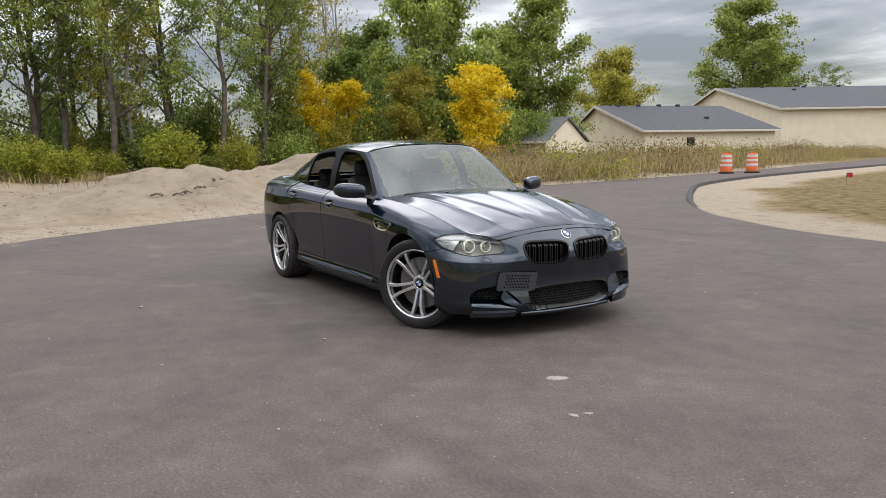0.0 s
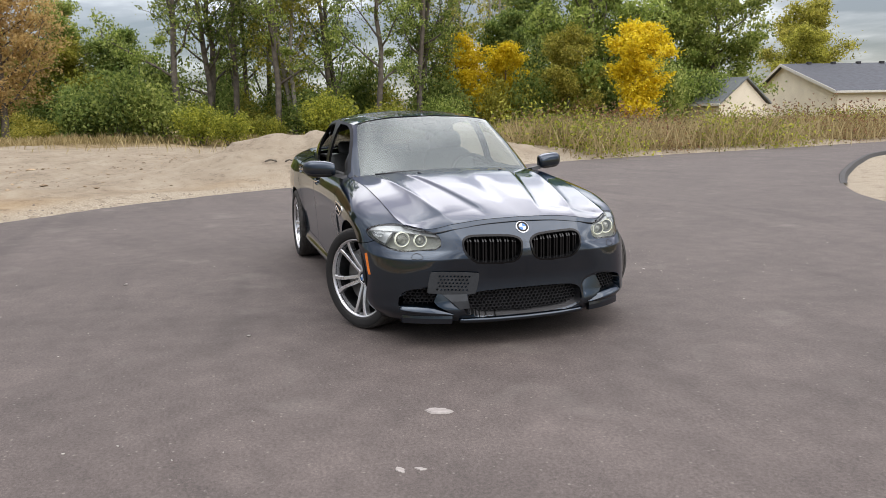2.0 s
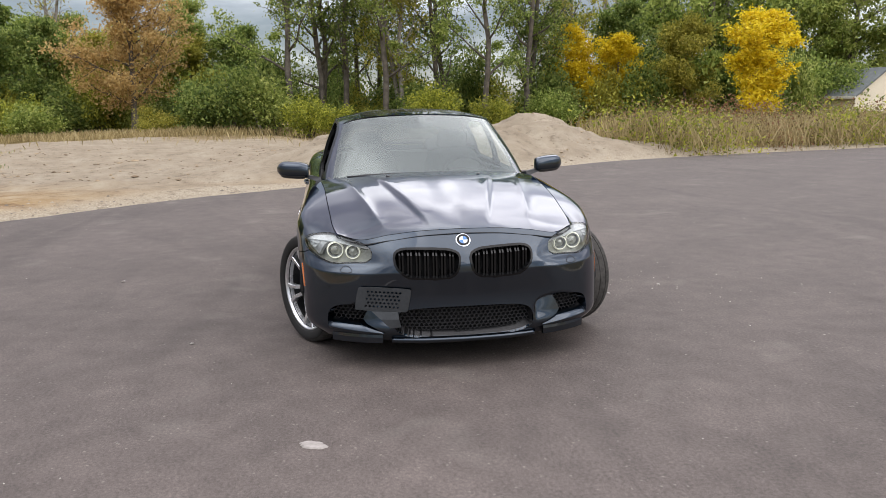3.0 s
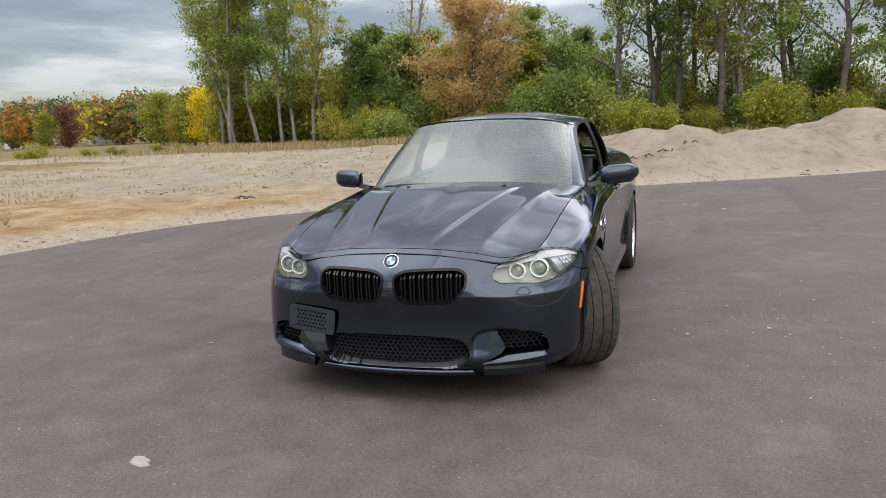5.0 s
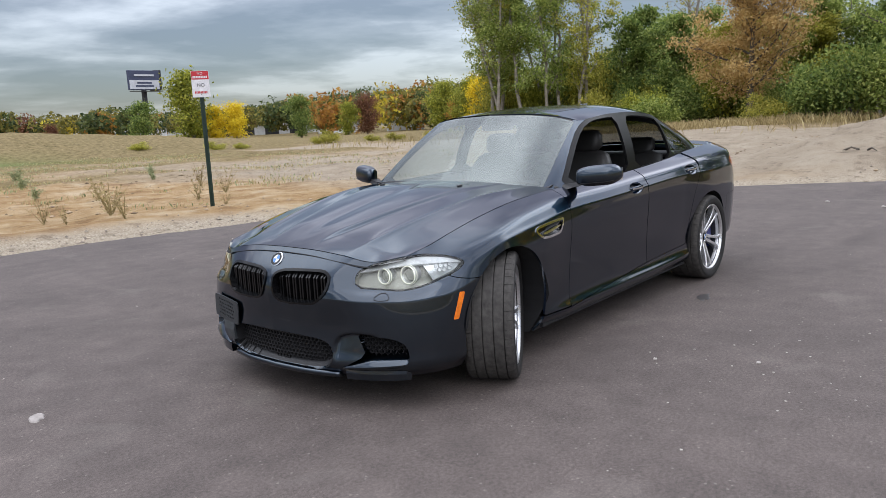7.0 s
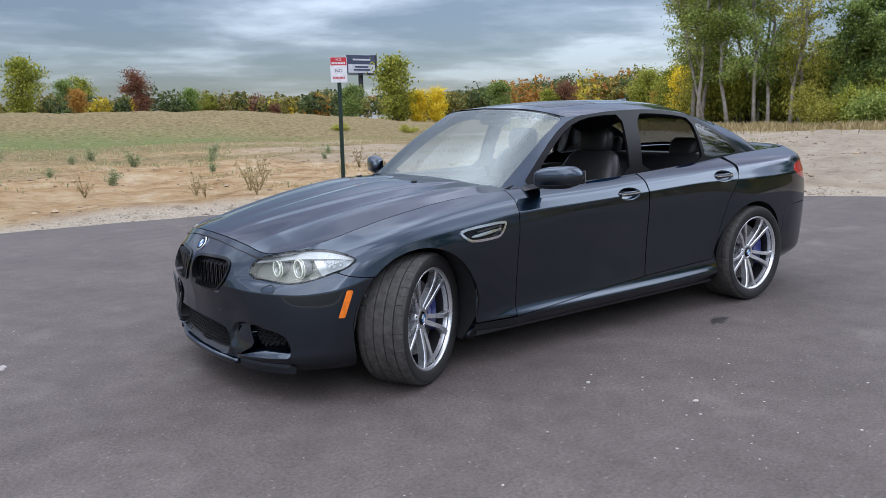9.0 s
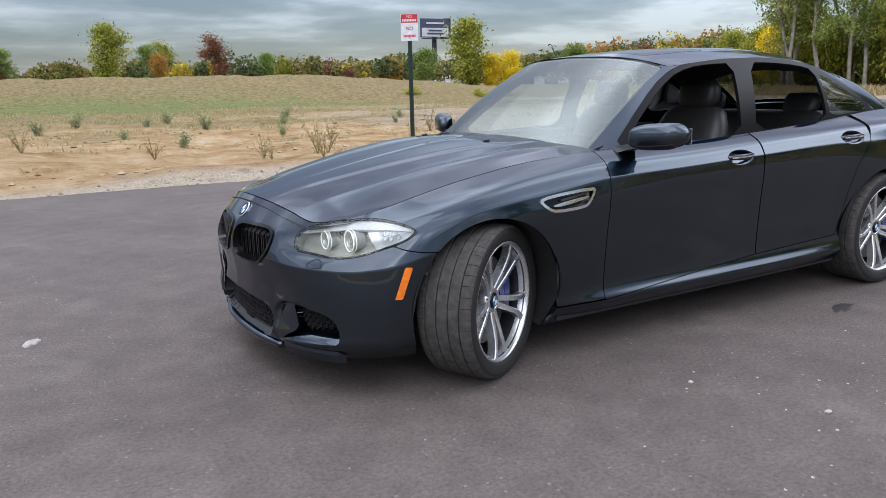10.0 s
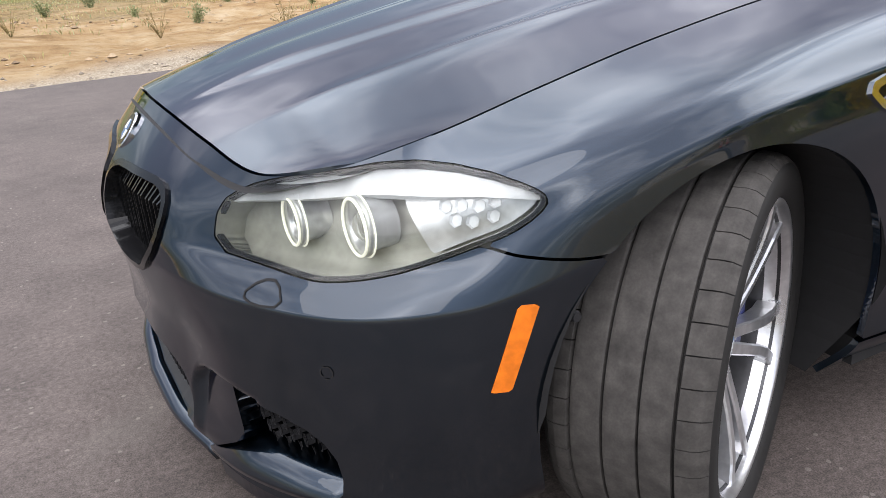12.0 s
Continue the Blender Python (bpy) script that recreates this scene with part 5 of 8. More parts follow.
station(-3.400, 0.925, -3.400, 0.690, 1.064, (0.215, 0.285, 0.36, 0.55, 0.730, 0.898, 1.002), (0.135, 0.065, 0.040, 0.010, 0.000, 0.012, 0.072))
station(-3.740, 0.850, -3.720, 0.645, 1.072, (0.225, 0.290, 0.37, 0.55, 0.730, 0.900, 1.010), (0.110, 0.040, 0.020, 0.006, 0.000, 0.014, 0.062))
station(-3.950, 0.640, -3.830, 0.500, 1.082, (0.235, 0.295, 0.38, 0.55, 0.690, 0.860, 1.000), (0.100, 0.030, 0.012, 0.004, 0.000, 0.040, 0.076))
station(-4.040, 0.320, -3.885, 0.250, 1.090, (0.235, 0.295, 0.38, 0.55, 0.680, 0.850, 1.005), (0.100, 0.030, 0.012, 0.004, 0.000, 0.050, 0.090))
station(-4.055, 0.000, -3.895, 0.000, 1.092, (0.235, 0.295, 0.38, 0.55, 0.680, 0.850, 1.005), (0.100, 0.030, 0.012, 0.004, 0.000, 0.050, 0.092))
STATIONS = [(c if c > -3.2 else -3.2 + (c + 3.2) * 0.92, *r) for c, *r in STATIONS]
ST_S = np.concatenate([[0], np.cumsum([math.hypot(b[0] - a[0], b[1] - a[1]) for a, b in zip(STATIONS, STATIONS[1:])])])
S_END = float(ST_S[-1])


def outline(s):
    return pchip(ST_S, [k[0] for k in STATIONS], s), pchip(ST_S, [k[1] for k in STATIONS], s)


def s_at_x(x):
    """Distance along the outline at which it passes x, along the side."""
    ss = np.linspace(0.3, S_END - 0.3, 2000)
    return np.interp(-np.asarray(x, float), -outline(ss)[0], ss)


def catmull(points, v, crease=None):
    """Through rows of points (each an array over s), at v in 0..1."""
    k = len(points) - 1
    f = np.clip(v, 0, 1) * k
    i = np.clip(np.floor(f).astype(int), 0, k - 1)
    t = f - i
    p = np.stack(points)
    n = np.arange(p.shape[1])
    a, b, c, d = p[np.clip(i - 1, 0, k), n], p[i, n], p[i + 1, n], p[np.clip(i + 2, 0, k), n]
    smooth_ = 0.5 * (2 * b + (c - a) * t + (2 * a - 5 * b + 4 * c - d) * t * t + (3 * b - a - 3 * c + d) * t ** 3)
    if crease is None:
        return smooth_
    row, sharp = crease
    w = sharp * np.exp(-((f - row) / 0.75) ** 2)
    return smooth_ * (1 - w) + (b + (c - b) * t) * w


def shell(s, v, inset=0.0):
    """The outer skin below the belt: s along the outline (negative: right side), v from the sill up to the top edge."""
    s, v = np.asarray(s, float).ravel(), np.asarray(v, float).ravel()
    sign, q = np.where(s < 0, -1.0, 1.0), np.abs(s)
    cx, cy = outline(q)
    e = 0.01
    (ax, ay), (bx, by) = outline(np.clip(q - e, 0, S_END)), outline(np.clip(q + e, 0, S_END))
    ay = np.where(q < e, -outline(np.abs(q - e))[1], ay)
    ax = np.where(q < e, outline(np.abs(q - e))[0], ax)
    tx, ty = bx - ax, by - ay
    ln = np.hypot(tx, ty)
    nx_, ny_ = ty / ln, -tx / ln
    xs, ys, zs = [], [], []
    for j in range(7):
        d = pchip(ST_S, [k[6][j] for k in STATIONS], q) + inset
        xs.append(cx - nx_ * d)
        ys.append(cy - ny_ * d)
        zs.append(pchip(ST_S, [k[5][j] for k in STATIONS], q))
    ts = [pchip(ST_S, [k[c] for k in STATIONS], q) for c in (2, 3, 4)]
    xs.append(ts[0] - nx_ * inset)
    ys.append(ts[1] - ny_ * inset)
    zs.append(ts[2] - inset * 0.6)
    back = ramp01(q, 1.0, 1.7)
    crease = (4.0 + back, 0.75 + 0.15 * back)
    return np.column_stack([catmull(xs, v, crease), np.maximum(catmull(ys, v, crease), 0) * sign, catmull(zs, v, crease)])


def polygon_gap(poly, a, b):
    """Signed distance of places (a, b) to a closed polygon, negative inside."""
    poly = np.asarray(poly, float)
    best, inside = np.full(a.shape, 1e9), np.zeros(a.shape, bool)
    for (x0, y0), (x1, y1) in zip(poly, np.roll(poly, -1, axis=0)):
        dx, dy = x1 - x0, y1 - y0
        t = np.clip(((a - x0) * dx + (b - y0) * dy) / max(dx * dx + dy * dy, 1e-12), 0, 1)
        best = np.minimum(best, np.hypot(a - x0 - t * dx, b - y0 - t * dy))
        if y0 != y1:
            inside ^= ((y0 > b) != (y1 > b)) & (a < dx * (b - y0) / dy + x0)
    return np.where(inside, -best, best)


def rounded(poly, times=2):
    p = np.asarray(poly, float)
    for _ in range(times):
        n = np.roll(p, -1, axis=0)
        p = np.stack([p * 0.75 + n * 0.25, p * 0.25 + n * 0.75], axis=1).reshape(-1, 2)
    return p


def panel_mesh(name, surf, us, vs, keep=None, thick=0.012, flip=1.0, rim_only=False):
    """A sheet of the surface where keep(u, v, places) is below zero, cut cleanly along its limit, with an edge turned inwards."""
    U, V = np.meshgrid(us, vs, indexing="ij")
    uv = [U.ravel(), V.ravel()]
    P = surf(*uv)
    n_u, n_v = len(us), len(vs)
    F = keep(uv[0], uv[1], P) if keep is not None else np.full(len(P), -1.0)
    ids = np.arange(n_u * n_v).reshape(n_u, n_v)
    q = np.column_stack([ids[:-1, :-1].ravel(), ids[1:, :-1].ravel(), ids[1:, 1:].ravel(), ids[:-1, 1:].ravel()])
    inn = F[q] < 0
    faces = [tuple(r) for r in q[inn.all(1)]]
    add_u, add_v, made = [], [], {}
    base = len(P)

    def crossing(i, j):
        key = (i, j) if i < j else (j, i)
        if key not in made:
            t = F[i] / (F[i] - F[j])
            t = min(max(t, 0.02), 0.98)
            made[key] = base + len(add_u)
            add_u.append(uv[0][i] + (uv[0][j] - uv[0][i]) * t)
            add_v.append(uv[1][i] + (uv[1][j] - uv[1][i]) * t)
        return made[key]

    for r in q[inn.any(1) & ~inn.all(1)]:
        out = []
        for k in range(4):
            i, j = r[k], r[(k + 1) % 4]
            if F[i] < 0:
                out.append(i)
            if (F[i] < 0) != (F[j] < 0):
                out.append(crossing(i, j))
        if len(out) > 2:
            faces.append(tuple(out))
    if not faces:
        raise ValueError("nothing left of " + name)
    au, av = np.concatenate([uv[0], add_u]), np.concatenate([uv[1], add_v])
    if add_u:
        P = np.vstack([P, surf(np.array(add_u), np.array(add_v))])
    used_ids = np.unique(np.concatenate([np.array(f) for f in faces]))
    remap = -np.ones(len(P), int)
    remap[used_ids] = np.arange(len(used_ids))
    P, au, av = P[used_ids], au[used_ids], av[used_ids]
    faces = [tuple(remap[list(f)]) for f in faces]
    n_main = len(faces)
    if thick:
        e = 0.002
        du = surf(au + e, av) - surf(au - e, av)
        dv = surf(au, np.clip(av + e, 0, 1)) - surf(au, np.clip(av - e, 0, 1))
        N = np.cross(du, dv)
        N = np.nan_to_num(N / np.maximum(np.linalg.norm(N, axis=1), 1e-9)[:, None]) 
        centre = np.column_stack([np.clip(P[:, 0], -3.2, 0.0), np.zeros(len(P)), np.full(len(P), 0.62)])
        if np.mean(np.sum(N * (P - centre), axis=1)) < 0:
            N = -N
        count = {}
        for f in faces:
            for a, b in zip(f, f[1:] + f[:1]):
                k = (a, b) if a < b else (b, a)
                count[k] = count.get(k, 0) + 1
        rim = [k for k, c in count.items() if c == 1]
        ring = sorted({i for k in rim for i in k})
        pos = {i: j for j, i in enumerate(ring)}
        n0 = len(P)
        P = np.vstack([P, P[ring], P[ring] - N[ring] * thick])
        for a, b in rim:
            faces.append((n0 + pos[a], n0 + pos[b], n0 + len(ring) + pos[b], n0 + len(ring) + pos[a]))
    if rim_only:
        faces, n_main = faces[n_main:], 10 ** 9
    me = bpy.data.meshes.new(name)
    me.from_pydata([tuple(p) for p in P.tolist()], [], faces)
    me.polygons.foreach_set("use_smooth", [k < n_main for k in range(len(me.polygons))])
    me.update()
    pn = np.empty(len(me.polygons) * 3)
    pc = np.empty(len(me.polygons) * 3)
    me.polygons.foreach_get("normal", pn)
    me.polygons.foreach_get("center", pc)
    pn, pc = pn.reshape(-1, 3)[:n_main], pc.reshape(-1, 3)[:n_main]
    ref = np.column_stack([np.clip(pc[:, 0], -3.2, 0.0), np.zeros(len(pc)), np.full(len(pc), 0.62)])
    if np.mean(np.sum(pn * (pc - ref), axis=1)) < 0:
        me.flip_normals()
        me.update()
    return me


def lin(a, b, step):
    return np.linspace(a, b, max(2, int(abs(b - a) / step) + 1))


def fit_part(name, me, mat, parent, label=""):
    return link_mesh(name, me, mat, parent, label)


def mirrored(me, name):
    m = me.copy()
    m.name = name
    co = np.empty(len(m.vertices) * 3)
    m.vertices.foreach_get("co", co)
    co = co.reshape(-1, 3)
    co[:, 1] *= -1
    m.vertices.foreach_set("co", co.ravel())
    m.flip_normals()
    m.update()
    return m


def both_sides(name, me, mat, parent, label=""):
    """The part on the left and its mirror image on the right."""
    a = fit_part(name, me, mat, parent, label)
    b = fit_part(name, mirrored(me, name), mat, parent, label)
    return a, b


car = thing("car", "dark grey metallic sports saloon with turned front wheels", "car")
WHEEL_R, HUB_Z, AXLE = 0.342, 0.340, -2.925
ARCH_R = 0.380
ARCH_F = -0.025


def arch_gap(P, grow=0.0):
    """Positive inside a wheel opening."""
    a = ARCH_R + grow - np.hypot(P[:, 0] - ARCH_F, P[:, 2] - HUB_Z)
    b = ARCH_R + grow - np.hypot(P[:, 0] - AXLE - 0.02, P[:, 2] - HUB_Z)
    return np.maximum(a, b)


GAP = 0.0022
KIDNEY = rounded([(0.034, 0.60), (0.030, 0.652), (0.060, 0.672), (0.116, 0.683), (0.31, 0.688), (0.362, 0.680), (0.387, 0.655), (0.383, 0.594), (0.345, 0.553), (0.305, 0.527), (0.118, 0.521), (0.066, 0.536), (0.045, 0.562)], 1)
GRILLE = rounded([(-0.372, 0.335), (-0.28, 0.357), (0.0, 0.363), (0.28, 0.357), (0.372, 0.335), (0.398, 0.285), (0.392, 0.225), (0.30, 0.183), (0.0, 0.176), (-0.30, 0.183), (-0.392, 0.225), (-0.398, 0.285)])
INTAKE = rounded([(0.515, 0.385), (0.60, 0.383), (0.705, 0.370), (0.752, 0.335), (0.762, 0.265), (0.748, 0.228), (0.60, 0.218), (0.455, 0.213), (0.470, 0.228), (0.570, 0.283), (0.545, 0.335)], 1)
MARKER_POLY = [(0.350, 0.559), (0.380, 0.561), (0.427, 0.432), (0.397, 0.430)]
# headlamp, along the outline and in height
LAMP_POLY = rounded([(0.536, 0.606), (0.536, 0.680), (0.566, 0.700), (0.606, 0.716), (0.724, 0.740), (0.887, 0.750), (1.032, 0.740), (1.098, 0.718), (1.122, 0.698), (1.102, 0.676), (1.060, 0.654), (1.014, 0.641), (0.948, 0.622), (0.887, 0.605), (0.825, 0.594),
                     (0.764, 0.590), (0.715, 0.594), (0.660, 0.599)], 1)
DOOR_F = [(-0.676, 0.255), (-0.688, 0.60), (-0.696, 0.80), (-0.705, 1.2), (-1.800, 1.2), (-1.785, 0.80), (-1.785, 0.326)]
DOOR_R = [(-1.785, 0.326), (-1.785, 0.80), (-1.800, 1.2), (-2.82, 1.2), (-2.752, 0.965), (-2.70, 0.88), (-2.60, 0.75), (-2.545, 0.60), (-2.515, 0.48), (-2.483, 0.352)]


def front_holes(s, v, P, grow=0.0):
    """Positive inside any opening of the front."""
    y = np.abs(P[:, 1])
    h = -polygon_gap(KIDNEY, y, P[:, 2]) + grow
    h = np.maximum(h, -polygon_gap(GRILLE, P[:, 1], P[:, 2]) + grow)
    h = np.maximum(h, -polygon_gap(INTAKE, y, P[:, 2]) + grow)
    h = np.maximum(h, np.where(P[:, 0] > 0, -polygon_gap(LAMP_POLY, np.abs(s), P[:, 2]), -1) + grow)
    return h


def seam_z(s):
    """Height of the joint between bumper and wing, behind the headlamp."""
    return pchip([0.9, 1.019, 1.071, 1.172, 1.25, 1.40], [0.66, 0.643, 0.627, 0.612, 0.610, 0.606], np.abs(s))


def front_skin(s, v, inset=0.0):
    """The front skin, with the strut between the lower openings set back under the bumper's overhang and leaning upwards."""
    p = shell(s, v, inset)
    y, z = np.abs(p[:, 1]), p[:, 2]
    top = pchip([0.38, 0.405, 0.44, 0.52, 0.62, 0.70], [0.27, 0.335, 0.375, 0.392, 0.389, 0.380], y)
    across = ramp01(y, 0.395, 0.425) * (1 - ramp01(y, 0.58, 0.64)) * (p[:, 0] > 0.4)
    d = 0.026 * ramp01(top - z, 0.0, 0.010) * np.clip((z - 0.20) / np.maximum(top - 0.20, 0.03), 0, 1) * across
    return shell(s, v, inset + d)


# front bumper with nose
bumper = fit_part("front_bumper", panel_mesh("front_bumper", front_skin, lin(-1.40, 1.40, 0.0085), lin(0, 1, 0.0085),
                  lambda s, v, P: np.maximum.reduce([front_holes(s, v, P), arch_gap(P), np.where(np.abs(s) > 0.95, (P[:, 2] - seam_z(s)) + GAP, -1), -polygon_gap(MARKER_POLY, P[:, 0], P[:, 2])]), 0.014, -1), PAINT, car)
# wings
VENT = rounded([(-0.262, 0.772), (-0.33, 0.788), (-0.585, 0.803), (-0.597, 0.786), (-0.553, 0.727), (-0.515, 0.716), (-0.353, 0.712), (-0.304, 0.732)], 1)
wing = panel_mesh("wing", shell, lin(0.90, float(s_at_x(-0.76)), 0.009), lin(0.0, 0.997, 0.0125),
                  lambda s, v, P: np.maximum.reduce([-polygon_gap(LAMP_POLY, s, P[:, 2]), arch_gap(P), np.where(P[:, 0] > 0.10, seam_z(s) - P[:, 2] + GAP, -1), -polygon_gap(DOOR_F, P[:, 0], P[:, 2]) + GAP,
                                                     np.where(P[:, 0] < 0, 0.262 - P[:, 2], -1), -polygon_gap(VENT, P[:, 0], P[:, 2])]), 0.014, -1)
both_sides("wing", wing, PAINT, car)
side_v = lin(0.0, 1.0, 0.0125)
HANDLE_F, HANDLE_R = (-1.605, 0.868), (-2.565, 0.918)


def oval(cx, cz, a, b):
    return [(cx + a * math.cos(k * math.tau / 24), cz + b * math.sin(k * math.tau / 24)) for k in range(24)]


doors = []
for nm, poly, x0, x1, hd in (("front_door", DOOR_F, -0.67, -1.78, HANDLE_F), ("rear_door", DOOR_R, -1.76, -2.72, HANDLE_R)):
    me = panel_mesh(nm, shell, lin(float(s_at_x(x0)), float(s_at_x(x1)), 0.011), side_v,
                    lambda s, v, P: np.maximum.reduce([polygon_gap(poly, P[:, 0], P[:, 2]) + GAP, arch_gap(P), -polygon_gap(oval(*hd, 0.100, 0.038), P[:, 0], P[:, 2])]), 0.014, -1)
    doors.append(both_sides(nm, me, PAINT, car))
TAIL = rounded([(4.88, 0.905), (4.93, 0.955), (5.12, 0.985), (5.44, 0.960), (5.50, 0.86), (5.26, 0.815), (5.02, 0.845)], 1)
quarter = panel_mesh("rear_quarter", shell, lin(float(s_at_x(-2.40)), float(s_at_x(-3.78)), 0.011), side_v,
                     lambda s, v, P: np.maximum.reduce([-polygon_gap(DOOR_R, P[:, 0], P[:, 2]) + GAP, arch_gap(P), np.where(P[:, 0] > -2.6, 0.34 - P[:, 2], -1),
                                                        np.where(P[:, 2] < 0.66, -3.30 - P[:, 0] + GAP, -1), -polygon_gap(TAIL, s, P[:, 2])]), 0.014, -1)
both_sides("rear_quarter", quarter, PAINT, car)
s_t = float(s_at_x(-3.78))


def tail_shell(s, v):
    """The tail, run from the left round to the right."""
    s = np.asarray(s, float)
    q = np.where(s <= S_END, s, -(2 * S_END - s))
    return shell(q, v)


tail = fit_part("rear_bumper", panel_mesh("rear_bumper", tail_shell, lin(float(s_at_x(-3.28)), 2 * S_END - float(s_at_x(-3.28)), 0.016), side_v,
                lambda s, v, P: np.maximum.reduce([np.where(P[:, 0] > -3.78, np.maximum(P[:, 0] + 3.30, P[:, 2] - 0.66), -1), arch_gap(P), -polygon_gap(TAIL, np.minimum(s, 2 * S_END - s), P[:, 2])]), 0.014, -1), PAINT, car)
both_sides("tail_light", panel_mesh("tail_light", lambda s, v: shell(s, v, 0.004), lin(4.80, 5.55, 0.012), lin(0.5, 1, 0.0125), lambda s, v, P: polygon_gap(TAIL, s, P[:, 2]) + 0.001, 0.01, -1), TAIL_RED, car, "red tail light lens")
# sills under the doors
sill = panel_mesh("sill", shell, lin(float(s_at_x(-0.30)), float(s_at_x(-2.62)), 0.014), lin(0, 0.45, 0.01),
                  lambda s, v, P: np.maximum.reduce([P[:, 2] - np.interp(P[:, 0], [-2.483, -1.785, -0.676, 0], [0.352, 0.326, 0.255, 0.262]) + GAP, arch_gap(P)]), 0.014, -1)
both_sides("sill", sill, PAINT, car)
# dark structure just inside the joints
inner = panel_mesh("inner_body", lambda s, v: shell(s, v, 0.02), lin(1.50, S_END - 0.2, 0.02), lin(0, 0.985, 0.02),
                   lambda s, v, P: np.maximum.reduce([arch_gap(P, 0.012), -polygon_gap(VENT, P[:, 0], P[:, 2]) - 0.05]), 0)
both_sides("inner_body", inner, DARK_LINER, car)
# wheel-arch liners
for cx in (ARCH_F, AXLE + 0.02):
    bm = bmesh.new()
    n_a = 40
    for r, y0, y1 in ((ARCH_R + 0.004, 0.50, 0.915 if cx > -1 else 0.912),):
        prev = None
        for k in range(n_a + 1):
            a = radians(-28 + 236 * k / n_a)
            row = [bm.verts.new((cx + r * math.cos(a), y, HUB_Z + r * math.sin(a))) for y in (y0, 0.80 + (y1 - 0.80) * min(1, max(0, (math.sin(a) + 0.45) / 0.55)))]
            if prev:
                bm.faces.new((prev[0], prev[1], row[1], row[0]))
            prev = row
    disc_pts = [bm.verts.new((cx + (ARCH_R + 0.004) * math.cos(radians(-28 + 236 * k / 30)), 0.5, HUB_Z + (ARCH_R + 0.004) * math.sin(radians(-28 + 236 * k / 30)))) for k in range(31)]
    bm.faces.new(disc_pts)
    me = bpy.data.meshes.new("arch_liner")
    bm.to_mesh(me)
    bm.free()
    both_sides("arch_liner", me, DARK_LINER, car)
# floor pan
bm = bmesh.new()
box(bm, -3.80, -3.36, -0.70, 0.70, 0.22, 0.60)
box(bm, -3.36, 0.38, -0.49, 0.49, 0.19, 0.40)
box(bm, -2.52, -0.42, -0.86, 0.86, 0.185, 0.245)
box(bm, 0.38, 0.62, -0.60, 0.60, 0.18, 0.50)
part("floor_pan", bm, DARK_LINER, car)


# bonnet
def edge_top(x):
    xs = [k[2] for k in STATIONS[4:10]]
    return pchip(xs, [k[3] for k in STATIONS[4:10]], x), pchip(xs, [k[4] for k in STATIONS[4:10]], x)


def hood(a, b):
    """a from the leading edge to the windscreen, b across (-1..1)."""
    a, b = np.asarray(a, float).ravel(), np.asarray(b, float).ravel()
    q = np.abs(b)
    xf = pchip([0, 0.29, 0.58, 0.81, 1.0], [0.700, 0.693, 0.672, 0.632, 0.520], q)
    xr = pchip([0, 0.45, 0.8, 1.0], [-0.600, -0.625, -0.680, -0.745], q)
    x = xf + (xr - xf) * np.clip(a, -0.02, 1)
    ye, ze = edge_top(np.minimum(x, 0.52))
    ze = np.where(x > 0.52, pchip([0.52, 0.632, 0.672, 0.693, 0.700], [0.748, 0.724, 0.752, 0.772, 0.777], x), ze)
    y = ye * q
    zc = pchip([-0.62, -0.3, 0.0, 0.3, 0.5, 0.62, 0.68, 0.70], [1.000, 0.978, 0.933, 0.876, 0.832, 0.803, 0.785, 0.777], x)
    edge_z = edge_top(np.minimum(x, 0.52))[1]
    front_z = pchip([0, 0.29, 0.58, 0.81, 1.0], [0.777, 0.772, 0.752, 0.724, 0.748], q)
    z_body = zc + (edge_z - zc) * q ** 2.3
    z_body0 = pchip([-0.62, -0.3, 0.0, 0.3, 0.5, 0.62, 0.68, 0.70], [1.000, 0.978, 0.933, 0.876, 0.832, 0.803, 0.785, 0.777], xf)
    z_body0 = z_body0 + (edge_top(np.minimum(xf, 0.52))[1] - z_body0) * q ** 2.3
    z = z_body + (front_z - z_body0) * np.exp(-np.clip(a, 0, 1) * 9)
    fade = ramp01(np.clip(a, 0, 1), 0.0, 0.22) * (1 - 0.75 * ramp01(np.clip(a, 0, 1), 0.75, 1.0))
    b1 = 0.24 + 0.36 * a
    z = z + fade * 0.014 * (1 / (1 + np.exp(-(b1 - q) / 0.009)) - 0.5 * np.exp(-((q - 0.0) / 0.10) ** 2))
    b2 = 0.60 + 0.24 * a
    z = z + fade * 0.012 * np.exp(-(np.sqrt((q - b2) ** 2 + 0.006 ** 2) - 0.006) / 0.05) * (q > 0)
    return np.column_stack([x, y * np.sign(b), z])


fit_part("bonnet", panel_mesh("bonnet", hood, lin(0.004, 1, 0.012), lin(-0.9955, 0.9955, 0.009), None, 0.016, 1), PAINT, car, "ridged bonnet with power dome")
fit_part("bonnet_gap", panel_mesh("bonnet_gap", lambda a, b: hood(a, b) - np.array([0, 0, 0.02]), lin(-0.02, 1, 0.03), lin(-1, 1, 0.03), None, 0), DARK_LINER, car)
for sgn in (-1, 1):
    bm = bmesh.new()
    c = hood(np.array([0.83]), np.array([0.42 * sgn]))[0]
    box(bm, -0.016, 0.016, -0.010, 0.010, -0.004, 0.006, 0.003, pose(c[0], c[1], c[2] + 0.002, 0, 6, -12 * sgn))
    part("washer_jet", bm, SATIN_BLACK, car)

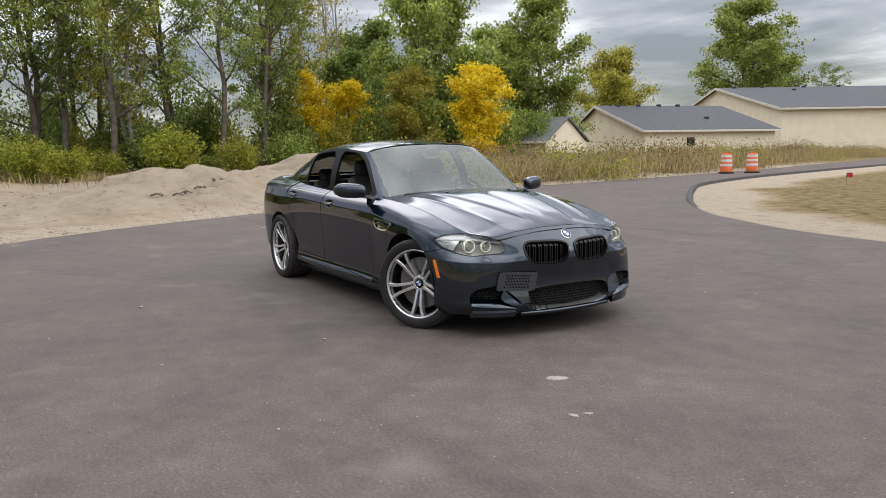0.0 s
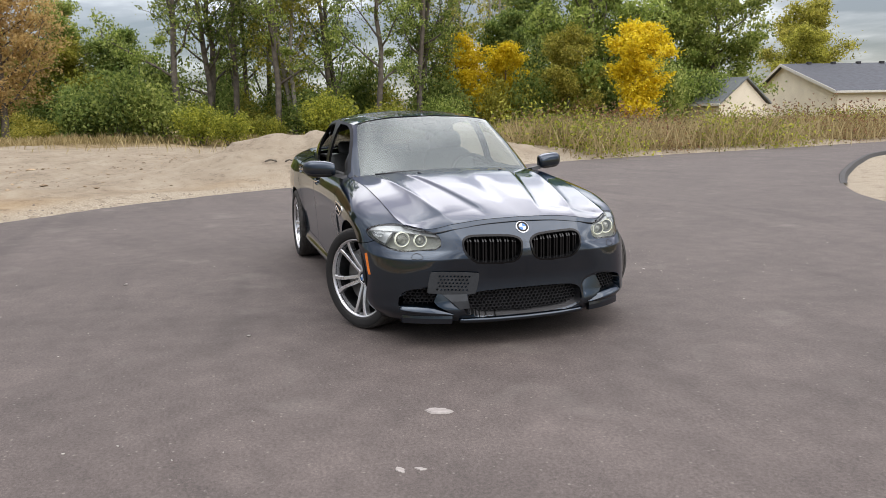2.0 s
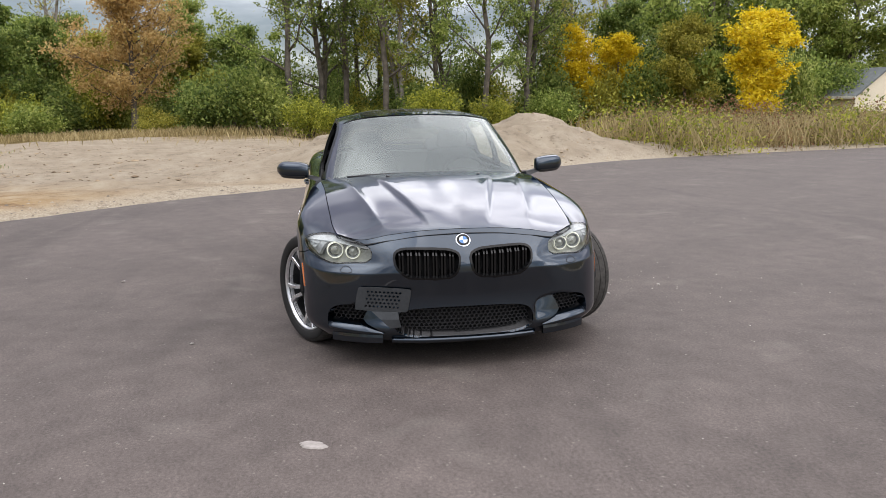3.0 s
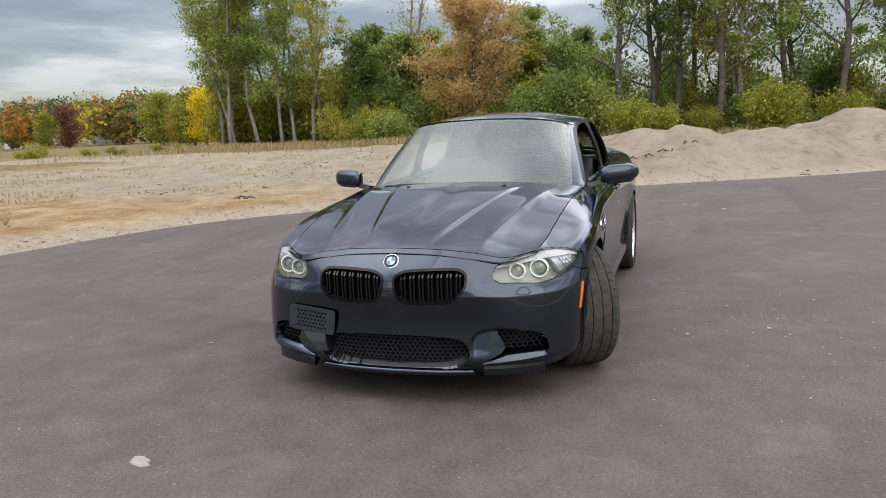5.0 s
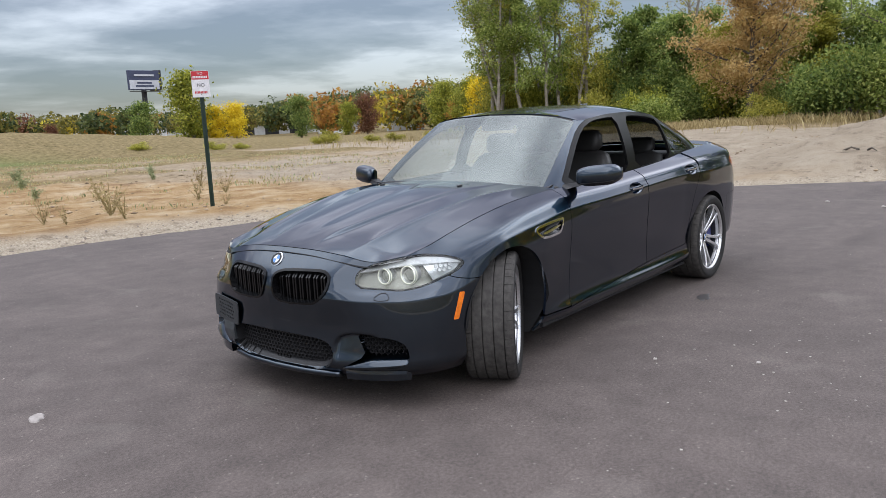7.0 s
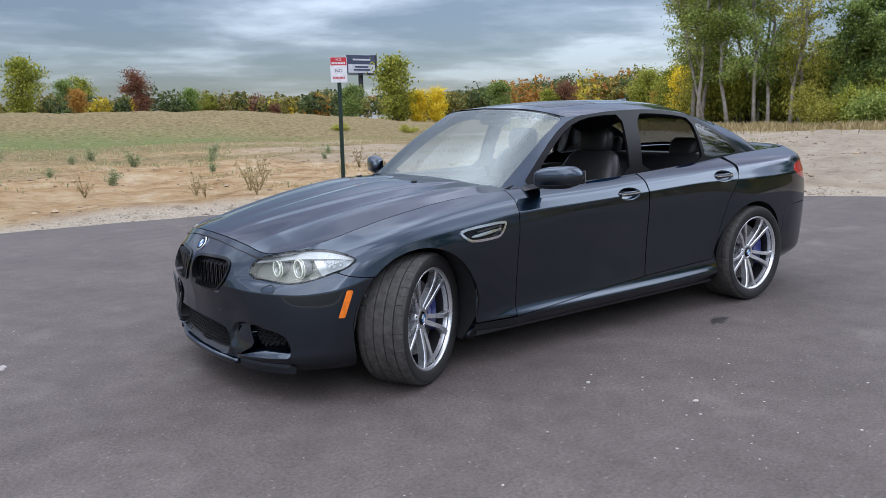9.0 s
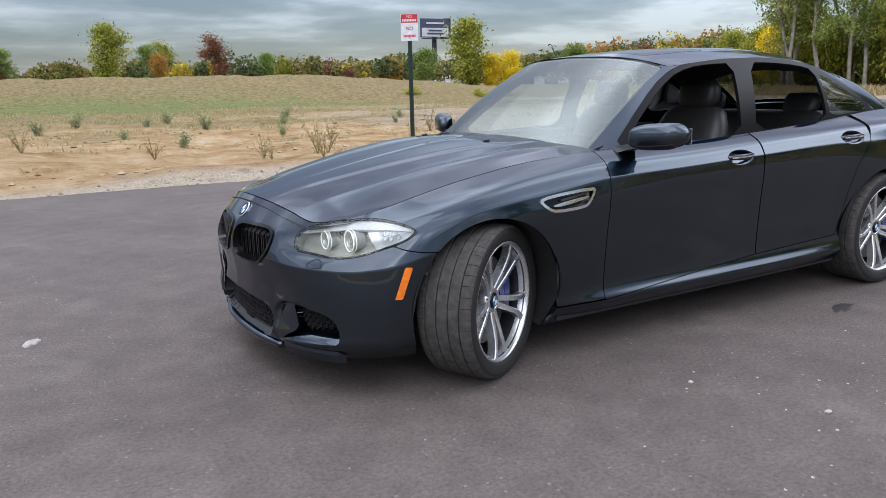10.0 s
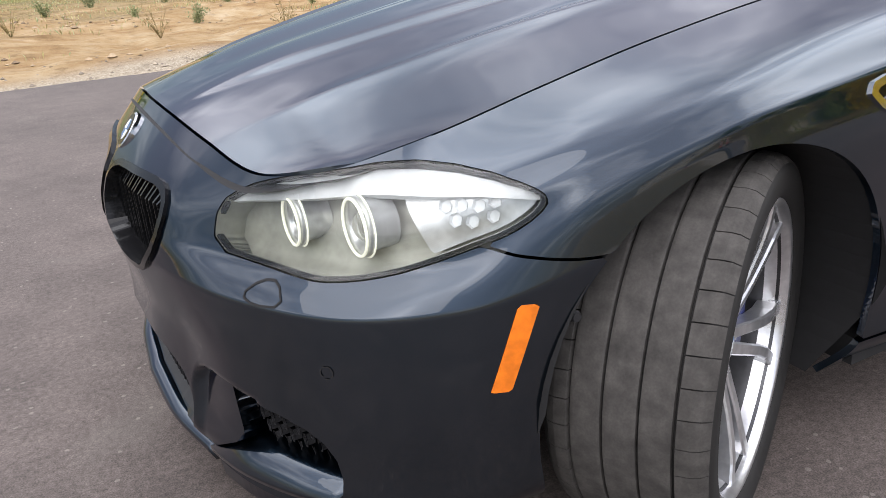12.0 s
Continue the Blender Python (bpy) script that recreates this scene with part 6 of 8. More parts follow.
# ---- cabin: glass, pillars, roof ----
BELT = [(-0.575, 0.0, 0.985), (-0.595, 0.30, 0.980), (-0.655, 0.55, 0.965), (-0.745, 0.705, 0.940), (-0.95, 0.772, 0.930), (-1.40, 0.778, 0.945), (-1.80, 0.775, 0.965), (-2.40, 0.760, 0.995), (-2.90, 0.716, 1.028),
        (-3.18, 0.672, 1.047), (-3.42, 0.585, 1.064), (-3.50, 0.35, 1.080), (-3.525, 0.0, 1.087)]
RAIL = [(-1.195, 0.0, 1.408), (-1.215, 0.30, 1.398), (-1.275, 0.52, 1.368), (-1.36, 0.598, 1.338), (-1.50, 0.620, 1.353), (-1.75, 0.630, 1.374), (-2.05, 0.632, 1.380), (-2.40, 0.620, 1.358), (-2.62, 0.600, 1.318),
        (-2.90, 0.572, 1.252), (-2.955, 0.50, 1.280), (-2.945, 0.30, 1.330), (-2.935, 0.0, 1.350)]
CAB_N = len(BELT) - 1


def cabin(u, v):
    """Sides of the cabin: u along the belt (one unit a station, negative: right side), v from belt to roof rail."""
    u, v = np.asarray(u, float).ravel(), np.asarray(v, float).ravel()
    q = np.clip(np.abs(u), 0, CAB_N)
    k = np.arange(CAB_N + 1)
    b = np.column_stack([pchip(k, [p[c] for p in BELT], q) for c in range(3)])
    r = np.column_stack([pchip(k, [p[c] for p in RAIL], q) for c in range(3)])
    p = b + (r - b) * v[:, None]
    bow = np.sin(np.pi * np.clip(v, 0, 1))
    side = ramp01(q, 2.2, 3.8) * (1 - ramp01(q, 9.0, 10.2))
    p[:, 1] += bow * 0.022 * side
    p[:, 0] += bow * 0.030 * (1 - ramp01(q, 1.5, 3.4)) - bow * 0.03 * ramp01(q, 9.2, 10.5)
    p[:, 2] += bow * 0.014 * (1 - side)
    p[:, 1] *= np.sign(u)
    return p


DLO = rounded([(-0.83, 0.925), (-1.10, 1.15), (-1.30, 1.285), (-1.46, 1.345), (-1.75, 1.366), (-2.05, 1.371), (-2.38, 1.350), (-2.60, 1.308), (-2.82, 1.222), (-3.00, 1.115), (-3.075, 1.048), (-3.0, 1.026), (-2.4, 0.985), (-1.8, 0.955), (-1.2, 0.93)], 1)
WIN_F = rounded([(-0.885, 0.944), (-1.125, 1.15), (-1.325, 1.283), (-1.47, 1.332), (-1.62, 1.347), (-1.795, 1.351), (-1.765, 1.16), (-1.747, 0.972), (-1.45, 0.958)], 1)
WIN_R = rounded([(-1.868, 0.984), (-1.892, 1.16), (-1.935, 1.352), (-2.10, 1.353), (-2.36, 1.336), (-2.525, 1.308), (-2.530, 1.16), (-2.530, 1.014), (-2.2, 1.000)], 1)
WIN_Q = rounded([(-2.565, 1.033), (-2.565, 1.15), (-2.555, 1.285), (-2.66, 1.258), (-2.80, 1.195), (-2.94, 1.115), (-3.01, 1.062), (-2.96, 1.054), (-2.76, 1.043)], 1)
us_side, vs_cab = lin(2.5, 10.2, 0.03), lin(0.0, 1.0, 0.02)


def opening(P):
    return np.minimum.reduce([polygon_gap(w, P[:, 0], P[:, 2]) for w in (WIN_F, WIN_R, WIN_Q)])


def screen_gap(u, v):
    """Negative inside the windscreen."""
    q = np.abs(u)
    return np.maximum(q - (2.86 - 0.12 * v), np.abs(v - 0.49) - 0.485)


def back_gap(u, v):
    q = np.abs(u)
    return np.maximum((9.75 + 0.05 * v) - q, np.abs(v - 0.48) - 0.44)


both_sides("window_surround", panel_mesh("window_surround", cabin, lin(3.0, 9.6, 0.02), vs_cab, lambda u, v, P: np.maximum(polygon_gap(DLO, P[:, 0], P[:, 2]) - 0.010, -opening(P)), 0.02, 1), FRAME_BLACK, car, "gloss black window surround")
both_sides("pillar", panel_mesh("pillar", cabin, lin(2.62, 10.0, 0.02), vs_cab, lambda u, v, P: np.maximum.reduce([-polygon_gap(DLO, P[:, 0], P[:, 2]) + 0.011, -screen_gap(u, v) + 0.002, -back_gap(u, v)]), 0.02, 1), PAINT, car)
both_sides("quarter_glass", panel_mesh("quarter_glass", cabin, lin(7.0, 9.6, 0.03), vs_cab, lambda u, v, P: polygon_gap(WIN_Q, P[:, 0], P[:, 2]) - 0.004, 0), SIDE_GLASS, car, "tinted rear quarter glass")
fit_part("windscreen_frame", panel_mesh("windscreen_frame", lambda u, v: cabin(u, v) + np.array([-0.003, 0, -0.003]), lin(-2.9, 2.9, 0.03), lin(-0.05, 1.0, 0.012),
         lambda u, v, P: np.maximum(-np.maximum(np.abs(u) - 2.70, np.abs(v - 0.50) - 0.455), np.abs(u) - 2.9), 0), GLOSS_BLACK, car)
screen = fit_part("windscreen", panel_mesh("windscreen", cabin, lin(-2.9, 2.9, 0.05), vs_cab, lambda u, v, P: screen_gap(u, v), 0), WINDSHIELD, car, "tinted laminated windscreen")
rear_u = lin(9.6, 2 * CAB_N - 9.6, 0.04)


def cabin_back(u, v):
    u = np.asarray(u, float)
    return cabin(np.where(u <= CAB_N, u, -(2 * CAB_N - u)), v)


fit_part("rear_window", panel_mesh("rear_window", cabin_back, rear_u, vs_cab, lambda u, v, P: back_gap(np.minimum(u, 2 * CAB_N - u), v), 0), REAR_GLASS, car, "tinted rear window")
fit_part("rear_window_frame", panel_mesh("rear_window_frame", lambda u, v: cabin_back(u, v) - np.array([0, 0, 0.003]), rear_u, vs_cab,
         lambda u, v, P: -np.maximum((9.95) - np.minimum(u, 2 * CAB_N - u), np.abs(v - 0.48) - 0.40), 0), GLOSS_BLACK, car)
for ob in list(car.children):
    if ob.name.split(".")[0] in ("windscreen", "quarter_glass", "rear_window"):
        ob.visible_shadow = False


def roof_surface(a, b):
    a, b = np.asarray(a, float).ravel(), np.asarray(b, float).ravel()
    q = np.abs(b)
    xf = pchip([0, 0.5, 0.86, 1.0], [-1.195, -1.215, -1.275, -1.36], q)
    xr = pchip([0, 0.5, 0.86, 1.0], [-2.935, -2.945, -2.955, -2.90], q)
    x = xf + (xr - xf) * a
    rx = [p[0] for p in RAIL[3:10]]
    ye, ze = pchip(rx, [p[1] for p in RAIL[3:10]], x), pchip(rx, [p[2] for p in RAIL[3:10]], x)
    zc = pchip([-1.195, -1.45, -1.75, -2.05, -2.4, -2.70, -2.935], [1.408, 1.434, 1.451, 1.456, 1.445, 1.408, 1.350], x)
    zf = pchip([0, 0.5, 0.86, 1.0], [1.408, 1.398, 1.368, 1.338], q)
    zr = pchip([0, 0.5, 0.86, 1.0], [1.350, 1.330, 1.280, 1.252], q)
    z = zc + (ze - zc) * q ** 2.6
    z0, z1 = 1.408 + (1.338 - 1.408) * q ** 2.6, 1.350 + (1.252 - 1.350) * q ** 2.6
    z = z + (zf - z0) * np.exp(-a * 8) + (zr - z1) * np.exp(-(1 - a) * 8)
    return np.column_stack([x, ye * q * np.sign(b), z])


SUNROOF = rounded([(-1.36, -0.36), (-1.36, 0.36), (-1.40, 0.42), (-1.78, 0.44), (-1.82, 0.40), (-1.82, -0.40), (-1.78, -0.44), (-1.40, -0.42)], 1)
roof = fit_part("roof", panel_mesh("roof", roof_surface, lin(0, 1, 0.012), lin(-1, 1, 0.02), lambda a, b, P: -polygon_gap(SUNROOF, P[:, 0], P[:, 1]) + 0.003, 0.012, 1), PAINT, car)
fit_part("sunroof", panel_mesh("sunroof", roof_surface, lin(0.03, 0.5, 0.012), lin(-0.85, 0.85, 0.02), lambda a, b, P: polygon_gap(SUNROOF, P[:, 0], P[:, 1]) + 0.003, 0.012, 1), GLOSS_BLACK, roof, "dark glass sunroof panel")
fit_part("headliner", panel_mesh("headliner", lambda a, b: roof_surface(a, b) - np.array([0, 0, 0.035]), lin(0, 1, 0.05), lin(-0.97, 0.97, 0.05), None, 0), DARK_LINER, car)
# small fin aerial at the back of the roof
bm = bmesh.new()
fin = [(-2.46, 0.0), (-2.50, 0.030), (-2.56, 0.045), (-2.585, 0.046), (-2.585, 0.0)]
a = [bm.verts.new((x, 0.018 if z == 0 else 0.006, 1.432 + z - (0.012 if x < -2.5 else 0))) for x, z in fin]
b = [bm.verts.new((x, -0.018 if z == 0 else -0.006, 1.432 + z - (0.012 if x < -2.5 else 0))) for x, z in fin]
bm.faces.new(a)
bm.faces.new(b[::-1])
for i in range(len(fin)):
    bm.faces.new((a[i], a[(i + 1) % len(fin)], b[(i + 1) % len(fin)], b[i]))
part("aerial_fin", bm, PAINT, car)


# boot lid
def boot(a, b):
    a, b = np.asarray(a, float).ravel(), np.asarray(b, float).ravel()
    q = np.abs(b)
    xf = pchip([0, 0.5, 0.85, 1.0], [-3.49, -3.47, -3.40, -3.19], q)
    ks = STATIONS[13:]
    xr = pchip([0, 0.36, 0.72, 0.93, 1.0], [-3.895, -3.885, -3.83, -3.72, -3.60], q)
    x = xf + (xr - xf) * a
    xs = [k[2] for k in ks[:3]]
    ye = pchip(xs, [k[3] for k in ks[:3]], np.maximum(x, -3.72))
    y = ye * q
    z = 1.058 + 0.022 * (1 - q * q) + 0.014 * ramp01(a, 0.7, 1.0) - 0.012 * q ** 4 * (1 - a) * 2
    return np.column_stack([x, y * np.sign(b), z])


fit_part("boot_lid", panel_mesh("boot_lid", boot, lin(0, 1, 0.03), lin(-1, 1, 0.03), None, 0.03, 1), PAINT, car)

# ---- front details ----
def on_front(y, z, inset=0.0):
    """The place on the front skin at width y and height z."""
    y, z = np.atleast_1d(np.asarray(y, float)), np.atleast_1d(np.asarray(z, float))
    s, v = np.abs(y) * 1.05, np.clip((z - 0.16) / 0.62, 0.02, 0.95)
    for _ in range(14):
        p = shell(s, v, inset)
        a = (shell(s + 1e-3, v, inset) - p) * 1e3
        b = (shell(s, v + 1e-3, inset) - p) * 1e3
        ey, ez = np.abs(y) - p[:, 1], z - p[:, 2]
        det = a[:, 1] * b[:, 2] - b[:, 1] * a[:, 2]
        det = np.where(np.abs(det) < 1e-6, 1e-6, det)
        s = np.clip(s + 0.9 * (ey * b[:, 2] - ez * b[:, 1]) / det, 0, 1.2)
        v = np.clip(v + 0.9 * (ez * a[:, 1] - ey * a[:, 2]) / det, 0.0, 0.999)
    p = shell(s, v, inset)
    p[:, 1] = np.abs(p[:, 1]) * np.sign(y + 1e-12)
    return p


def span_at(poly, a):
    """Lowest and highest b of a polygon at a."""
    hits = []
    for (x0, y0), (x1, y1) in zip(poly, np.roll(poly, -1, axis=0)):
        if (x0 - a) * (x1 - a) < 0:
            hits.append(y0 + (y1 - y0) * (a - x0) / (x1 - x0))
    return (min(hits), max(hits)) if len(hits) > 1 else None


def loft(bm, rings, close=True):
    rows = [[bm.verts.new(tuple(p)) for p in r] for r in rings]
    n = len(rows[0])
    for q, w in zip(rows, rows[1:]):
        for k in range(n):
            bm.faces.new((q[k], q[(k + 1) % n], w[(k + 1) % n], w[k]))
    if close:
        bm.faces.new(rows[0][::-1])
        bm.faces.new(rows[-1])
    return rows


SLAT_BLACK = material("black_slat_paint", (0.004, 0.004, 0.0045), 0.24, scale=12, spec=0.45)
front_s, front_v = lin(0.0, 0.75, 0.010), lin(0.2, 0.99, 0.012)
for side in (1, -1):
    def one_side(s, v, inset=0.0, side=side):
        p = shell(np.abs(s), v, inset)
        p[:, 1] *= side
        return p

    kid = fit_part("kidney_grille", panel_mesh("kidney_grille", lambda s, v: one_side(s, v, -0.007), front_s, front_v,
                   lambda s, v, P: np.maximum(polygon_gap(KIDNEY, np.abs(P[:, 1]), P[:, 2]) - 0.007, -polygon_gap(KIDNEY, np.abs(P[:, 1]), P[:, 2]) - 0.005), 0.05), GLOSS_BLACK, car, "gloss black kidney grille frame")
    fit_part("grille_back", panel_mesh("grille_back", lambda s, v: one_side(s, v, 0.075), front_s, front_v, lambda s, v, P: polygon_gap(KIDNEY, np.abs(P[:, 1]), P[:, 2]) - 0.02, 0), DARK_LINER, kid)
    for k in range(7):
        y0 = 0.072 + 0.046 * k
        for dy in (-0.0085, 0.0085):
            y = y0 + dy
            span = span_at(KIDNEY, y)
            if span is None:
                continue
            zs = np.linspace(span[0] - 0.004, span[1] + 0.004, 9)
            f = on_front(np.full(9, y), zs, 0.004)
            bm = bmesh.new()
            rise_ = np.linspace(0, 1, 9)
            f[:, 0] = f[0, 0] - 0.010 - (f[0, 0] - f[-1, 0]) * np.clip((rise_ - 0.76) / 0.24, 0, 1) ** 1.4
            bend = np.zeros(9)
            loft(bm, [[(p[0] + e - 0.003, side * (p[1] - 0.0045), p[2]), (p[0] + e - 0.003, side * (p[1] + 0.0045), p[2]), (p[0] - 0.06, side * (p[1] + 0.003), p[2]), (p[0] - 0.06, side * (p[1] - 0.003), p[2])] for p, e in zip(f, bend - 0.012)])
            part("slat", bm, SLAT_BLACK, kid)
    # lower side intake: pocket, honeycomb, blade
    pocket = fit_part("side_intake", panel_mesh("side_intake", lambda s, v: front_skin(np.abs(s), v) * np.array([1, side, 1]), lin(0.38, 0.95, 0.008), lin(0.0, 0.75, 0.01), lambda s, v, P: polygon_gap(INTAKE, np.abs(P[:, 1]), P[:, 2]), 0.085, rim_only=True), PAINT, car)
    fit_part("intake_back", panel_mesh("intake_back", lambda s, v: one_side(s, v, 0.082), lin(0.30, 1.0, 0.02), lin(0, 0.8, 0.02), lambda s, v, P: polygon_gap(INTAKE, np.abs(P[:, 1]) + 0.03, P[:, 2]) - 0.06, 0), DARK_LINER, pocket)
    # washer cover and parking sensor
    wash = rounded([(0.632, 0.561), (0.663, 0.584), (0.698, 0.587), (0.716, 0.556), (0.660, 0.551)], 1)
    fit_part("washer_gap", panel_mesh("washer_gap", lambda s, v: one_side(s, v, -0.0012), lin(0.6, 0.75, 0.003), lin(0.4, 0.8, 0.004), lambda s, v, P: np.abs(polygon_gap(wash, np.abs(s), P[:, 2])) - 0.0016, 0), DARK_LINER, bumper)
    fit_part("parking_sensor", panel_mesh("parking_sensor", lambda s, v: one_side(s, v, -0.0012), lin(0.74, 0.83, 0.0025), lin(0.3, 0.6, 0.004),
             lambda s, v, P: np.abs(np.hypot(s - 0.786, P[:, 2] - 0.467) - 0.010) - 0.0011, 0), DARK_LINER, bumper)
    fit_part("side_marker", panel_mesh("side_marker", lambda s, v: one_side(s, v, -0.001), lin(0.95, 1.2, 0.006), lin(0.3, 0.8, 0.008), lambda s, v, P: polygon_gap(MARKER_POLY, P[:, 0], P[:, 2]), 0.012), MARKER, car, "orange side marker lens")
    bm = bmesh.new()
    c = one_side(np.array([1.145]), np.array([0.50]))[0]
    bmesh.ops.create_cone(bm, segments=14, radius1=0.009, radius2=0.007, depth=0.006, cap_ends=True, matrix=Matrix.Translation(Vector(c)) @ pose(0, 0, 0, 90 * -side, 0, 0))
    part("screw", bm, SATIN_BLACK, bumper)

    # blade across the intake
    ys = np.linspace(0.452, 0.752, 22)
    zt = pchip([0.452, 0.50, 0.575, 0.66, 0.752], [0.216, 0.222, 0.228, 0.234, 0.242], ys)
    zb = pchip([0.452, 0.50, 0.575, 0.66, 0.752], [0.228, 0.268, 0.298, 0.302, 0.296], ys)
    f = on_front(ys, zt, 0.0)
    bm = bmesh.new()
    loft(bm, [[(p[0] + 0.006, side * p[1], p[2] - 0.008), (p[0] + 0.007, side * p[1], p[2] + 0.003), (p[0] - 0.078, side * p[1], b), (p[0] - 0.078, side * p[1], p[2] - 0.01)] for p, b in zip(f, zb)])
    part("splitter_blade", bm, PAINT, car, smooth=True)
    # small lip along the foot of the bumper
    ys = np.linspace(0.460, 0.735, 16)
    f = on_front(ys, np.full(16, 0.205), 0.0)
    bm = bmesh.new()
    loft(bm, [[(p[0] + 0.002, side * p[1], 0.206), (p[0] + 0.005, side * p[1], 0.190), (p[0] + 0.001, side * p[1], 0.158), (p[0] - 0.03, side * p[1], 0.154), (p[0] - 0.03, side * p[1], 0.205)] for p in f])
    part("lower_flap", bm, PAINT, car)


def honeycomb(name, poly, pitch, depth_, inset, mirror_y, parent, mat, tilt=0.0):
    """A net of six-sided cells over the outline poly (width, height)."""
    bm = bmesh.new()
    lo, hi = np.min(poly, axis=0), np.max(poly, axis=0)
    cells = []
    row = 0
    z = lo[1] - pitch
    while z < hi[1] + pitch:
        y = lo[0] - pitch + (pitch / 2 if row % 2 else 0)
        while y < hi[0] + pitch:
            cells.append((y, z))
            y += pitch
        z += pitch * 0.72
        row += 1
    c = np.array(cells)
    c = c[polygon_gap(poly, c[:, 0], c[:, 1]) < pitch * 0.35]
    f = on_front(c[:, 0], np.clip(c[:, 1], 0.17, 0.75), inset)
    for (y, z), p in zip(c, f):
        rings = []
        for r, dx in ((pitch * 0.575, 0.0), (pitch * 0.45, 0.0), (pitch * 0.43, -depth_), ):
            rings.append([(p[0] + dx - (p[0] > 9), mirror_y * (y + r * math.cos(radians(60 * k + 30))), z + 0.86 * r * math.sin(radians(60 * k + 30))) for k in range(6)])
        rows = [[bm.verts.new(q) for q in r] for r in rings]
        for q, w in zip(rows, rows[1:]):
            for k in range(6):
                bm.faces.new((q[k], q[(k + 1) % 6], w[(k + 1) % 6], w[k]))
    me = bpy.data.meshes.new(name)
    bm.to_mesh(me)
    bm.free()
    ob = link_mesh(name, me, mat, parent)
    return tagged(ob, kind="stuff")


lower = fit_part("lower_grille", panel_mesh("lower_grille", shell, lin(-0.45, 0.45, 0.008), lin(0, 0.6, 0.01), lambda s, v, P: polygon_gap(GRILLE, P[:, 1], P[:, 2]), 0.10, rim_only=True), SATIN_BLACK, car, "recessed black lower grille opening")
fit_part("grille_floor", panel_mesh("grille_floor", lambda s, v: shell(s, v, 0.098), lin(-0.50, 0.50, 0.02), lin(0, 0.6, 0.02), lambda s, v, P: polygon_gap(GRILLE, P[:, 1], P[:, 2]) - 0.05, 0), DARK_LINER, lower)
MESH_POLY = np.array([(-0.37, 0.34), (0.0, 0.36), (0.37, 0.34), (0.385, 0.26), (0.36, 0.235), (0.0, 0.222), (-0.36, 0.235), (-0.385, 0.26)])
honeycomb("honeycomb", MESH_POLY, 0.026, 0.014, 0.055, 1, lower, SATIN_BLACK)
for side, ob in zip((1, -1), [o for o in car.children if o.name.startswith("side_intake")]):
    honeycomb("honeycomb", np.array([(0.515, 0.395), (0.70, 0.385), (0.765, 0.34), (0.765, 0.285), (0.56, 0.285), (0.53, 0.33)]), 0.026, 0.014, 0.05, side, ob, SATIN_BLACK)
# central lip under the lower grille
ys = np.linspace(-0.41, 0.41, 40)
f = on_front(ys, np.full(40, 0.190), 0.0)
bm = bmesh.new()
loft(bm, [[(p[0] - 0.012, p[1], 0.190), (p[0] + 0.010, p[1], 0.182), (p[0] + 0.014, p[1], 0.173), (p[0] + 0.008, p[1], 0.158), (p[0] - 0.04, p[1], 0.158), (p[0] - 0.03, p[1], 0.182)] for p in f])
part("lip", bm, PAINT, car, smooth=True)

# round badge: silver ring, dark ring, blue and white quarters
b_at = shell(np.array([0.0]), np.array([0.917]))[0]
badge_m = Matrix.Translation(Vector(b_at)) @ Matrix.Rotation(radians(52), 4, "Y")
BADGE_BLUE = material("badge_blue", (0.05, 0.20, 0.50), 0.2, coat=0.5)
bm = bmesh.new()
lathe(bm, [(0.0, -0.004), (0.041, -0.004), (0.041, 0.004), (0.036, 0.006), (0.0, 0.006)], 32, badge_m)
badge = part("badge", bm, CHROME, car, "round silver badge with blue and white quarters")
bm = bmesh.new()
lathe(bm, [(0.036, 0.0066), (0.024, 0.0066)], 32, badge_m)
part("badge_ring", bm, GLOSS_BLACK, badge)
for q in range(4):
    bm = bmesh.new()
    o = bm.verts.new((0, 0, 0.007))
    arc = [bm.verts.new((0.0232 * math.cos(radians(90 * q + 9 * k)), 0.0232 * math.sin(radians(90 * q + 9 * k)), 0.007)) for k in range(11)]
    for a, b in zip(arc, arc[1:]):
        bm.faces.new((o, a, b))
    bmesh.ops.transform(bm, matrix=badge_m, verts=bm.verts[:])
    part("badge_quarter", bm, BADGE_BLUE if q % 2 else HEAD_WHITE, badge)

# perforated plate bracket, set to the right of the middle
pt = np.array([(0.748, -0.588, 0.486), (0.812, -0.298, 0.470), (0.800, -0.322, 0.335), (0.736, -0.612, 0.352)])
PLATE_GREY = material("dark_grey_bracket", (0.05, 0.055, 0.06), 0.5, metal=0.3, scale=15)


def plate_surface(a, b):
    a, b = np.asarray(a, float).ravel()[:, None], np.asarray(b, float).ravel()[:, None]
    return (pt[0] * (1 - a) + pt[1] * a) * (1 - b) + (pt[3] * (1 - a) + pt[2] * a) * b


def plate_holes(a, b, P):
    x, y = a * 0.29, b * 0.135
    best = np.full(len(P), -1.0)
    for r in range(5):
        for c in range(9):
            cx, cy = 0.058 + 0.0218 * c + (0.0109 if r % 2 else 0), 0.026 + 0.0205 * r
            if c == 8 and r % 2:
                continue
            best = np.maximum(best, 0.0068 - np.hypot(x - cx, y - cy))
    return np.maximum(best, polygon_gap(rounded([(0.0, 0.012), (0.012, 0.0), (0.278, 0.0), (0.29, 0.012), (0.29, 0.123), (0.278, 0.135), (0.012, 0.135), (0.0, 0.123)], 1), x, y))


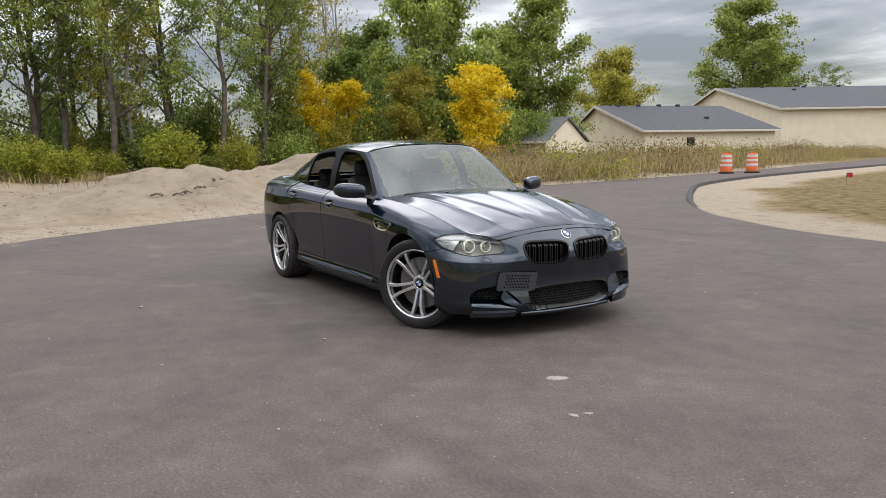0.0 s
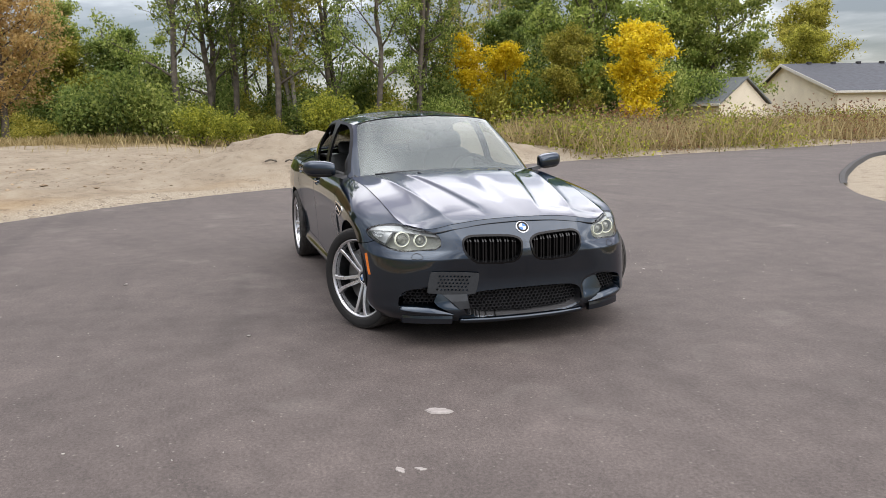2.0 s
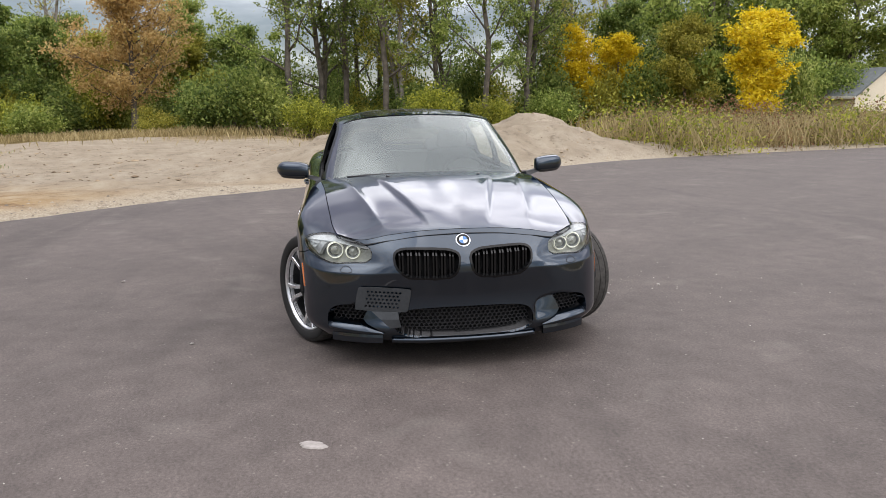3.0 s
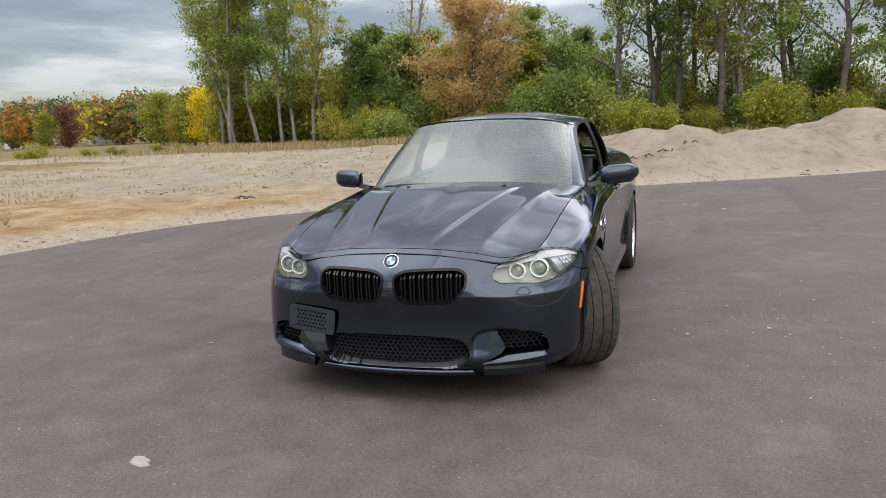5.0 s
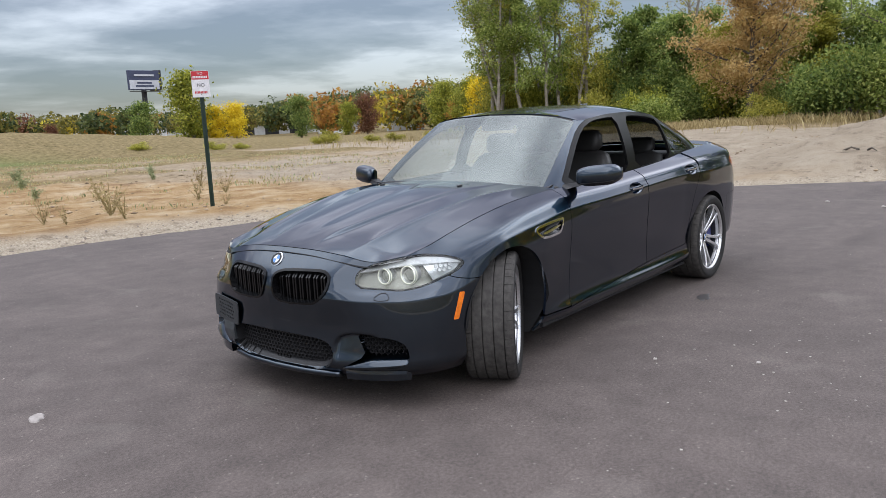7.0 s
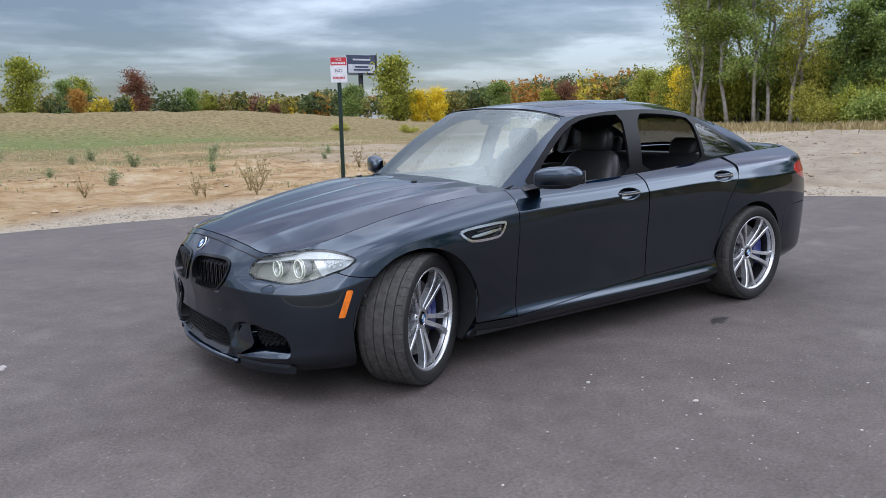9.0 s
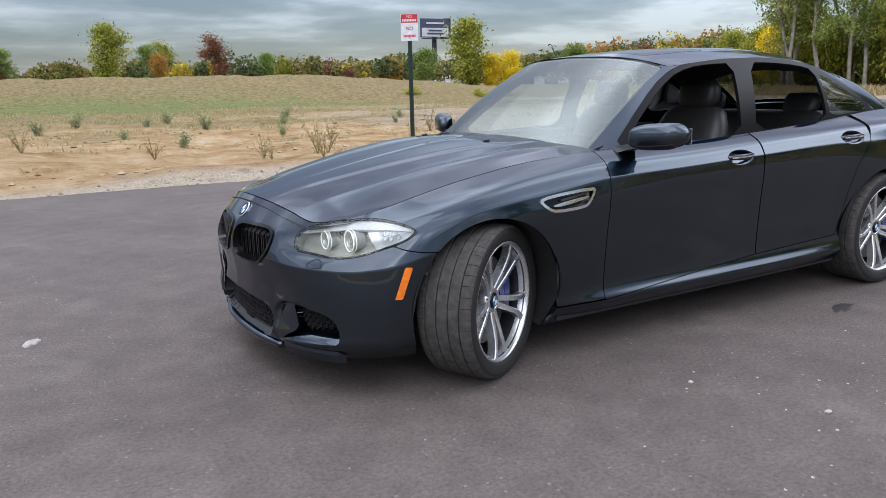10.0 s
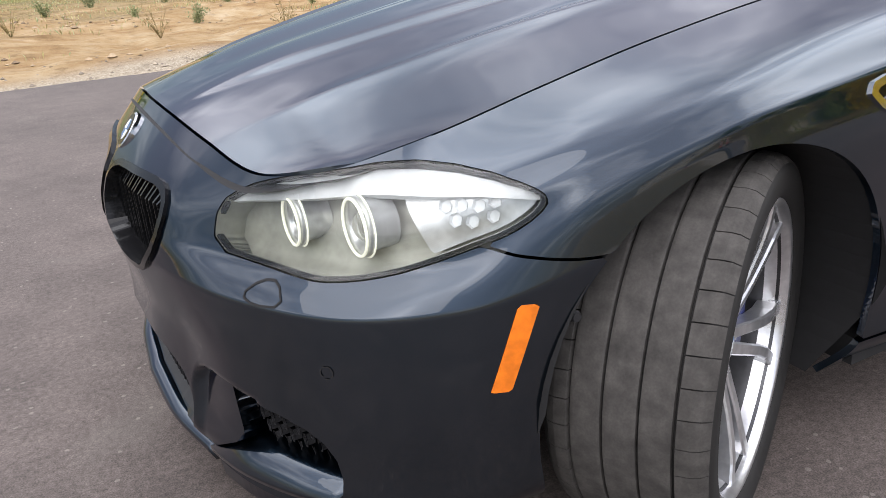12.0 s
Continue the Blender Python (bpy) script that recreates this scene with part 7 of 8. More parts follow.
bracket = fit_part("plate_bracket", panel_mesh("plate_bracket", plate_surface, lin(0, 1, 0.0085), lin(0, 1, 0.018), plate_holes, 0.006), PLATE_GREY, car, "dark perforated plate bracket fixed off-centre")
bm = bmesh.new()
loft(bm, [[(0.787, -0.375, 0.345), (0.754, -0.52, 0.345), (0.746, -0.52, 0.345), (0.779, -0.375, 0.345)], [(0.80, -0.37, 0.30), (0.78, -0.47, 0.30), (0.765, -0.47, 0.30), (0.785, -0.37, 0.30)], [(0.80, -0.36, 0.255), (0.79, -0.42, 0.250), (0.775, -0.42, 0.25), (0.785, -0.36, 0.255)]])
part("bracket_arm", bm, PLATE_GREY, bracket)

# ---- headlamps ----
for side in (1, -1):
    def lamp_skin(s, v, inset=0.0, side=side):
        p = shell(np.abs(s), v, inset)
        p[:, 1] *= side
        return p

    ls, lv = lin(0.48, 1.16, 0.007), lin(0.5, 1.0, 0.008)
    lamp = fit_part("headlamp", panel_mesh("headlamp", lambda s, v: lamp_skin(s, v, 0.002), ls, lv, lambda s, v, P: polygon_gap(LAMP_POLY, s, P[:, 2]) + 0.0015, 0.075, rim_only=True), HEAD_GREY, car, "clear headlamp with two lit light rings")
    fit_part("housing", panel_mesh("housing", lambda s, v: lamp_skin(s, v, 0.070), ls, lv, lambda s, v, P: polygon_gap(LAMP_POLY, s, P[:, 2]) - 0.045, 0), HEAD_GREY, lamp)
    seal = fit_part("seal", panel_mesh("seal", lambda s, v: lamp_skin(s, v, 0.004), ls, lv, lambda s, v, P: np.maximum(polygon_gap(LAMP_POLY, s, P[:, 2]) + 0.001, -polygon_gap(LAMP_POLY, s, P[:, 2]) - 0.007), 0.01), GLOSS_BLACK, lamp)
    fit_part("eyebrow", panel_mesh("eyebrow", lambda s, v: lamp_skin(s, v, 0.016), ls, lv,
             lambda s, v, P: np.maximum(polygon_gap(LAMP_POLY, s, P[:, 2]) + 0.004, pchip([0.5, 0.62, 0.85, 1.0, 1.12], [0.668, 0.684, 0.704, 0.704, 0.692], s) - P[:, 2]), 0.012), HEAD_WHITE, lamp)
    fit_part("indicator_reflector", panel_mesh("indicator_reflector", lambda s, v: lamp_skin(s, v, 0.030), ls, lv, lambda s, v, P: np.maximum(polygon_gap(LAMP_POLY, s, P[:, 2]) + 0.003, 0.925 - 0.6 * (P[:, 2] - 0.66) - s), 0.02), HEAD_SILVER, lamp)
    for (s0, z0) in ((0.99, 0.672), (1.015, 0.668), (1.0, 0.692), (1.026, 0.689), (1.046, 0.674), (1.05, 0.694), (0.975, 0.69)):
        vv = np.linspace(0.5, 0.99, 200)
        grid = lamp_skin(np.full(200, s0), vv, 0.026)
        p = grid[np.argmin(np.abs(grid[:, 2] - z0))]
        bm = bmesh.new()
        lathe(bm, [(0.0, 0.0), (0.009, 0.0), (0.011, 0.006)], 6, Matrix.Translation(Vector(p)) @ Matrix.Rotation(radians(-55 * side), 4, "X") @ Matrix.Rotation(radians(50), 4, "Y"))
        part("led_cell", bm, HEAD_WHITE, lamp)
    for s0, z0, r0 in ((0.680, 0.654, 0.041), (0.820, 0.657, 0.048)):
        vv = np.linspace(0.5, 0.99, 300)
        grid = lamp_skin(np.full(300, s0), vv, 0.040)
        p = Vector(grid[np.argmin(np.abs(grid[:, 2] - z0))])
        m = Matrix.Translation(p) @ Matrix.Rotation(radians(2 * side), 4, "Z") @ Matrix.Rotation(radians(90), 4, "Y")
        bm = bmesh.new()
        lathe(bm, [(r0 * 0.80, -0.05), (r0 * 0.84, -0.012), (r0 * 0.98, -0.002), (r0 * 0.90, 0.004), (r0 * 0.80, -0.004), (r0 * 0.70, -0.03)], 32, m)
        proj = part("projector", bm, HEAD_SILVER, lamp, smooth=True)
        for rr, dz in ((r0 * 0.90, 0.006), (r0 * 0.99, -0.006)):
            bm = bmesh.new()
            n_r = 36
            prof_n = 8
            t_r = 0.0024 if dz > 0 else 0.0016
            rows = [[bm.verts.new(((rr + t_r * math.cos(j * math.tau / prof_n)) * math.cos(k * math.tau / n_r), (rr + t_r * math.cos(j * math.tau / prof_n)) * math.sin(k * math.tau / n_r), dz + t_r * math.sin(j * math.tau / prof_n))) for j in range(prof_n)] for k in range(n_r)]
            for k in range(n_r):
                for j in range(prof_n):
                    bm.faces.new((rows[k][j], rows[k][(j + 1) % prof_n], rows[(k + 1) % n_r][(j + 1) % prof_n], rows[(k + 1) % n_r][j]))
            bmesh.ops.transform(bm, matrix=m, verts=bm.verts[:])
            part("light_ring", bm, RING_GLOW, proj, "lit white ring", smooth=True)
        bm = bmesh.new()
        lathe(bm, [(r0 * 0.74, -0.032), (r0 * 0.70, -0.018), (r0 * 0.55, -0.008), (r0 * 0.3, -0.002), (0.001, 0.0)], 28, m)
        part("projector_lens", bm, material("projector_glass", (0.42, 0.43, 0.38), 0.08, metal=0.3, coat=1.0), proj, smooth=True)
    lens = fit_part("lens", panel_mesh("lens", lambda s, v: lamp_skin(s, v, 0.001), ls, lv, lambda s, v, P: polygon_gap(LAMP_POLY, s, P[:, 2]) + 0.002, 0), LENS, lamp, "clear lens")
    lens.visible_shadow = False

# ---- wing vents, handles, mirrors ----
for side in (1, -1):
    def flank(s, v, inset=0.0, side=side):
        p = shell(np.abs(s), v, inset)
        p[:, 1] *= side
        return p

    vs_ = lin(float(s_at_x(-0.22)), float(s_at_x(-0.64)), 0.006)
    vent = fit_part("wing_vent", panel_mesh("wing_vent", lambda s, v: flank(s, v, -0.005), vs_, lin(0.45, 0.95, 0.008),
                    lambda s, v, P: np.maximum(polygon_gap(VENT, P[:, 0], P[:, 2]) - 0.003, -polygon_gap(VENT, P[:, 0], P[:, 2]) - 0.010), 0.02), CHROME, car, "chrome-framed wing vent")
    fit_part("vent_back", panel_mesh("vent_back", lambda s, v: flank(s, v, 0.016), vs_, lin(0.4, 0.98, 0.01), lambda s, v, P: polygon_gap(VENT, P[:, 0], P[:, 2]) - 0.01, 0), GLOSS_BLACK, vent)
    STRIP = rounded([(-0.33, 0.738), (-0.36, 0.748), (-0.555, 0.770), (-0.553, 0.757), (-0.40, 0.735)], 1)
    fit_part("vent_strip", panel_mesh("vent_strip", lambda s, v: flank(s, v, -0.001), vs_, lin(0.4, 0.95, 0.006), lambda s, v, P: polygon_gap(STRIP, P[:, 0], P[:, 2]), 0.012), CHROME, vent)
    for k in (0, 1):
        SLOT = rounded([(-0.38 - 0.02 * k, 0.760 + 0.016 * k), (-0.40, 0.768 + 0.016 * k), (-0.57, 0.784 + 0.007 * k), (-0.57, 0.779 + 0.006 * k), (-0.42, 0.758 + 0.018 * k)], 1)
        fit_part("vent_fin", panel_mesh("vent_fin", lambda s, v: flank(s, v, 0.004), vs_, lin(0.4, 0.95, 0.006), lambda s, v, P: polygon_gap(SLOT, P[:, 0], P[:, 2]), 0.01), SATIN_BLACK, vent)
    for (hx, hz), di in ((HANDLE_F, 0), (HANDLE_R, 1)):
        door = doors[di][0 if side == 1 else 1]
        hs = lin(float(s_at_x(hx + 0.13)), float(s_at_x(hx - 0.13)), 0.006)
        ov = oval(hx, hz, 0.100, 0.038)
        fit_part("handle_recess", panel_mesh("handle_recess", lambda s, v: flank(s, v, 0.003) - np.array([0, side, 0]) * (0.022 * np.clip(-polygon_gap(ov, flank(s, v)[:, 0], flank(s, v)[:, 2]) / 0.03, 0, 1))[:, None], hs, lin(0.4, 1, 0.008),
                 lambda s, v, P: polygon_gap(ov, P[:, 0], P[:, 2]) - 0.004, 0), PAINT, door)
        mid = flank(np.array([float(s_at_x(hx))]), np.array([0.74]))[0]
        ys_ = abs(mid[1])
        bm = bmesh.new()
        rings = []
        for k in range(15):
            t = k / 14
            x = hx + 0.098 - 0.196 * t
            bow = math.sin(math.pi * t)
            h = 0.010 + 0.006 * bow
            zc_ = hz + 0.004 + 0.006 * (t - 0.5)
            grid = flank(np.full(40, float(s_at_x(x))), np.linspace(0.5, 1, 40))
            yb = abs(grid[np.argmin(np.abs(grid[:, 2] - zc_))][1])
            y0 = yb - 0.004 + 0.024 * bow ** 0.6
            rings.append([(x, side * (y0 + 0.006 * math.cos(a)), zc_ + h * math.sin(a)) for a in [j * math.tau / 8 for j in range(8)]])
        loft(bm, rings)
        hd = part("handle", bm, PAINT, door, smooth=True)
        bm = bmesh.new()
        loft(bm, [[(p[0][0], side * (abs(p[0][1]) + 0.0015), p[0][2] - 0.004), (p[0][0], side * (abs(p[0][1]) + 0.0015), p[0][2] + 0.004), (p[0][0], side * (abs(p[0][1]) - 0.004), p[0][2] + 0.004), (p[0][0], side * (abs(p[0][1]) - 0.004), p[0][2] - 0.004)] for p in rings[1:-1]])
        part("chrome_strip", bm, CHROME, hd)
    # mirror
    bm = bmesh.new()
    rings = []
    for k in range(17):
        t = k / 16
        y = 0.862 + 0.232 * t
        wide = (1 - abs(2 * t - 0.92) ** 5.0 * 0.50) if t > 0.46 else (1 - abs(2 * t - 0.92) ** 3.0 * 0.30)
        cx_, cz_ = -0.895 - 0.085 * t, 1.004 + 0.014 * t
        rings.append([(cx_ + 0.078 * wide * (math.copysign(abs(math.cos(a)) ** 0.65, math.cos(a)) * (1.0 if math.cos(a) > 0 else 0.45)), side * y, cz_ + 0.067 * wide * math.copysign(abs(math.sin(a)) ** 0.65, math.sin(a)) * (1.0 if math.sin(a) > 0 else 0.80)) for a in [j * math.tau / 20 for j in range(20)]])
    loft(bm, rings)
    mir = part("door_mirror", bm, PAINT, car, smooth=True)
    bm = bmesh.new()
    loft(bm, [[(r[13][0] * 0.3 + r[17][0] * 0.7, r[0][1], r[15][2] - 0.004 + 0.0), (r[19][0], r[0][1], r[19][2] - 0.012), (r[19][0] - 0.02, r[0][1], r[19][2] - 0.002), (r[12][0] + 0.02, r[0][1], r[12][2] - 0.002)] for r in rings[2:-2]])
    part("lower_cover", bm, SATIN_BLACK, mir)
    bm = bmesh.new()
    loft(bm, [[(-0.955 - 0.075 * t, side * (0.885 + 0.19 * t), 1.0 + 0.016 * t + 0.036 * w) for w in (-1, 1)] + [(-0.952 - 0.075 * t, side * (0.885 + 0.19 * t), 1.0 + 0.016 * t + 0.036 * w) for w in (1, -1)] for t in (0.02, 0.5, 0.98)])
    part("mirror_glass", bm, CHROME, mir)
    bm = bmesh.new()
    loft(bm, [[(-0.80, side * 0.775, 0.925), (-0.93, side * 0.775, 0.925), (-0.93, side * 0.775, 0.955), (-0.83, side * 0.775, 0.965)], [(-0.84, side * 0.84, 0.948), (-0.93, side * 0.84, 0.948), (-0.93, side * 0.84, 0.972), (-0.85, side * 0.84, 0.976)], [(-0.86, side * 0.90, 0.962), (-0.94, side * 0.90, 0.962), (-0.94, side * 0.90, 0.985), (-0.87, side * 0.90, 0.985)]])
    part("mirror_arm", bm, SATIN_BLACK, mir)

# ---- wheels ----
def lathe_y(bm, profile, sides=48):
    """Turned about the wheel's axle (local y); profile of (radius, along the axle)."""
    return lathe(bm, profile, sides, pose(0, 0, 0, -90))


def wheel_meshes():
    made = {}

    def keep(name, bm, mat, smooth=True):
        me = bpy.data.meshes.new(name)
        bmesh.ops.recalc_face_normals(bm, faces=bm.faces[:])
        bm.to_mesh(me)
        bm.free()
        me.materials.append(mat)
        if smooth:
            me.polygons.foreach_set("use_smooth", [True] * len(me.polygons))
        made.setdefault(name, []).append(me)

    bm = bmesh.new()
    lathe_y(bm, [(0.262, 0.100), (0.2655, 0.110), (0.266, 0.117), (0.262, 0.120), (0.257, 0.117), (0.252, 0.108), (0.248, 0.100), (0.243, 0.060), (0.238, 0.02), (0.232, -0.02), (0.230, -0.10), (0.245, -0.115), (0.262, -0.118)], 64)
    keep("wheel", bm, ALLOY_DARK)
    bm = bmesh.new()
    lathe_y(bm, [(0.263, 0.108), (0.2665, 0.112), (0.2668, 0.118), (0.262, 0.1215), (0.256, 0.1185), (0.2515, 0.109), (0.246, 0.092), (0.243, 0.075)], 64)
    keep("rim_lip", bm, ALLOY)
    bm = bmesh.new()
    R = WHEEL_R
    lathe_y(bm, [(0.262, -0.112), (0.275, -0.126), (0.300, -0.133), (0.322, -0.130), (R - 0.007, -0.116), (R - 0.010, -0.10), (R - 0.010, 0.10), (R - 0.007, 0.116), (0.322, 0.130), (0.312, 0.1325), (0.300, 0.1325), (0.285, 0.130), (0.276, 0.128), (0.270, 0.124), (0.262, 0.114)], 72)
    keep("tyre", bm, TYRE)
    bm = bmesh.new()
    for y0, y1 in ((-0.0785, -0.0290), (-0.0262, 0.0262), (0.0290, 0.0785)):
        rings = lathe_y(bm, [(R - 0.008, y0), (R - 0.0012, y0 + 0.001), (R, y0 + 0.005), (R, y1 - 0.005), (R - 0.0012, y1 - 0.001), (R - 0.008, y1)], 96)
    n_b = 46
    for sgn in (-1, 1):
        for k in range(n_b):
            a0, a1 = math.tau * k / n_b, math.tau * (k + 0.955) / n_b
            ring_a = []
            for a in (a0, (a0 + a1) / 2, a1):
                ring_a.append([bm.verts.new((r * math.cos(a + sgn * y * 0.25), y * sgn, r * math.sin(a + sgn * y * 0.25))) for r, y in ((R - 0.008, 0.0812), (R, 0.0840), (R - 0.0015, 0.105), (R - 0.006, 0.1175), (0.326, 0.1285), (0.323, 0.124))])
            for q, w in zip(ring_a, ring_a[1:]):
                for j in range(5):
                    bm.faces.new((q[j], q[j + 1], w[j + 1], w[j]))
            bm.faces.new(ring_a[0])
            bm.faces.new(ring_a[-1][::-1])
    keep("tread", bm, TREAD, smooth=False)
    for pair in range(5):
        bm = bmesh.new()
        for arm in (-1, 1):
            rings = []
            for r, off, w, yf, dp in ((0.040, 0.0125, 0.0135, 0.066, 0.040), (0.075, 0.0175, 0.0125, 0.074, 0.042), (0.12, 0.0225, 0.0118, 0.086, 0.042), (0.17, 0.0285, 0.0120, 0.097, 0.042), (0.210, 0.0375, 0.0130, 0.104, 0.042), (0.236, 0.0490, 0.0150, 0.107, 0.042), (0.256, 0.0610, 0.0190, 0.110, 0.040)):
                o = arm * off
                rings.append([(r, yf - 0.004, o - w), (r, yf, o - w * 0.72), (r, yf, o + w * 0.72), (r, yf - 0.004, o + w), (r, yf - dp, o + w * 0.7), (r, yf - dp, o - w * 0.7)])
            loft(bm, rings)
        bmesh.ops.transform(bm, matrix=Matrix.Rotation(math.tau * pair / 5 + 0.3, 4, "Y"), verts=bm.verts[:])
        keep("double_spoke", bm, ALLOY, smooth=False)
    bm = bmesh.new()
    lathe_y(bm, [(0.066, 0.03), (0.066, 0.056), (0.058, 0.066), (0.044, 0.070), (0.036, 0.068), (0.036, 0.06)], 36)
    keep("hub", bm, ALLOY)
    bm = bmesh.new()
    lathe_y(bm, [(0.001, 0.0735), (0.022, 0.0735), (0.0225, 0.0725), (0.030, 0.0725), (0.034, 0.070), (0.035, 0.062)], 30)
    keep("hub_cap", bm, GLOSS_BLACK)
    for q in range(4):
        bm = bmesh.new()
        o = bm.verts.new((0, 0.0742, 0))
        arc = [bm.verts.new((0.021 * math.cos(radians(90 * q + 10 * k)), 0.0742, 0.021 * math.sin(radians(90 * q + 10 * k)))) for k in range(10)]
        for a, b in zip(arc, arc[1:]):
            bm.faces.new((o, a, b))
        keep("cap_quarter_blue" if q % 2 else "cap_quarter_white", bm, BADGE_BLUE if q % 2 else HEAD_WHITE, smooth=False)
    for k in range(5):
        bm = bmesh.new()
        a = math.tau * (k + 0.5) / 5 + 0.3
        lathe_y(bm, [(0.001, 0.066), (0.007, 0.066), (0.0085, 0.062), (0.0085, 0.04)], 6)
        bmesh.ops.transform(bm, matrix=Matrix.Translation((0.055 * math.cos(a), 0, -0.055 * math.sin(a))), verts=bm.verts[:])
        keep("wheel_bolt", bm, ALLOY_DARK, smooth=False)
    bm = bmesh.new()
    lathe_y(bm, [(0.09, 0.018), (0.09, 0.028), (0.195, 0.028), (0.197, 0.014), (0.195, 0.000), (0.09, 0.0)], 64)
    keep("brake_disc", bm, DISC, smooth=False)
    bm = bmesh.new()
    lathe_y(bm, [(0.0, 0.03), (0.088, 0.03), (0.09, 0.016), (0.09, -0.02)], 32)
    keep("disc_bell", bm, ALLOY_DARK)
    bm = bmesh.new()
    lathe_y(bm, [(0.0, -0.105), (0.231, -0.105)], 32)
    keep("rim_back", bm, DARK_LINER)
    bm = bmesh.new()
    rings = []
    for k in range(9):
        a = radians(148 + 8 * k)
        rings.append([(r * math.cos(a), y, r * math.sin(a)) for r, y in ((0.125, 0.036), (0.135, 0.052), (0.19, 0.054), (0.212, 0.045), (0.216, -0.02), (0.12, -0.02))])
    loft(bm, rings)
    keep("brake_caliper", bm, CALIPER, smooth=False)
    return made


WM = wheel_meshes()


def set_wheel(x, y, steer, wide, right):
    root_me = WM["wheel"][0]
    w = link_mesh("wheel", root_me, None, car, "grey double-spoke alloy wheel with worn tyre")
    w.matrix_local = pose(x, y, HUB_Z + 0.001, 0, 0, steer + (180 if right else 0)) @ Matrix.Diagonal((1, wide, 1, 1))
    for nm, meshes in WM.items():
        if nm == "wheel":
            continue
        for me in meshes:
            link_mesh({"cap_quarter_blue": "cap_quarter", "cap_quarter_white": "cap_quarter"}.get(nm, nm), me, None, w, "blue brake caliper" if nm == "brake_caliper" else "")
    return w


STEER = 29.0
for right in (False, True):
    sg = -1 if right else 1
    pv = 0.738
    set_wheel(-0.005 - 0.066 * math.sin(radians(STEER)) * sg, sg * (pv + 0.066 * math.cos(radians(STEER))), STEER, 1.0, right)
    set_wheel(AXLE - 0.012, sg * 0.795, 0.0, 1.08, right)

# ---- wipers, inside ----
for c0, c1 in ((0.9, -1.7), (-0.9, -2.2)):
    bm = bmesh.new()
    pts = cabin(np.linspace(c0, c1, 9), np.linspace(0.0, 0.022, 9)) + np.array([0.010, 0, 0.006])
    tube(bm, [tuple(p) for p in pts], 0.0045, 6)
    pts2 = cabin(np.linspace(c0 + 0.1, c1, 7), np.linspace(-0.01, 0.014, 7)) + np.array([0.012, 0, 0.008])
    tube(bm, [tuple(p) for p in pts2], [0.006, 0.006, 0.006, 0.005, 0.005, 0.004, 0.004], 6)
    part("wiper", bm, SATIN_BLACK, car)
# cowl below the windscreen
bm = bmesh.new()
loft(bm, [[tuple(p + np.array([0.0, 0, -0.012])), tuple(p + np.array([0.09, 0, -0.035])), tuple(p + np.array([0.09, 0, -0.06])), tuple(p + np.array([-0.02, 0, -0.05]))] for p in cabin(np.linspace(-2.9, 2.9, 41), np.full(41, 0.02))])
part("cowl", bm, SATIN_BLACK, car)
bm = bmesh.new()
box(bm, -1.32, -1.24, -0.12, 0.12, 1.295, 1.355, 0.02, Matrix.Identity(4))
part("rear_view_mirror", bm, SATIN_BLACK, car)
bm = bmesh.new()
box(bm, -1.22, -1.14, -0.05, 0.05, 1.33, 1.375, 0.015)
part("sensor_cover", bm, SATIN_BLACK, car)


def soft_block(bm, rings_spec, n=16):
    """Rounded block through sections (x, z centre, half depth, half width, y centre), bottom to top."""
    rings = []
    for x, z, hd_, hw, yc in rings_spec:
        rings.append([(x + hd_ * math.copysign(abs(math.cos(a)) ** 0.6, math.cos(a)), yc + hw * math.copysign(abs(math.sin(a)) ** 0.55, math.sin(a)), z) for a in [j * math.tau / n for j in range(n)]])
    loft(bm, rings)


for yc in (0.37, -0.37):
    bm = bmesh.new()
    soft_block(bm, [(-1.42, 0.40, 0.24, 0.23, yc), (-1.40, 0.50, 0.27, 0.26, yc), (-1.40, 0.55, 0.26, 0.25, yc), (-1.40, 0.57, 0.20, 0.2, yc)])
    seat = part("front_seat", bm, LEATHER, car, "black leather sports seat", smooth=True)
    bm = bmesh.new()
    soft_block(bm, [(-1.62, 0.52, 0.09, 0.22, yc), (-1.66, 0.62, 0.10, 0.26, yc), (-1.74, 0.82, 0.09, 0.265, yc), (-1.81, 1.00, 0.075, 0.24, yc), (-1.84, 1.08, 0.06, 0.20, yc), (-1.85, 1.11, 0.04, 0.15, yc)])
    part("backrest", bm, LEATHER, seat, smooth=True)
    bm = bmesh.new()
    soft_block(bm, [(-1.85, 1.10, 0.04, 0.09, yc), (-1.86, 1.14, 0.055, 0.135, yc), (-1.87, 1.22, 0.055, 0.13, yc), (-1.87, 1.26, 0.035, 0.10, yc)])
    part("headrest", bm, LEATHER, seat, smooth=True)
bm = bmesh.new()
soft_block(bm, [(-2.35, 0.42, 0.26, 0.66, 0), (-2.35, 0.54, 0.26, 0.66, 0), (-2.35, 0.57, 0.2, 0.6, 0)], 24)
bench = part("rear_bench", bm, LEATHER, car, "black leather rear bench", smooth=True)
bm = bmesh.new()
soft_block(bm, [(-2.60, 0.55, 0.08, 0.62, 0), (-2.68, 0.80, 0.08, 0.62, 0), (-2.78, 1.02, 0.06, 0.58, 0), (-2.80, 1.05, 0.04, 0.5, 0)], 24)
part("backrest", bm, LEATHER, bench, smooth=True)
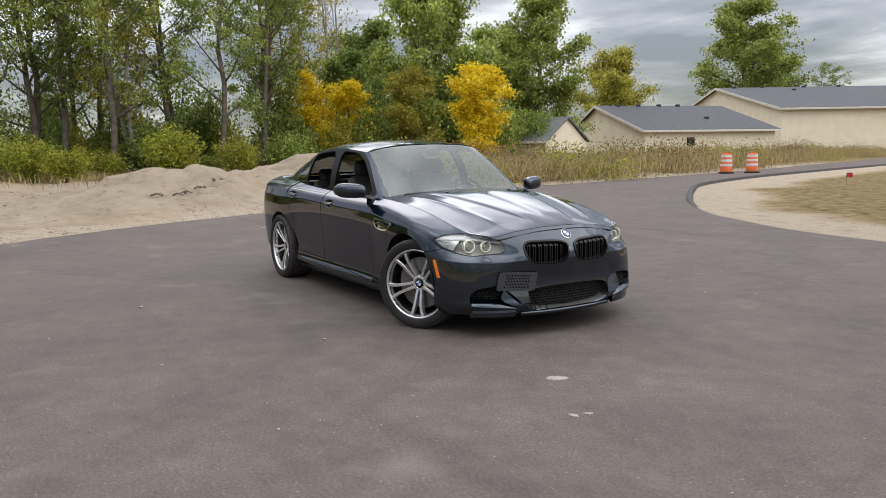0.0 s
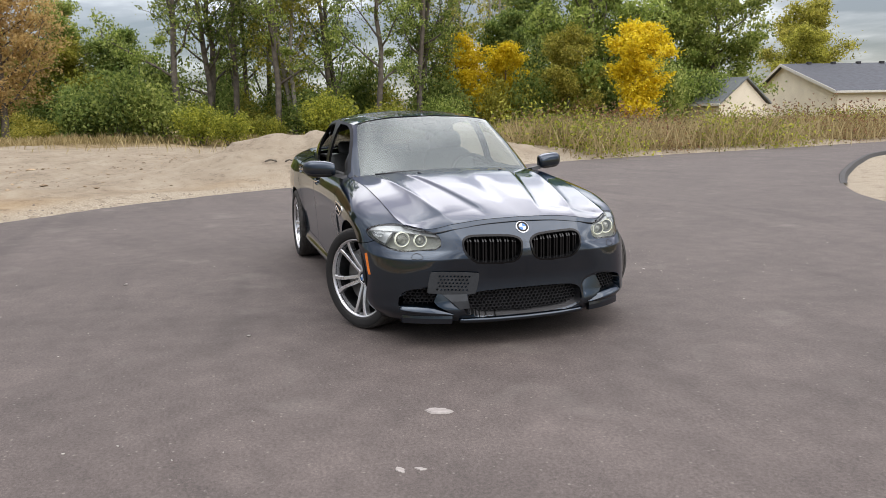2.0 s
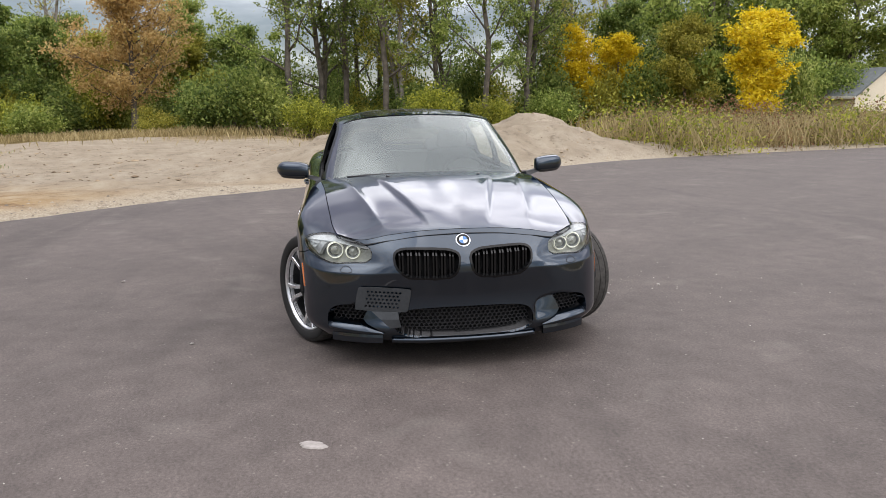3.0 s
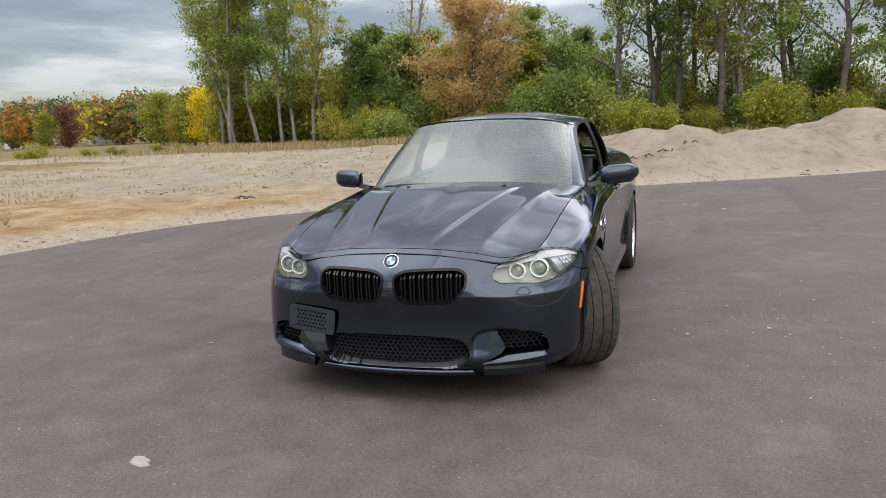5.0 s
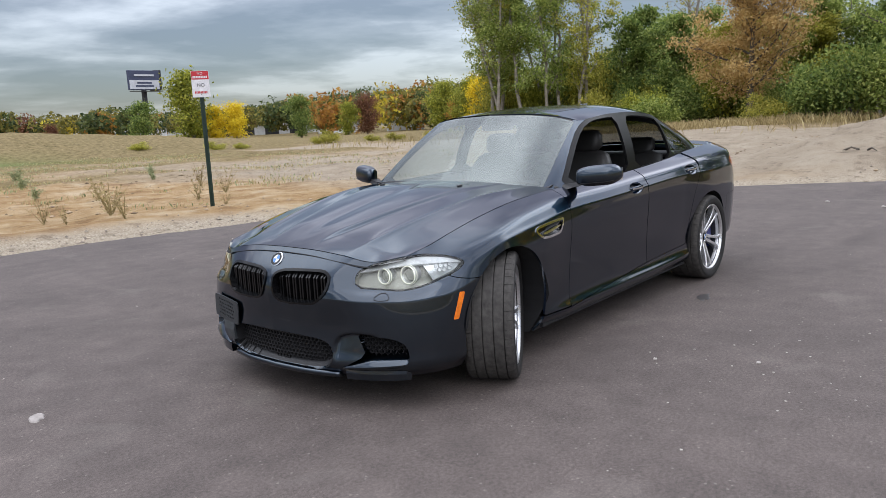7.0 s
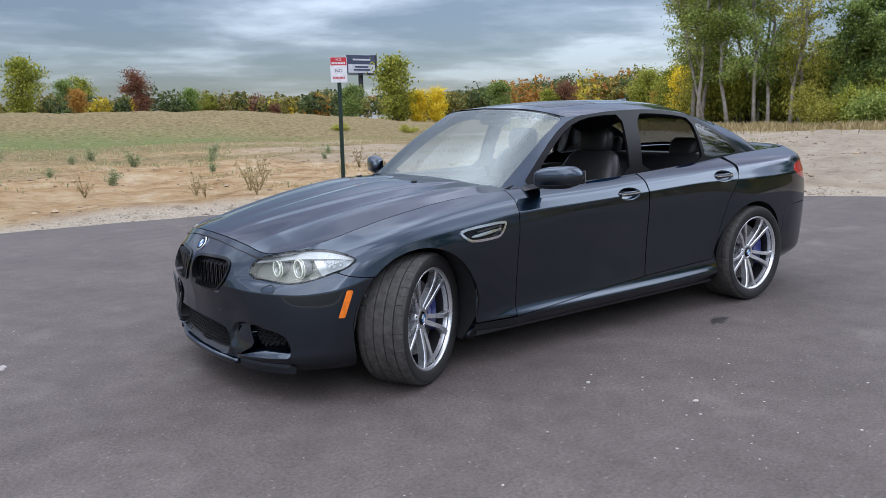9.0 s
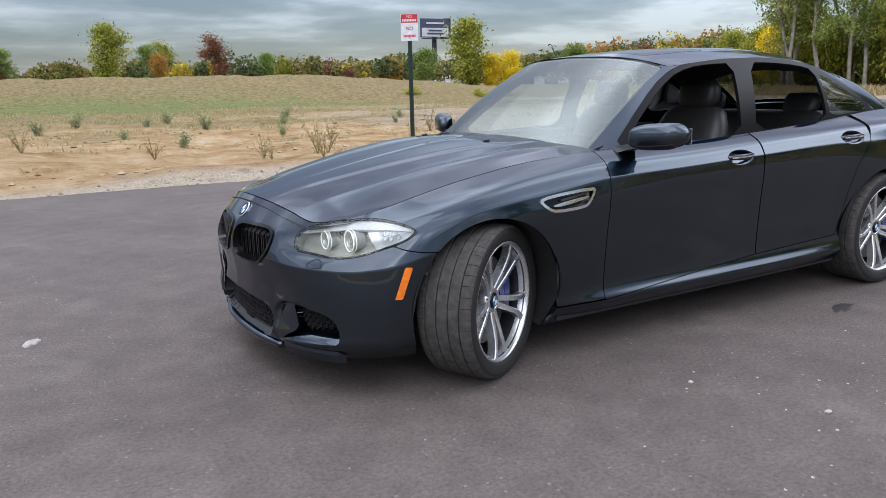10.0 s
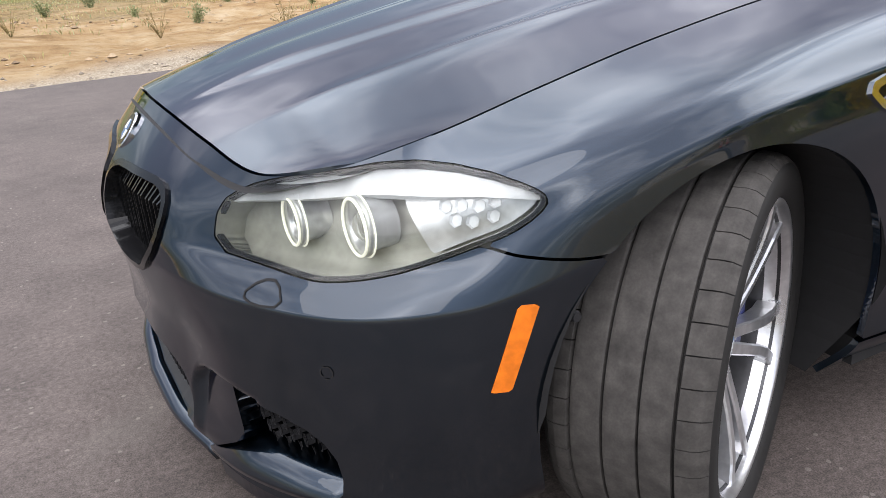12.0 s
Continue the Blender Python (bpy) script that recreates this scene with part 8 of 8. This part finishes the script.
for yc in (0.37, -0.37):
    bm = bmesh.new()
    soft_block(bm, [(-2.80, 1.03, 0.04, 0.09, yc), (-2.82, 1.07, 0.05, 0.12, yc), (-2.84, 1.14, 0.045, 0.115, yc), (-2.845, 1.165, 0.03, 0.09, yc)])
    part("headrest", bm, LEATHER, bench, smooth=True)
bm = bmesh.new()
rings = []
for k in range(9):
    y = -0.72 + 1.44 * k / 8
    hump = 0.03 * math.exp(-((y - 0.37) / 0.16) ** 2)
    rings.append([(-0.66, y, 0.55), (-0.66, y, 0.93), (-0.80, y, 0.965), (-0.95, y, 0.965 + hump), (-1.04, y, 0.93 + hump), (-1.06, y, 0.80), (-1.0, y, 0.55)])
loft(bm, rings)
part("dashboard", bm, SATIN_BLACK, car, smooth=False)
bm = bmesh.new()
mw = Matrix.Translation((-1.16, 0.37, 0.90)) @ Matrix.Rotation(radians(66), 4, "Y")
rows = [[bm.verts.new(((0.185 + 0.016 * math.cos(j * math.tau / 8)) * math.cos(k * math.tau / 36), (0.185 + 0.016 * math.cos(j * math.tau / 8)) * math.sin(k * math.tau / 36), 0.016 * math.sin(j * math.tau / 8))) for j in range(8)] for k in range(36)]
for k in range(36):
    for j in range(8):
        bm.faces.new((rows[k][j], rows[k][(j + 1) % 8], rows[(k + 1) % 36][(j + 1) % 8], rows[(k + 1) % 36][j]))
lathe(bm, [(0.0, 0.02), (0.06, 0.015), (0.07, -0.02), (0.0, -0.04)], 20)
for a in (0, 120, 240):
    box(bm, 0.05, 0.18, -0.018, 0.018, -0.008, 0.008, 0, Matrix.Rotation(radians(a), 4, "Z"))
bmesh.ops.transform(bm, matrix=mw, verts=bm.verts[:])
part("steering_wheel", bm, LEATHER, car, smooth=True)
for sgn in (1, -1):
    bm = bmesh.new()
    for x0, x1 in ((-0.80, -1.77), (-1.80, -2.62)):
        box(bm, x1, x0, min(sgn * 0.70, sgn * 0.745), max(sgn * 0.70, sgn * 0.745), 0.30, 0.955, 0.015)
    part("door_card", bm, LEATHER, car)
bm = bmesh.new()
box(bm, -3.30, -2.85, -0.60, 0.60, 1.00, 1.03, 0.01)
part("parcel_shelf", bm, SATIN_BLACK, car)
bm = bmesh.new()
box(bm, -1.70, -0.95, -0.13, 0.13, 0.36, 0.66, 0.04)
part("centre_console", bm, SATIN_BLACK, car)

# ---- small things on the asphalt ----
CHIP = material("pale_stone_chip", (0.44, 0.41, 0.37), 0.8, second=(0.30, 0.275, 0.245), scale=30, random_object=0.2)
PATCH = material("pale_mortar_splash", (0.38, 0.35, 0.325), 0.85, second=(0.22, 0.195, 0.18), scale=18, amount=0.2, bump=0.003, bump_scale=90)
OIL = material("dark_damp_spot", (0.035, 0.032, 0.031), 0.45, second=(0.05, 0.045, 0.043), scale=12)
cr = np.random.default_rng(400)


def flat_blot(name, label, x, y, rx, ry, turn, mat, seed, height=0.004):
    r = np.random.default_rng(seed)
    bm = bmesh.new()
    ring = []
    for k in range(22):
        a = k * math.tau / 22
        f = 1 + r.normal(0, 0.16)
        ring.append(bm.verts.new((rx * f * math.cos(a), ry * f * math.sin(a), 0.0008)))
    top = bmesh.ops.extrude_face_region(bm, geom=[bm.faces.new(ring)])
    for v in top["geom"]:
        if isinstance(v, bmesh.types.BMVert):
            v.co = Vector((v.co.x * 0.86, v.co.y * 0.86, height))
    ob = part(name, bm, mat)
    ob.matrix_world = pose(x, y, 0, 0, 0, turn)
    return tagged(ob, label, "mark")


flat_blot("mortar_splash", "pale dried mortar splash on the asphalt", 1.69, -0.84, 0.066, 0.036, 60, PATCH, 1, 0.007)
flat_blot("mortar_splash", "faint pale scuff on the asphalt", 2.23, -1.17, 0.03, 0.015, 20, PATCH, 2)
flat_blot("mortar_splash", "faint pale scuff on the asphalt", 2.25, -1.09, 0.025, 0.012, 50, PATCH, 4)
flat_blot("damp_spot", "small dark damp spot beside the car", -2.25, 1.12, 0.10, 0.05, 20, OIL, 3, 0.002)
# pale stone chips scattered over the drive
chip_meshes = []
for k in range(4):
    bm = bmesh.new()
    bmesh.ops.create_icosphere(bm, subdivisions=1, radius=1)
    for v in bm.verts:
        v.co = v.co * cr.uniform(0.6, 1.2)
    me = bpy.data.meshes.new("stone_chip")
    bm.to_mesh(me)
    bm.free()
    me.materials.append(CHIP)
    chip_meshes.append(me)
spots = [(0.015, -1.62, 0.016), (-2.04, -2.53, 0.02), (-0.91, 1.91, 0.014), (-7.98, 1.36, 0.035), (-0.71, 1.41, 0.012), (-7.4, 1.9, 0.03), (-8.4, 0.6, 0.03)]
for k in range(110):
    spots.append((cr.uniform(-9, 4.2), cr.uniform(-5.5, 5.0), cr.uniform(0.003, 0.008)))
for k in range(50):
    spots.append((cr.normal(-0.9, 0.9), cr.normal(2.2, 0.5), cr.uniform(0.003, 0.007)))
for k, (x, y, r) in enumerate(spots):
    if abs(y) < 1.0 and -4.2 < x < 0.95:
        continue
    ob = link_mesh("stone_chip", chip_meshes[k % 4])
    ob.matrix_world = pose(x, y, r * 0.3, 0, 0, cr.uniform(0, 360)) @ Matrix.Diagonal((r * 1.3, r, r * 0.5, 1))
    tagged(ob, "small pale stone chip lying on asphalt", "stone", "stone chips")
# clods of earth lying about on the sand and the heaps
kr = np.random.default_rng(420)
cl_v, cl_f = [], []
cx_, cy_ = np.concatenate([kr.uniform(-14, 12, 1500), kr.uniform(-26, -12.5, 1300)]), np.concatenate([kr.uniform(-20, -8, 1500), kr.uniform(-12, 9, 1300)])
ok = side_of(west, cx_, cy_) & (gap_to(west, cx_, cy_) > 0.4) & (smooth_noise(cx_, cy_, 1.9, 44) + kr.normal(0, 0.12, len(cx_)) > 0.02)
cx_, cy_ = cx_[ok], cy_[ok]
cz_ = ground_height(cx_, cy_)
clod = np.array([(0, 0, 0.9), (0.9, 0.1, 0.3), (0.2, 0.85, 0.25), (-0.8, 0.4, 0.3), (-0.6, -0.6, 0.2), (0.4, -0.8, 0.3), (0, 0, -0.6)])
clod_f = [(0, 1, 2), (0, 2, 3), (0, 3, 4), (0, 4, 5), (0, 5, 1), (6, 2, 1), (6, 3, 2), (6, 4, 3), (6, 5, 4), (6, 1, 5)]
for x, y, z in zip(cx_, cy_, cz_):
    b0 = len(cl_v)
    cl_v += [(x + v[0], y + v[1], z + v[2] * 0.7) for v in clod * (kr.gamma(2.0, 0.012) + 0.012) * kr.uniform(0.6, 1.4, (7, 1))]
    cl_f += [(i + b0, j + b0, k + b0) for i, j, k in clod_f]
CLOD = material("sandy_clod", (0.40, 0.30, 0.19), 0.95, second=(0.17, 0.12, 0.075), scale=2, island=True)
tagged(link_mesh("earth_clods", mesh_of("earth_clods", cl_v, cl_f), CLOD), "small clods of earth scattered over sand", "clods", kind="stuff")
# stones along the sandy verge
vr = np.random.default_rng(410)
pts_v, far_w = [], [p for p in west if -13 < p[0] < 6]
vs_all, fs_all = [], []
for k in range(1700):
    p = far_w[vr.integers(0, len(far_w))]
    o = abs(vr.normal(0, 0.55)) + 0.05
    x, y = p[0] - o * (0.25 if p[0] > -5 else 0.75) + vr.normal(0, 0.25), p[1] - o * (1.0 if p[0] > -5 else 0.6)
    pts_v.append((x, y))
pv_ = np.array(pts_v)
zz = ground_height(pv_[:, 0], pv_[:, 1])
keep_v = side_of(west, pv_[:, 0], pv_[:, 1])
base_ico = np.array([(0, 0, 1), (0.9, 0, 0.2), (0.3, 0.85, 0.2), (-0.7, 0.5, 0.2), (-0.7, -0.5, 0.2), (0.3, -0.85, 0.2), (0, 0, -0.6)])
tri_ = [(0, 1, 2), (0, 2, 3), (0, 3, 4), (0, 4, 5), (0, 5, 1), (6, 2, 1), (6, 3, 2), (6, 4, 3), (6, 5, 4), (6, 1, 5)]
for (x, y), z in zip(pv_[keep_v], zz[keep_v]):
    r = vr.gamma(2.0, 0.006) + 0.006
    a = vr.uniform(0, math.tau)
    q = base_ico * r * vr.uniform(0.7, 1.3, (7, 1))
    b0 = len(vs_all)
    vs_all += [(x + v[0] * math.cos(a) - v[1] * math.sin(a), y + v[0] * math.sin(a) + v[1] * math.cos(a), z + v[2] * 0.7) for v in q]
    fs_all += [(i + b0, j + b0, k + b0) for i, j, k in tri_]
STONE = material("verge_stone", (0.43, 0.36, 0.27), 0.85, second=(0.20, 0.165, 0.13), scale=2, island=True)
tagged(link_mesh("verge_stones", mesh_of("verge_stones", vs_all, fs_all), STONE), "loose stones along the sandy verge", "stones", kind="stuff")
# clods and dark debris on the sand pile
DEBRIS = material("dark_root_debris", (0.12, 0.10, 0.075), 0.9, second=(0.07, 0.058, 0.045), scale=10)
for k, (x, y) in enumerate(((-14.1, 0.35), (-14.3, 0.9), (-14.0, -0.1), (-9.6, -7.4), (-14.6, 1.5))):
    bm = bmesh.new()
    for _ in range(3):
        a = cr.uniform(0, math.tau)
        p0 = Vector((cr.normal(0, 0.12), cr.normal(0, 0.12), 0.0))
        tube(bm, [p0, p0 + Vector((math.cos(a) * 0.14, math.sin(a) * 0.14, 0.05)), p0 + Vector((math.cos(a) * 0.3, math.sin(a) * 0.3, 0.0))], [0.022, 0.018, 0.008], 5)
    ob = part("root_debris", bm, DEBRIS)
    ob.matrix_world = pose(x, y, ground_z(x, y) + 0.01)
    tagged(ob, "dark root debris on the sand", "debris")
